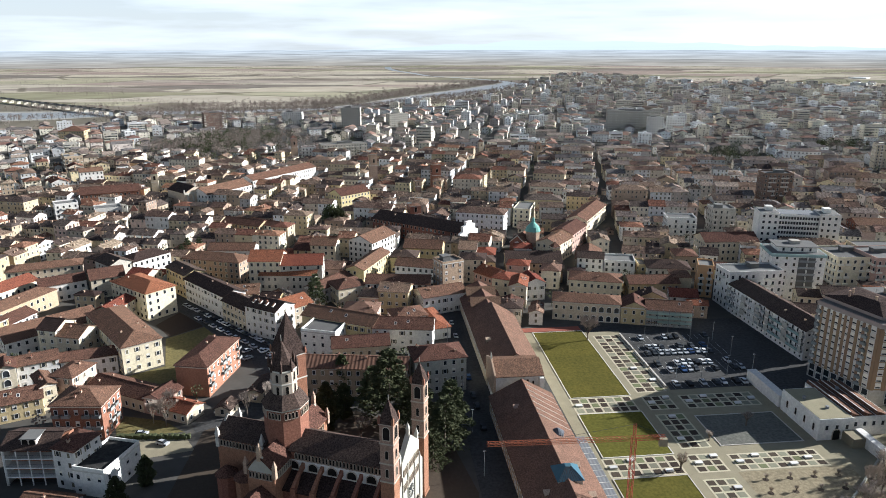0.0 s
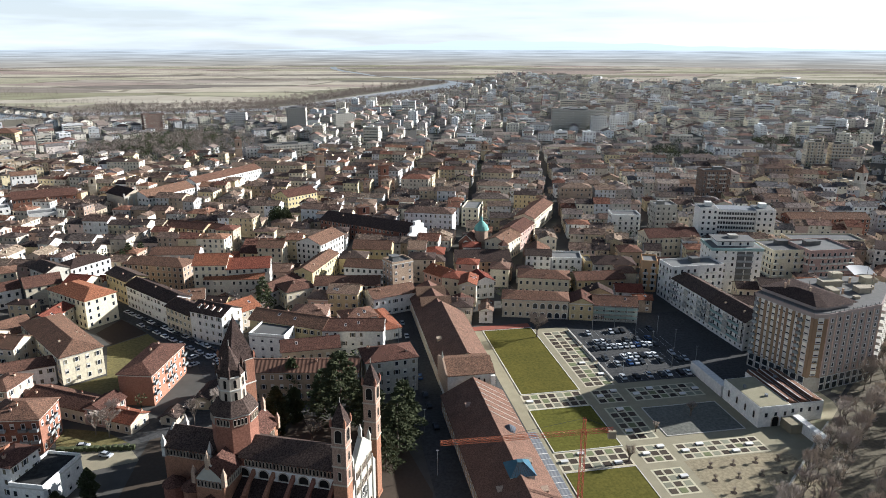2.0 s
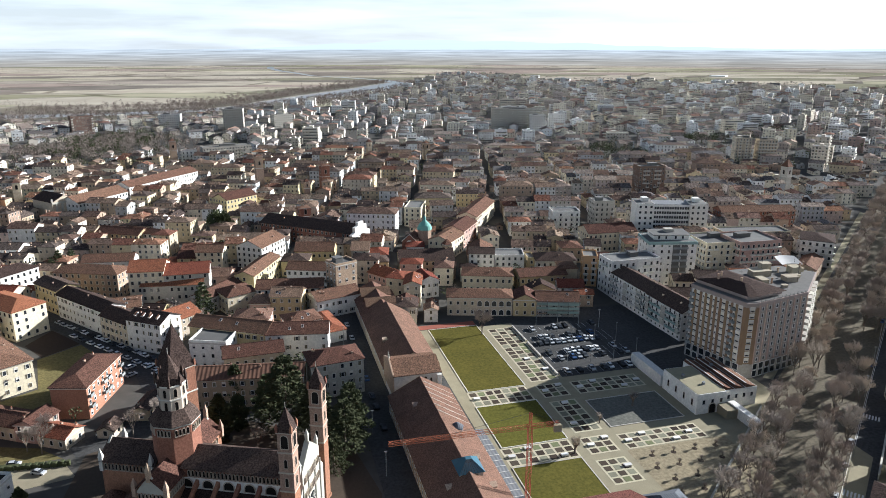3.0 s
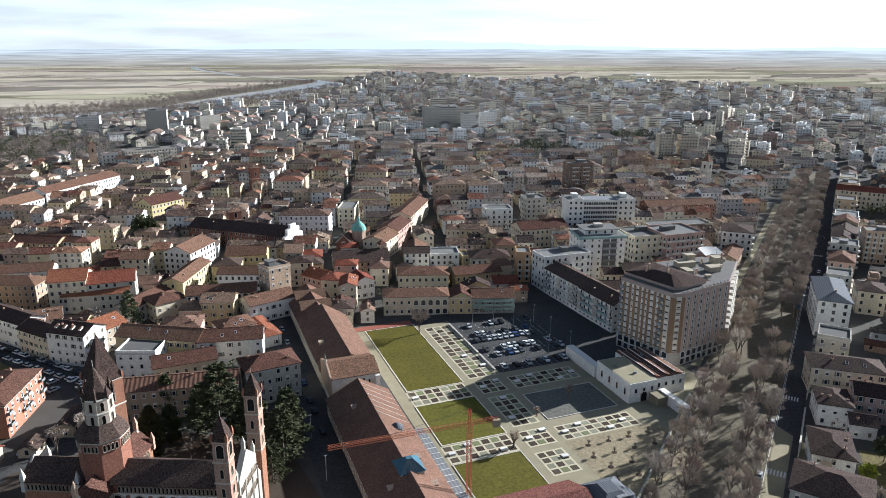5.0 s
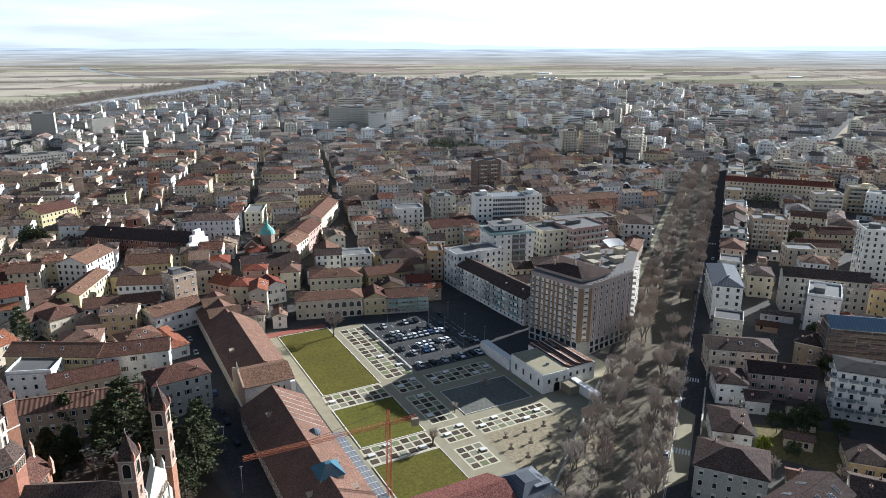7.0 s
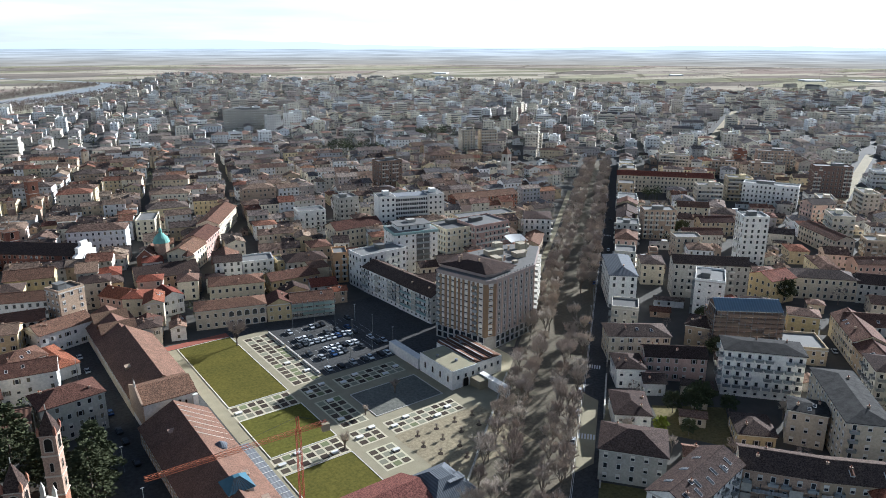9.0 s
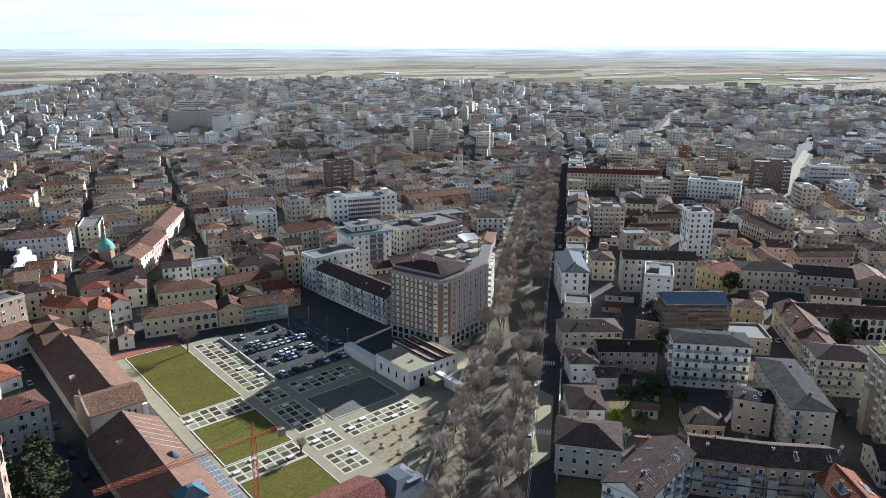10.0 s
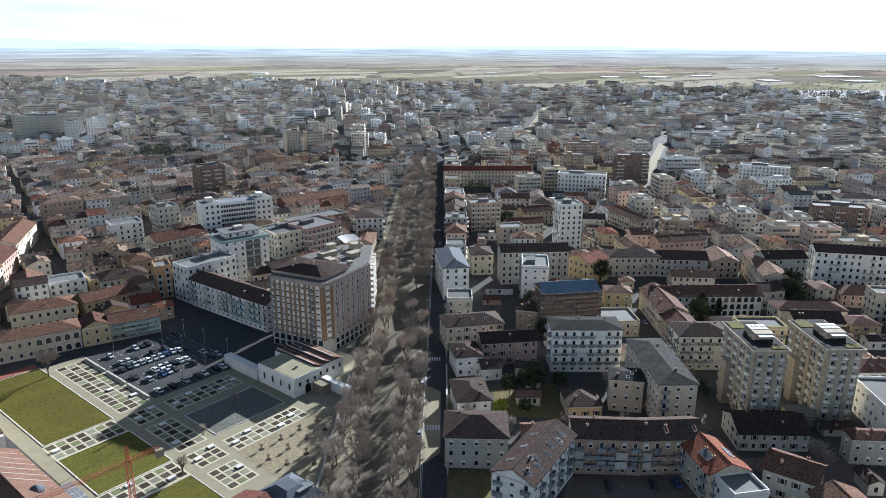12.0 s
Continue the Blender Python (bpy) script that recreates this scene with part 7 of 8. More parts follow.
def cypress_place(rng):
    z = rng.random()
    a = rng.uniform(0, 2 * math.pi)
    r = 0.17 * math.sin(math.pi * min(1, 0.15 + z * 0.85)) ** 0.7 * (0.6 + 0.4 * rng.random()) * (0.8 + 0.3 * math.sin(3 * a + z * 14))
    return Vector((math.cos(a) * r, math.sin(a) * r, 0.04 + z * 0.94)), Vector((math.cos(a) * 0.5, math.sin(a) * 0.5, 0.9))


def round_place(rng):
    a, c = rng.uniform(0, 2 * math.pi), rng.uniform(-0.6, 1)
    s = math.sqrt(1 - c * c)
    r = 0.4 * (0.7 + 0.3 * rng.random()) * (0.85 + 0.25 * math.sin(4 * a + 5 * c))
    d = Vector((math.cos(a) * s, math.sin(a) * s, c))
    return Vector((d.x * r, d.y * r, 0.58 + d.z * r)), d


def evergreen_kind(seed, count, size, place, mat, trunk_r):
    t = Shape().beam((0, 0, -0.02), (0, 0, 0.9), trunk_r, 6, 0.15)
    return t.mesh("trunk", "bark"), leaf_cloud(seed, count, size, place).mesh("crown", mat)


CEDAR = [evergreen_kind(s, 5200, 0.034, cedar_place, "needle", 0.016) for s in (21, 22)]
CYPRESS = [evergreen_kind(s, 2600, 0.04, cypress_place, "needle", 0.012) for s in (23, 24)]
ROUND = [evergreen_kind(s, 2400, 0.05, round_place, "needle", 0.02) for s in (25, 26)]
SHRUB = [evergreen_kind(s, 900, 0.09, round_place, "bush", 0.02) for s in (27,)]


def tree(kind, x, y, scale, label, group, name="tree", wide=1.0):
    rng = random.Random(int(x * 13 + y * 7))
    tr, cr = rng.choice(kind)
    root = thing(name, label, "tree", pose(x, y, 0, 0, 0, rng.uniform(0, 360)) @ Matrix.Diagonal((scale * wide, scale * wide, scale, 1)), group)
    part("trunk", tr, (), root)
    part("crown", cr, (), root)
    return root


row_rng = random.Random(5)
for s, first, last, gap in ((-8.4, 122, 745, (288, 338)), (-13.4, 126, 745, (292, 336)), (-24.4, 118, 745, (262, 272)), (-30.4, 150, 745, (258, 274))):
    y = first
    while y < last:
        if row_rng.random() > 0.1 and not gap[0] < y < gap[1]:
            p = AVENUE @ Vector((s + row_rng.uniform(-0.8, 0.8), y + row_rng.uniform(-1.2, 1.2), 0))
            tree(BARE, p.x, p.y, row_rng.uniform(0.78, 1.06), "leafless grey avenue tree with fine twigs", "avenue trees", "avenue_tree", row_rng.uniform(0.74, 0.95))
        y += row_rng.uniform(7.2, 8.6)
tree(BARE, 61.1, 273.3, 1.05, "leafless tree at the end of the lawn", "square trees")
for x, y, sc in ((69.8, 179.0, 1.2), (99.5, 204.0, 1.2), (84, 195, 0.8)):
    tree(YOUNG, x, y, sc, "small leafless tree in the square", "square trees", "young_tree")
for i in range(4):
    for j in range(4):
        p = PARK @ Vector((108.5 + i * 7.4 + (j % 2) * 2, 145 + j * 6.2, 0))
        tree(YOUNG, p.x, p.y, 0.42, "young leafless tree on the gravel terrace", "square trees", "young_tree")
        solid("tree_pit", Shape().prism(ngon(10, 0.9), 0.05, 0.09), "soil", "round tree pit of dark soil", "tree pit", pose(p.x, p.y, 0), "tree pits")
for x, y, h, wide in ((-17.8, 207.4, 27, 1.0), (-8, 203, 20, 1.05), (0.5, 190, 19, 1.1), (2.5, 199, 20, 1.0), (-3, 180, 14, 1.0), (-24, 213, 18, 1.0)):
    tree(CEDAR, x, y, h, "large dark green cedar in the church garden", "cedars", "cedar", wide)
for x, y, h in ((-37.7, 202, 17), (-36, 227, 15), (-33, 209, 13), (-84, 171.6, 10), (-87, 160, 11), (295, 131, 12), (301, 126, 9)):
    tree(CYPRESS, x, y, h, "slender dark conifer in a garden", "conifers", "conifer", 1.5)
for x, y, h in ((-75.2, 462, 17), (-71, 458, 15), (184, 140, 11), (341.9, 108, 13), (288.8, 129, 11), (303, 191, 13), (-100, 408, 10), (-109, 412, 10), (-66, 413, 9), (355, 300, 12), (-118, 372, 9), (245, 190, 10), (262, 178, 10), (181, 140, 10), (175, 144, 8), (191, 134, 7), (168, 131, 6), (223, 166, 9), (349, 112, 15), (218, 61, 6), (222, 95, 7)):
    tree(ROUND, x, y, h, "dark evergreen tree among the houses", "garden evergreens", "evergreen", 1.1)
for x, y, h in ((-60.6, 312, 18), (-148.6, 390, 14), (-143.9, 396, 13), (-150, 384, 12)):
    tree(CEDAR, x, y, h, "dark conifer between old town houses", "conifers", "conifer", 0.85)
for x, y, h in ((161.5, 136.7, 6.0), (118, 93, 5.0)):
    tree(SHRUB, x, y, h, "bright yellow green shrub in a garden", "shrubs", "shrub")
for x, y, sc in ((-96, 206, 0.7), (-91, 204, 0.75), (-62, 300, 0.9), (-70, 305, 0.9), (-66, 309, 0.8), (-55, 205, 0.8), (-26, 196, 0.7), (-60, 218, 0.7), (-66, 210, 0.7), (150, 140, 0.6), (201, 48, 0.8), (205, 52, 0.7), (156, 127, 0.5), (203, 122, 0.6), (196, 161, 0.6), (170, 116, 0.5), (144, 124, 0.5), (-93, 213, 0.7), (-118, 246, 0.6)):
    tree(BARE, x, y, sc, "leafless garden tree with fine twigs", "garden trees", "garden_tree")
hedge = Shape()
for i in range(26):
    hedge.box(-104 + i * 0.9, -103.1 + i * 0.9, 196 + 0.25 * math.sin(i * 2.3), 197.4 + 0.2 * math.sin(i * 1.7), 0, 1.3 + 0.2 * math.sin(i * 3.1))
solid("hedge", hedge, "needle", "clipped dark green garden hedge", "hedge")

# woods by the river, park trees and yard trees: far too many to count
wood_rng = random.Random(9)
woods, darkwoods = Shape(), Shape()


def far_tree(shape, x, y, h, rng, n=14, leaf=1.0):
    shape.beam((x, y, 0), (x, y, h * 0.5), 0.18, 3)
    for _ in range(n):
        a, c = rng.uniform(0, 6.283), rng.uniform(-0.5, 1)
        q = math.sqrt(1 - c * c) * h * 0.33 * rng.uniform(0.4, 1)
        px, py, pz = x + math.cos(a) * q, y + math.sin(a) * q, h * (0.6 + 0.36 * c * rng.uniform(0.5, 1))
        u = Vector((rng.uniform(-1, 1), rng.uniform(-1, 1), rng.uniform(-1, 1))).normalized() * h * 0.12 * leaf
        v = Vector((rng.uniform(-1, 1), rng.uniform(-1, 1), rng.uniform(-0.3, 1))).normalized() * h * 0.14 * leaf
        p = Vector((px, py, pz))
        shape.add([tuple(p - u), tuple(p - v), tuple(p + u), tuple(p + v)], [(0, 1, 2, 3)])


for (y0, x0, w0), (y1, x1, w1) in zip(RIVER[:len(RIVER) - 1], RIVER[1:]):
    t = Vector((x1 - x0, y1 - y0)).normalized()
    for k in range(330):
        f = wood_rng.random()
        off = wood_rng.choice((-1, 1)) * (w0 * 1.7 + abs(wood_rng.gauss(0, 1)) * 62)
        x, y = x0 + (x1 - x0) * f - t.y * off, y0 + (y1 - y0) * f + t.x * off
        if x > -560 or wood_rng.random() < 0.2:
            far_tree(woods, x, y, wood_rng.uniform(7, 14), wood_rng, 24, 0.52)
for k in range(420):
    x, y = wood_rng.gauss(-250, 45), wood_rng.gauss(880, 75)
    far_tree(woods if wood_rng.random() < 0.7 else darkwoods, x, y, wood_rng.uniform(9, 15), wood_rng, 60, 0.34)
    occupy(x, y, 6, 6, 0)
for k in range(620):
    a, r = radians(wood_rng.uniform(-40, 88)), wood_rng.uniform(1500, 4300)
    x, y = math.sin(a) * r, math.cos(a) * r
    if not (-700 < x < 1650 and y < 2300):
        lean = wood_rng.uniform(-0.5, 0.3)
        for j in range(wood_rng.choice((2, 3, 8, 14, 24))):
            far_tree(woods, x + j * 9 + wood_rng.uniform(-3, 3), y + wood_rng.uniform(-6, 6) + j * 9 * lean, wood_rng.uniform(4, 10), wood_rng, 12, 0.55)

WOODS = ((-305, 830, 28, 22, 150, 0.15), (-271, 922, 30, 30, 170, 0.45), (-281, 858, 40, 20, 120, 0.3), (1770, 837, 130, 60, 260, 0.75), (1904, 609, 150, 60, 260, 0.75), (318, 760, 16, 26, 60, 0.85), (462, 835, 28, 16, 80, 0.75), (425, 395, 5, 5, 9, 1.0), (632, 916, 12, 12, 18, 0.9), (1373, 785, 60, 25, 80, 0.5))
PALE_SHEDS = ((2434, 1549, 70, 30), (2574, 1432, 90, 40), (2817, 1365, 70, 30), (4049, 1669, 280, 30), (3207, 973, 160, 40), (4843, 2273, 200, 30), (6603, 1850, 400, 40), (2642, 1023, 60, 30), (2855, 789, 90, 40), (1590, 2741, 60, 30), (2366, 2110, 50, 25))
for cx, cy, sx, sy, count, dark in WOODS:
    for k in range(count):
        x, y = cx + wood_rng.gauss(0, 1) * sx, cy + wood_rng.gauss(0, 1) * sy
        far_tree(darkwoods if wood_rng.random() < dark else woods, x, y, wood_rng.uniform(8, 15), wood_rng, *((60, 0.36) if cy < 1000 and cx < 600 else (26, 0.5)))
        occupy(x, y, 6, 6, 0)

# pale roofs of sheds and glasshouses far out on the plain
for x, y, w, d in PALE_SHEDS:
    solid("far_shed", Shape().box(-w / 2, w / 2, -d * 1.2, d * 1.2, -0.3, 4.0),
          "frame", "long low pale glasshouse far out on the plain", "shed", pose(x, y, 0, 0, 0, -40), "far sheds")

# ---- bridge ----
bridge = thing("bridge", "long low concrete bridge over the river", "bridge", pose(-800, 1444, 0, 0, 0, math.degrees(math.atan2(-338, 410))))
part("deck", Shape().box(-300, 300, -5, 5, 7.0, 8.4), "greywall", bridge)
for i in range(15):
    x = -280 + i * 40
    part("pier", Shape().box(x - 1.2, x + 1.2, -4.5, 4.5, -0.5, 7.0), "greywall", bridge)
for sy in (-4.9, 4.9):
    part("parapet", Shape().box(-300, 300, sy - 0.15, sy + 0.15, 8.4, 9.5), "iron", bridge)

# ---- cars ----
def car_shapes():
    body, cabin = Shape(), Shape()
    prof = [(-2.1, 0.35), (2.1, 0.35), (2.15, 0.75), (1.95, 0.88), (0.95, 0.98), (-1.9, 1.0), (-2.12, 0.8)]
    n = len(prof)
    for shape, line, half, slope in ((body, prof, 0.86, 1.0), (cabin, [(1.15, 0.96), (0.45, 1.42), (-1.15, 1.46), (-1.85, 0.98)], 0.8, 0.86)):
        m = len(line)
        top = max(z for _, z in line)
        ys = [half * (1 - (1 - slope) * (z - line[0][1]) / (top - line[0][1]) if slope < 1 else 1) for _, z in line]
        pts = [(x, -w, z) for (x, z), w in zip(line, ys)] + [(x, w, z) for (x, z), w in zip(line, ys)]
        shape.add(pts, [tuple(range(m)), tuple(reversed(range(m, 2 * m)))] + [(i, m + i, m + (i + 1) % m, (i + 1) % m) for i in range(m)])
    return body, cabin


def car_paint(name, c):
    return material(name, c, tuple(k * 0.9 for k in c), rough=0.3, vary=0.08)


cb, cc = car_shapes()
PAINTS = {"white": (0.75, 0.75, 0.74), "silver": (0.42, 0.43, 0.44), "dark grey": (0.06, 0.065, 0.07), "blue": (0.05, 0.09, 0.2), "red": (0.32, 0.04, 0.03), "black": (0.02, 0.02, 0.022)}
BODY = {k: cb.mesh("body", car_paint(k.replace(" ", "_") + "_car_paint", v)) for k, v in PAINTS.items()}
CABIN = cc.mesh("cabin", "glass")
ROOF = {k: Shape().box(-1.05, 0.4, -0.62, 0.62, 1.44, 1.49).mesh("roof_panel", BODY[k].materials[0]) for k in PAINTS}
WHEEL = Shape().prism(ngon(10, 0.31), -0.1, 0.1).mesh("wheel", "rubber")
car_rng = random.Random(8)


def car(x, y, rot, where):
    colour = car_rng.choice(("white", "white", "silver", "silver", "dark grey", "dark grey", "black", "blue", "silver"))
    root = thing("car", f"{colour} hatchback car parked {where}", "car", pose(x, y, 0.07, 0, 0, rot), "parked cars")
    part("body", BODY[colour], (), root)
    part("cabin", CABIN, (), root)
    part("roof_panel", ROOF[colour], (), root)
    for sx in (-1.3, 1.3):
        for sy in (-0.8, 0.8):
            part("wheel", WHEEL, (), root, at=pose(sx, sy, 0.3, 90, 0, 0))


for v, turn, keep in ((222.5, 96, 0.6), (234, 96, 0.7), (239.5, 96, 0.75), (249.5, 96, 0.75), (255, 96, 0.8), (264.5, 96, 0.65)):
    for i in range(13):
        u = 109.5 + i * 2.6
        if car_rng.random() < keep * (1.0 if i < 9 else 0.45):
            p = PARK @ Vector((u, v + car_rng.uniform(-0.3, 0.3), 0))
            car(p.x, p.y, turn + car_rng.choice((0, 180)), "in the car park")
bay = Shape()
for v in (219.8, 231.2, 236.8, 246.8, 252.3, 261.8):
    for i in range(14):
        u = 108.2 + i * 2.6
        bay.box(u - 0.05, u + 0.05, v, v + 5.0, 0.062, 0.068)
solid("bay_marking", bay, "paint", "white painted parking bay lines", "road marking", PARK, kind="structure")
for i in range(16):
    f = i / 15
    car(-124 + f * 58 + car_rng.uniform(-0.4, 0.4), 314 - f * 52, -42 + car_rng.choice((0, 180)), "along the curving street")
for i in range(12):
    f = i / 11
    car(-112 + f * 52, 297 - f * 48, -43 + car_rng.choice((0, 180)), "along the curving street")
for x, y, r in ((-80, 262, 48), (-78, 255, 48), (-83, 240, 50), (-73, 262, 48), (-69, 256, 50), (-97, 198.5, 5), (-88, 193, -20), (-66, 225, 55), (-71, 219, 55), (-76, 213, 55), (-61, 231, 55)):
    car(x, y, r, "beside the brick apartment house")
for s, y in ((-7.4, 198), (-7.4, 216), (-7.3, 232), (-7.4, 300), (-1.4, 420), (-7.4, 355), (-2.0, 500)):
    p = AVENUE @ Vector((s, y, 0))
    car(p.x, p.y, 45.6, "along the avenue")
for u, v in ((34.2, 200), (34.2, 214), (34.1, 222), (34.3, 236), (34.2, 260), (34.3, 275), (34.2, 290)):
    p = PARK @ Vector((u, v, 0))
    car(p.x, p.y, 96, "in the narrow street")
for x, y, r in ((153.5, 89, 50), (163, 80.5, 50), (168, 76, 50), (290, 165, 45), (296, 172, 45), (302, 178, 45), (270, 145, 45)):
    car(x, y, r, "in a yard behind the houses")


# ---- lamps, crane, planting beds ----
LAMP_POST = Shape().beam((0, 0, 0), (0, 0, 8.2), 0.11, 6, 0.7).mesh("pole", "railing")
LAMP_HEAD = Shape().box(-0.45, 0.45, -0.12, 0.12, 8.15, 8.28).mesh("lamp_head", "greymetal")


def lamp(m, label="tall grey lamp post in the car park", group="car park lamps"):
    root = thing("street_lamp", label, "street lamp", m, group)
    part("pole", LAMP_POST, (), root)
    part("lamp_head", LAMP_HEAD, (), root)


for u in (112, 122, 132, 142):
    for v in (228, 244.5, 260):
        lamp(PARK @ pose(u, v, 0))
for i in range(10):
    lamp(AVENUE @ pose(-6.6, 150 + i * 30, 0), "grey lamp post on the avenue", "avenue lamps")
for i in range(6):
    lamp(PARK @ pose(30.2, 150 + i * 24, 0), "grey lamp post in the narrow street", "street lamps")


def lattice(a, b, w, r=0.07, bays=14):
    """A square lattice beam from a to b."""
    s = Shape()
    a, b = Vector(a), Vector(b)
    d = (b - a).normalized()
    e = d.cross(Vector((0, 0, 1)) if abs(d.z) < 0.9 else Vector((1, 0, 0))).normalized() * w / 2
    g = d.cross(e).normalized() * w / 2
    cs = (e + g, e - g, -e - g, -e + g)
    for c in cs:
        s.beam(a + c, b + c, r)
    for i in range(bays):
        p, q = a + (b - a) * (i / bays), a + (b - a) * ((i + 1) / bays)
        for k in range(4):
            s.beam(p + cs[k], q + cs[(k + 1) % 4], r * 0.6, 3)
    return s


crane = thing("tower_crane", "slim red tower crane over the hospital roofs", "crane", pose(48.1, 155.5, 0))
part("mast", lattice((0, 0, 0.6), (0, 0, 25.5), 1.1, 0.09, 20), "redlead", crane)
part("jib", lattice((0, 0, 25), (-37.2, -2.7, 25), 0.9, 0.07, 26), "redlead", crane)
part("counter_jib", lattice((0, 0, 25), (8.0, 0.6, 25), 0.9, 0.07, 6), "redlead", crane)
part("counterweight", Shape().box(6.6, 8.6, 0.0, 1.1, 22.6, 24.6), "concrete", crane)
part("tower_peak", lattice((0, 0, 25.5), (0, 0, 29.0), 0.6, 0.07, 3), "redlead", crane)
part("tie", Shape().beam((0, 0, 29), (-22, -1.6, 25.5), 0.05, 3), "iron", crane)
part("tie", Shape().beam((0, 0, 29), (7.4, 0.5, 25.5), 0.05, 3), "iron", crane)
part("base", Shape().box(-2, 2, -2, 2, 0, 0.6), "concrete", crane)

BED = {"soil": Shape().box(-1.55, 1.55, -1.35, 1.35, 0, 0.05).mesh("bed", "soil"), "gravel": Shape().box(-1.55, 1.55, -1.35, 1.35, 0, 0.04).mesh("bed", "bedgravel"),
       "grass": Shape().box(-1.55, 1.55, -1.35, 1.35, 0, 0.06).mesh("bed", "bedgreen")}
BENCH = Shape().box(-1.1, 1.1, -0.6, 0.6, 0, 0.45).box(-1.15, 1.15, -0.65, 0.65, 0.45, 0.52).mesh("bench_block", "frame")
bed_rng = random.Random(2)
square = thing("bed_grid", "grid of square planting beds set in pale paving", "planting beds", PARK, kind="structure")
for u0, u1, v0, v1, nu, nv in ((67.6, 89.3, 205.8, 215.8, 7, 3), (93.5, 103, 205.8, 215, 3, 3), (93.3, 104, 218.5, 269.5, 3, 15), (107, 133.2, 205.6, 214.6, 8, 3), (93.6, 102.9, 181.7, 202.2, 3, 6),
                               (66.9, 89.2, 169, 178.4, 7, 3), (93.2, 102.4, 169, 178, 3, 3), (105.9, 133.7, 168.8, 177, 9, 3), (92.7, 101.8, 153.2, 165.2, 3, 4)):
    sheet("bed_border", rect(u0 - 0.3, u1 + 0.3, v0 - 0.3, v1 + 0.3), 0.03, "paleslab", "pale concrete borders round the planting beds", "pavement", PARK)
    du, dv = (u1 - u0) / nu, (v1 - v0) / nv
    for i in range(nu):
        for j in range(nv):
            u, v = u0 + (i + 0.5) * du, v0 + (j + 0.5) * dv
            kind = "soil" if (i + j) % 2 == 0 and bed_rng.random() < 0.85 else bed_rng.choice(("gravel", "grass", "gravel", "soil"))
            part("bed", BED[kind], (), square, at=Matrix.Translation((u, v, 0.034)) @ Matrix.Diagonal(((du - 0.75) / 3.1, (dv - 0.75) / 2.7, 1, 1)))
            if (i * 2 + j * 3) % 7 == 3 and bed_rng.random() < 0.75:
                tagged(part("bench_block", BENCH, ()), "white concrete bench block on the planting beds", "bench", "bench blocks").matrix_basis = PARK @ Matrix.Translation((u + 0.3, v, 0.08))


# ---- the rest of the town, block by block ----
def inside(x, y, ring):
    hit = False
    n = len(ring)
    for i in range(n):
        (x0, y0), (x1, y1) = ring[i], ring[(i + 1) % n]
        if (y0 > y) != (y1 > y) and x < (x1 - x0) * (y - y0) / (y1 - y0) + x0:
            hit = not hit
    return hit


def bearing(x, y):
    return math.degrees(math.atan2(x, y))


WORDS = {"white": "white", "cream": "cream", "yellow": "yellow", "ochre": "ochre", "pink": "pink", "greywall": "grey", "brick": "red brick", "brickpale": "pale brick",
         "browntile": "brown tile", "darktile": "weathered dark tile", "redtile": "red tile", "tantile": "sun-bleached tan tile", "gravel": "flat gravel", "greymetal": "grey sheet metal"}
fill_rng = random.Random(11)
filled = 0
WALLS = ("cream", "white", "ochre", "pink", "yellow", "greywall", "brickpale", "brick")
TILES = ("browntile", "darktile", "redtile", "tantile", "gravel")


class Quarter:
    """Houses too many to pick apart, joined by what they are made of."""

    def __init__(self):
        self.wall, self.roof, self.window, self.chimney = Shape(), Shape(), Shape(), Shape()


OLD, OUTER = Quarter(), Quarter()


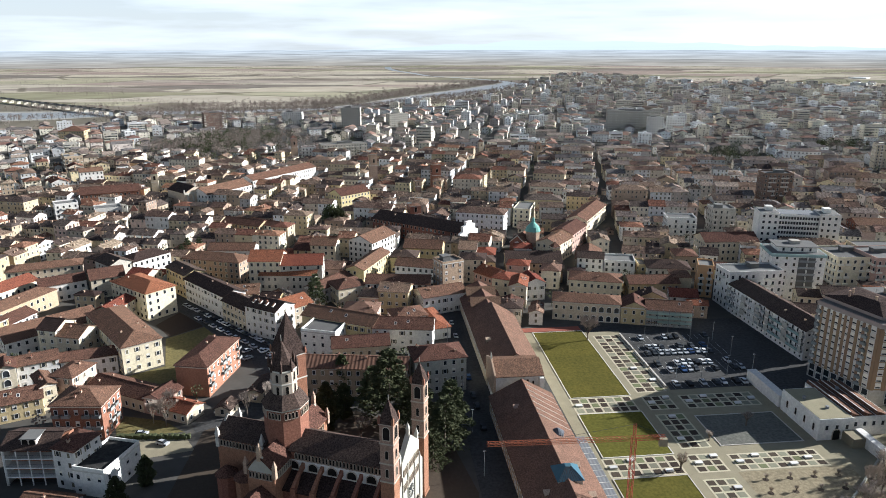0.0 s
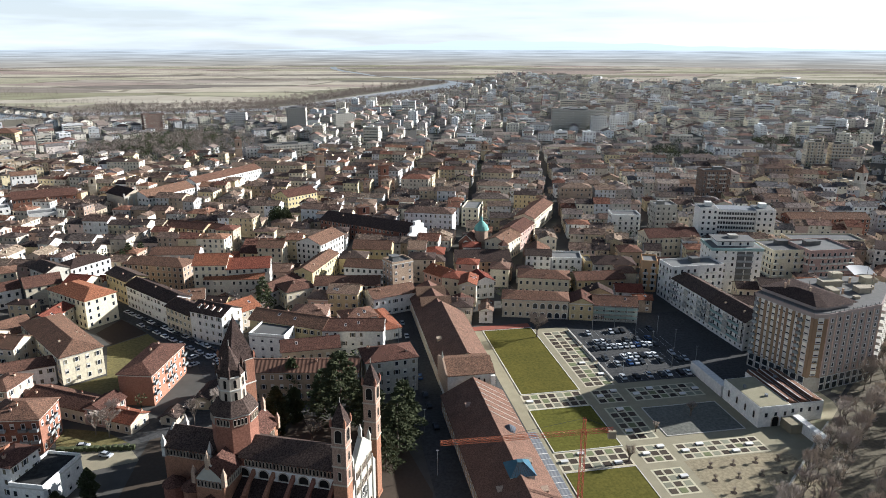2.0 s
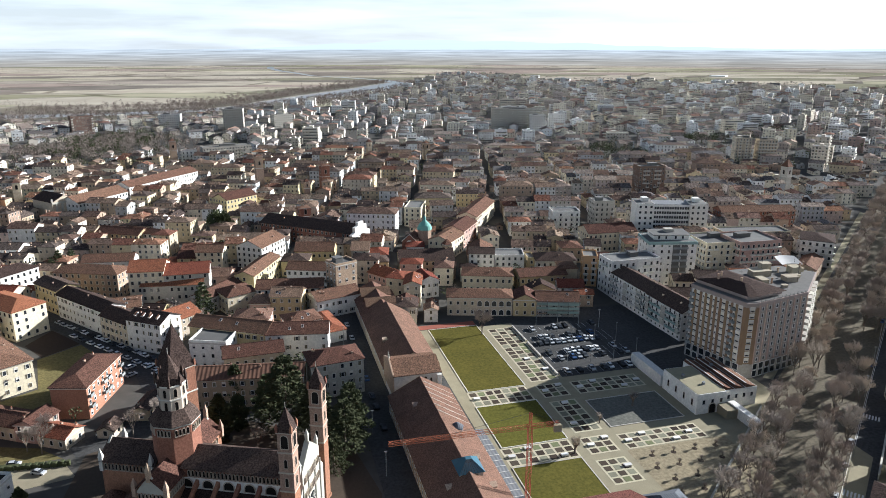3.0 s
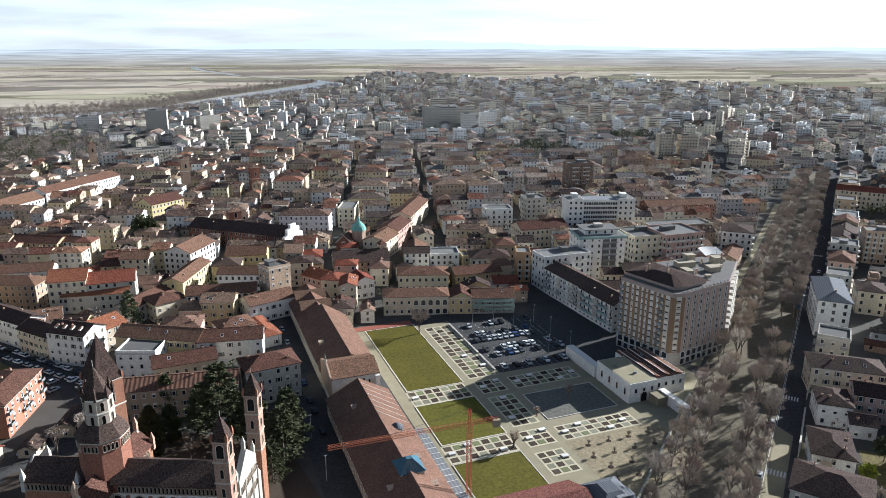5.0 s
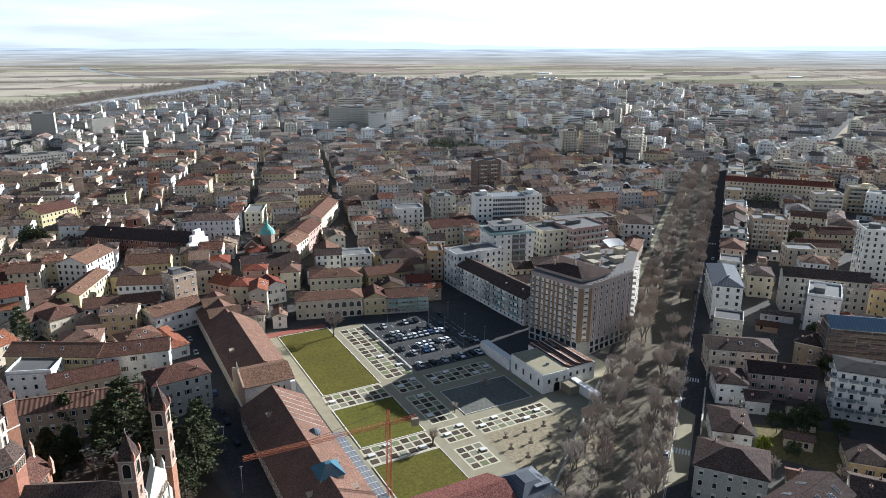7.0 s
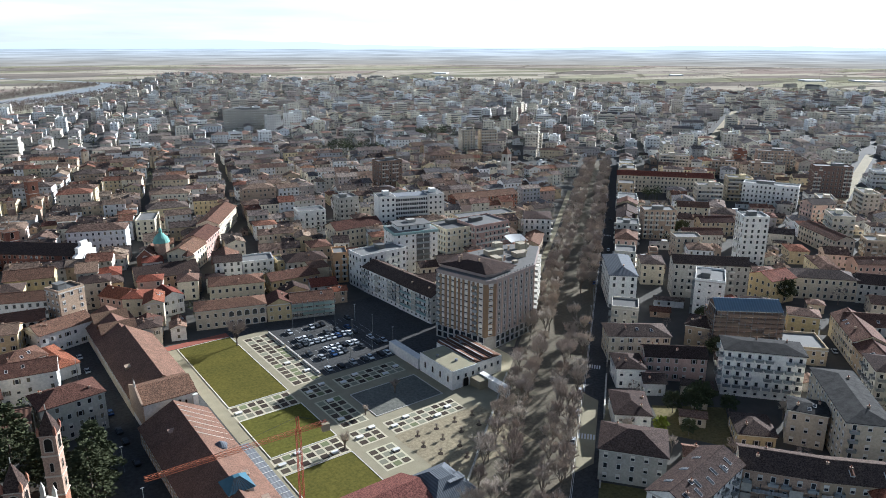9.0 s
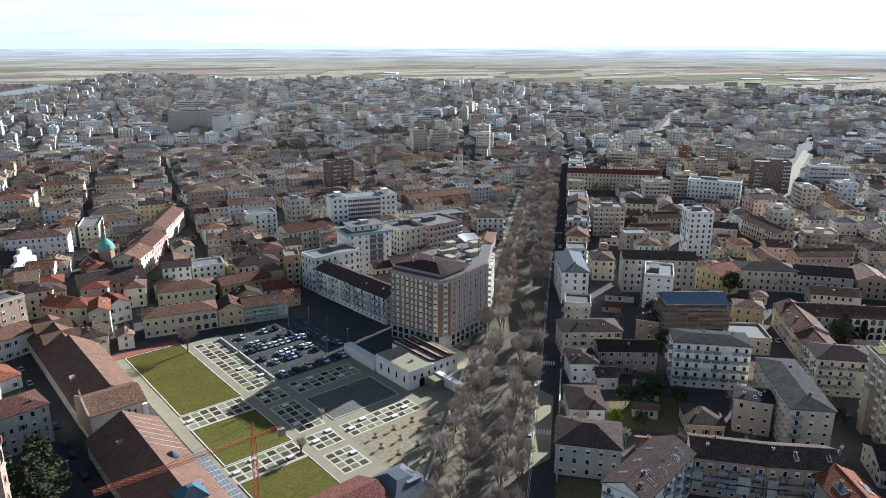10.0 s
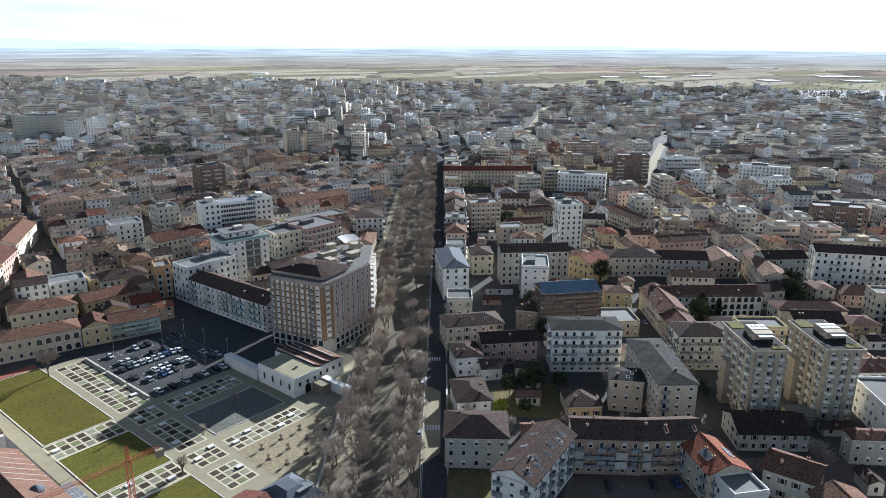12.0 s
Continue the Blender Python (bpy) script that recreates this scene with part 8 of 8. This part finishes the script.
def joined_house(q, x, y, w, d, rot, h, roof, wall, tile, rng, far):
    m = pose(x, y, 0, 0, 0, rot)
    rise = 0 if roof == "flat" else (d if roof == "gable" else min(w, d)) / 2 * rng.uniform(0.34, 0.42)
    for shape, src, slot in ((q.wall, wall_shape(w, d, h, roof, rise), WALLS.index(wall)), (q.roof, roof_shape(w, d, h, roof, rise), TILES.index(tile))):
        shape.add([tuple(m @ Vector(p)) for p in src.v], src.f, slot)
    c, s = math.cos(radians(rot)), math.sin(radians(rot))
    if roof == "flat":
        k = rng.uniform(-0.2, 0.2) * w
        b = Shape().box(k - w * 0.12, k + w * 0.12, -2, 2, h, h + 2.6)
        q.wall.add([tuple(m @ Vector(p)) for p in b.v], b.f, WALLS.index(wall))
    elif not far:
        for k in range(rng.choice((1, 2, 3))):
            px, py = rng.uniform(-0.4, 0.4) * w, rng.choice((-1, 1)) * rng.uniform(0.05, 0.3) * d
            p = m @ Vector((px, py, 0))
            r = rng.uniform(0.3, 0.5)
            q.chimney.box(p.x - r, p.x + r, p.y - 0.35, p.y + 0.35, h + rise * 0.2, h + rise * (1 - abs(py) * 2 / d) + rng.uniform(0.9, 1.7))
    floors = max(1, int((h + 0.3) / 3.1))
    bands = roof == "flat" and rng.random() < 0.55
    for turn, nx, ny in SIDES:
        ox, oy = nx * c - ny * s, nx * s + ny * c
        off, length = (d / 2, w) if nx == 0 else (w / 2, d)
        if ox * (x + ox * off) + oy * (y + oy * off) > 0:
            continue
        n = max(1, int(length / (3.5 if far else 2.9)))
        tx, ty = -oy, ox

        def plate(p, e0, z0, z1, o, slot):
            q.window.add([(x + ox * (off + o) + tx * (p + e), y + oy * (off + o) + ty * (p + e), z) for e, z in ((-e0, z0), (e0, z0), (e0, z1), (-e0, z1))], [(0, 1, 2, 3)], slot)

        half = 0.75 if roof == "flat" else rng.uniform(0.45, 0.6)
        for f in range(floors):
            z = f * h / floors + 0.95
            if bands and nx == 0 and f:
                # open balconies along the whole front
                e0 = length * 0.5 * rng.choice((0.42, 0.42, 0.8))
                p0 = rng.choice((-0.25, 0.25)) * length if e0 < length * 0.3 else 0
                # flat plate coloured as the shaded depth behind the balconies
                plate(p0, e0, z - 0.1, z + 1.5, 0.05, 3)
                b = Shape().box(p0 - e0, p0 + e0, off, off + 1.2, z - 0.95, z - 0.05)
                q.window.add([(x + ox * v + tx * u, y + oy * v + ty * u, t) for u, v, t in b.v], b.f, 0)
            for i in range(n):
                if rng.random() < 0.14:
                    continue
                p = (i + 0.5) * length / n - length / 2
                if not far and rng.random() < 0.35:
                    plate(p, half + 0.16, z - 0.14, z + 1.72, 0.04, 0)
                plate(p, half, z, z + rng.choice((1.3, 1.6, 1.6)), 0.08, rng.choice((1, 1, 1, 2, 2, 3)))
                if roof == "flat" and f and i % 2 and not far and not bands:
                    b = Shape().box(p - 1.4, p + 1.4, off, off + 1.1, z - 0.95, z - 0.05)
                    q.window.add([(x + ox * v + tx * u, y + oy * v + ty * u, t) for u, v, t in b.v], b.f, 0)


def try_house(x, y, w, d, rot, rng, modern, group, row_h=None, row_tile=None, form=None):
    global filled
    if not inside(x, y, TOWN) or not (-41 < bearing(x, y) < 88) or not is_free(x, y, w - (2.6 if form else 0.8), d - (2.6 if form else 0.6), rot):
        return
    dist = math.hypot(x, y)
    if dist < 150:
        return
    west = bearing(x, y) < -4
    flat = modern and w > 15 and rng.random() < (0.15 if dist < 400 else 0.1 if west else 0.34 if dist < 820 else 0.3)
    if dist > 820 and not west and modern and w > 15 and rng.random() < 0.24:
        flat = True
    if flat:
        h = rng.uniform(10, 17) if west else rng.choice((rng.uniform(10, 16), rng.uniform(13, 22)))
        wall = rng.choice(("white", "cream", "cream", "cream", "yellow", "pink", "pink", "greywall", "ochre", "brickpale", "brick"))
        if dist > 820 and rng.random() < 0.6:
            wall = rng.choice(("white", "white", "cream", "yellow"))
        tile, shape = "gravel", "flat"
        label, style = f"{WORDS[wall]} apartment block with balconies and a flat gravel roof", "balcony"
    else:
        h = row_h or (rng.uniform(5.8, 10.5) if modern else rng.uniform(5.5, 8.5))
        wall = rng.choice(("cream", "cream", "cream", "white", "white", "white", "ochre", "pink", "yellow", "yellow", "greywall", "brickpale"))
        tile = rng.choice(("browntile", "browntile", "darktile", "darktile", "tantile", "tantile" if modern and dist < 400 else "redtile"))
        if row_tile and rng.random() < 0.65:
            tile = row_tile
        shape = form if form in ("hip", "gable") else ("hip" if rng.random() < (0.6 if modern else 0.16) else "gable")
        label, style = f"{WORDS[wall]} plaster {'town villa' if modern else 'old town house'} with {WORDS[tile]} roof", "shutter"
    if dist < 400:
        house(x, y, w, d, rot, h, shape, wall, tile, label, style, group=group)
        filled += 1
    else:
        occupy(x, y, w + 0.1, d + 0.6, rot)
        # far houses take the outer palette, some nearer ones too, to grey with haze
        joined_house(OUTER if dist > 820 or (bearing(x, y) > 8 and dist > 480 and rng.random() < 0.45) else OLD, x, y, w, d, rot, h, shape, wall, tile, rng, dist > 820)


def house_row(m, length, depth, rot, rng, modern, group):
    """A row of houses that share their party walls, eaves stepping a little from house to house; hipped at the ends."""
    x = -length / 2
    h = rng.uniform(6.4, 9.8)
    tile = rng.choice(("browntile", "browntile", "browntile", "darktile", "darktile", "darktile", "tantile", "redtile"))
    first = True
    while x < length / 2 - 6:
        w = min(rng.uniform(7, 17), length / 2 - x)
        last = x + w > length / 2 - 6.1
        p = m @ Vector((x + w / 2, rng.uniform(-0.3, 0.3), 0))
        if rng.random() > 0.03:
            try_house(p.x, p.y, w, depth * rng.choice((1.0, 1.0, 0.94, 1.12)), rot, rng, False, group, h, tile, "hip" if (first or last) and rng.random() < 0.6 else "gable")
        first = False
        h = min(12.8, max(5.6, h + rng.choice((0.15, -0.2, 0.3, 2.2, -2.2, 3.2, -3.0))))
        if rng.random() < 0.3:
            tile = rng.choice(("browntile", "browntile", "darktile", "darktile", "tantile", "redtile"))
        x += w + (0.05 if rng.random() < 0.9 else 3.5)


def fill_block(cx, cy, bw, bd, rot, rng, modern, group):
    """Rows of houses along the streets round a block, with wings across its yards."""
    m = pose(cx, cy, 0, 0, 0, rot)
    far = math.hypot(cx, cy) > 820
    if not modern and rng.random() < 0.3:
        # one large palace or convent takes a corner of the block
        w, d = rng.uniform(22, 34), rng.uniform(13, 17)
        p = m @ Vector((rng.choice((-1, 1)) * (bw - w) / 2, rng.choice((-1, 1)) * (bd - d) / 2, 0))
        try_house(p.x, p.y, w, d, rot, rng, False, group, rng.uniform(11, 14.5), rng.choice(("browntile", "darktile")), "hip")
    if not modern:
        # a closed block: four street fronts, wings that divide the yard, low annexes in what is left
        deep = rng.uniform(10.0, 13.0)
        for side in (-1, 1):
            house_row(m @ pose(0, side * (bd - deep) / 2, 0), bw, deep, rot, rng, False, group)
        for side in (-1, 1):
            house_row(m @ pose(side * (bw - deep) / 2, 0, 0, 0, 0, 90), bd - 2 * deep - 0.6, deep, rot + 90, rng, False, group)
        inner = bw - 2 * deep
        wings = rng.choice((1, 1, 2))
        for k in range(wings):
            u = (k + 1) / (wings + 1) * inner - inner / 2 + rng.uniform(-3, 3)
            house_row(m @ pose(u, rng.choice((-2, 2, 0)), 0, 0, 0, 90), bd - 2 * deep - 1.2, rng.uniform(7, 10), rot + 90, rng, False, group)
        for k in range(9):
            q = m @ Vector((rng.uniform(-0.5, 0.5) * inner, rng.uniform(-0.5, 0.5) * (bd - 2 * deep), 0))
            try_house(q.x, q.y, rng.uniform(5, 10), rng.uniform(4.5, 7), rot + rng.choice((0, 90)), rng, False, group, rng.uniform(3, 6.5))
        return
    if rng.random() < 0.5:
        bw, bd, rot, m = bd, bw, rot + 90, pose(cx, cy, 0, 0, 0, rot + 90)
    depth = rng.uniform(11.0, 13.5)
    rows = max(2, round(bd / (depth + rng.uniform(6, 12))))
    for r in range(rows):
        yy = -bd / 2 + depth / 2 + r * (bd - depth) / (rows - 1)
        x = -bw / 2
        while x < bw / 2 - 6:
            w = rng.choice((rng.uniform(9, 15), rng.uniform(12, 20), rng.uniform(18, 34)))
            w = min(w, bw / 2 - x)
            if w < 6:
                break
            dd = depth * rng.uniform(0.8, 1.25)
            p = m @ Vector((x + w / 2, yy + rng.uniform(-2.5, 2.5), 0))
            if rng.random() > 0.1 + (0.22 if far else 0):
                try_house(p.x, p.y, w, dd, rot + rng.uniform(-3, 3), rng, True, group)
            x += w + rng.choice((0.1, rng.uniform(1.5, 9)))
        if r and not far:
            for k in range(rng.choice((1, 2, 3, 3))):
                q = m @ Vector((rng.uniform(-0.42, 0.42) * bw, yy - (bd - depth) / (rows - 1) / 2, 0))
                try_house(q.x, q.y, rng.uniform(6, 9), rng.uniform(5, 8), rot, rng, False, group, rng.uniform(3, 6))


def fill_zone(x0, x1, y0, y1, pitch_x, pitch_y, rot, test, modern, group, seed):
    rng = random.Random(seed)
    c, s = math.cos(radians(rot)), math.sin(radians(rot))
    for i in range(-64, 64):
        for j in range(-64, 64):
            u, v = i * pitch_x, j * pitch_y + (i % 2) * pitch_y * 0.3
            x, y = u * c - v * s, u * s + v * c
            if x0 < x < x1 and y0 < y < y1 and test(x, y):
                fill_block(x, y, pitch_x - (8.5 if not modern else 7), pitch_y - (8.5 if not modern else 7), rot + rng.uniform(-6, 6), rng, modern, group)


def right_of_avenue(x, y):
    return x * 0.7145 - y * 0.6997 > 0


fill_zone(-360, 420, 230, 830, 64, 50, -10, lambda x, y: not right_of_avenue(x + 40, y) and x > -330 + max(0, 300 - y), False, "old town houses", 3)
fill_zone(-620, -200, 120, 900, 66, 56, 33, lambda x, y: x < -150, True, "houses of the western quarter", 4)
fill_zone(100, 1000, -160, 830, 76, 64, -44.4, lambda x, y: right_of_avenue(x, y) and math.hypot(x, y) < 850, True, "houses beyond the avenue", 5)
fill_zone(-750, 2450, -260, 3050, 88, 76, -8, lambda x, y: math.hypot(x, y) > 800 and -8 < bearing(x, y) < 34, True, "outer houses", 6)
fill_zone(-750, 600, -260, 3050, 80, 70, 28, lambda x, y: math.hypot(x, y) > 800 and bearing(x, y) <= -8, True, "outer houses", 7)
fill_zone(300, 2450, -260, 3050, 92, 74, -40, lambda x, y: math.hypot(x, y) > 800 and bearing(x, y) >= 34, True, "outer houses", 8)

# low annexes, sheds and garages in the yards that are left
shed_rng = random.Random(21)
sheds = 0
for k in range(4200):
    a, r = radians(shed_rng.uniform(-41, 88)), 165 + 640 * shed_rng.random() ** 0.7
    x, y = math.sin(a) * r, math.cos(a) * r
    w, d = shed_rng.uniform(5, 15), shed_rng.uniform(4, 6.5)
    rot = (-44.4 if right_of_avenue(x, y) else -10 if x > -120 else 33) + shed_rng.choice((0, 90))
    if inside(x, y, TOWN) and is_free(x, y, w + 2.5, d + 2.5, rot):
        h, wall, tile = shed_rng.uniform(2.6, 4.2), shed_rng.choice(("cream", "ochre", "greywall", "white", "brickpale")), shed_rng.choice(("browntile", "darktile", "darktile", "tantile", "gravel"))
        form = "flat" if tile == "gravel" else "gable"
        if r < 330 and sheds < 70:
            sheds += 1
            house(x, y, w, d, rot, h, form, wall, tile, f"low {WORDS[wall]} yard annexe with {WORDS[tile]} roof", "plain", detail=1, group="yard annexes")
        else:
            occupy(x, y, w + 0.4, d + 1, rot)
            joined_house(OLD, x, y, w, d, rot, h, form, wall, tile, shed_rng, True)
# workshops, barns and groves where the town thins out into the fields
edge_rng = random.Random(77)
for k in range(900):
    a, r = radians(edge_rng.uniform(6, 88)), edge_rng.uniform(1100, 3300)
    x, y = math.sin(a) * r, math.cos(a) * r
    if inside(x, y, TOWN) or not inside(x * 0.86, y * 0.86, TOWN):
        continue
    if edge_rng.random() < 0.4:
        w, d, rot = edge_rng.uniform(14, 60), edge_rng.uniform(10, 24), edge_rng.choice((-40, -8, 50, 82))
        form = edge_rng.choice(("flat", "gable", "gable"))
        if is_free(x, y, w + 4, d + 4, rot):
            occupy(x, y, w + 4, d + 4, rot)
            joined_house(OUTER, x, y, w, d, rot, edge_rng.uniform(5, 9), form, edge_rng.choice(("white", "cream", "greywall", "ochre")), "gravel" if form == "flat" else edge_rng.choice(("browntile", "darktile", "redtile")), edge_rng, True)
    else:
        for j in range(edge_rng.choice((4, 9, 18))):
            far_tree(darkwoods if edge_rng.random() < 0.3 else woods, x + edge_rng.gauss(0, 26), y + edge_rng.gauss(0, 12), edge_rng.uniform(6, 13), edge_rng, 16, 0.55)
TOWNCOL = {"cream": (0.68, 0.6, 0.47), "white": (0.8, 0.785, 0.75), "ochre": (0.5, 0.4, 0.28), "pink": (0.6, 0.46, 0.38), "yellow": (0.64, 0.53, 0.34), "greywall": (0.54, 0.52, 0.48),
           "brickpale": (0.38, 0.28, 0.21), "brick": (0.27, 0.13, 0.09), "browntile": (0.205, 0.142, 0.108), "darktile": (0.125, 0.097, 0.083), "redtile": (0.27, 0.14, 0.095), "tantile": (0.27, 0.2, 0.148), "gravel": (0.3, 0.29, 0.27)}
# newer outer districts: pale render, grey and light brown roofs, haze put into both
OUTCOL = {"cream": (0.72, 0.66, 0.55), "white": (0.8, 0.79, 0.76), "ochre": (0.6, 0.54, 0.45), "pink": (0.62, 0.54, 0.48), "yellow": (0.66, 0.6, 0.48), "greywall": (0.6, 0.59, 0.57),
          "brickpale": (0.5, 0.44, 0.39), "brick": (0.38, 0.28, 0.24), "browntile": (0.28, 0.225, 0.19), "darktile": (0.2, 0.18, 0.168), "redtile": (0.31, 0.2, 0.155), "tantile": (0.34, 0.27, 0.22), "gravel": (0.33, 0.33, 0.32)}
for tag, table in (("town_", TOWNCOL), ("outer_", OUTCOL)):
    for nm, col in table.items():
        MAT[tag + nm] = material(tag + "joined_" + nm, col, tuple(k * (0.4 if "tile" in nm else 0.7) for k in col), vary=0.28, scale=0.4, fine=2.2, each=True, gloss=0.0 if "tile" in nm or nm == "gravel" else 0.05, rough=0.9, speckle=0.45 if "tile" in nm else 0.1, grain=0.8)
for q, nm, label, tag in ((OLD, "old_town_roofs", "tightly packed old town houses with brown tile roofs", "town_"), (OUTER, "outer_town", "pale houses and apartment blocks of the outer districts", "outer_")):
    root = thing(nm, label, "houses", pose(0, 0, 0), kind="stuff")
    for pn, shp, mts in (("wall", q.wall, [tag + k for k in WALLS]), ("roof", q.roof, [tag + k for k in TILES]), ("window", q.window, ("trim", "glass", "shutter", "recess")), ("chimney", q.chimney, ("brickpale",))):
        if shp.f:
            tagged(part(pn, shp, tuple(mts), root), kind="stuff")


for k in range(8200):
    a, r = radians(wood_rng.uniform(-41, 88)), 200 + 2300 * wood_rng.random() ** 0.8
    x, y = math.sin(a) * r, math.cos(a) * r
    if inside(x, y, TOWN) and is_free(x, y, 5, 5, 0):
        far_tree(darkwoods if wood_rng.random() < (0.3 if r < 700 else 0.42) else woods, x, y, wood_rng.uniform(5, 11.5 if r < 700 else 15), wood_rng, *((44, 0.4) if r < 700 else (20, 0.5)))
solid("bare_woods", woods, "manytwig", "grey brown leafless trees in yards and along the river", "woods", kind="stuff")
solid("evergreen_woods", darkwoods, "needle", "dark evergreen trees in yards and parks", "woods", kind="stuff")
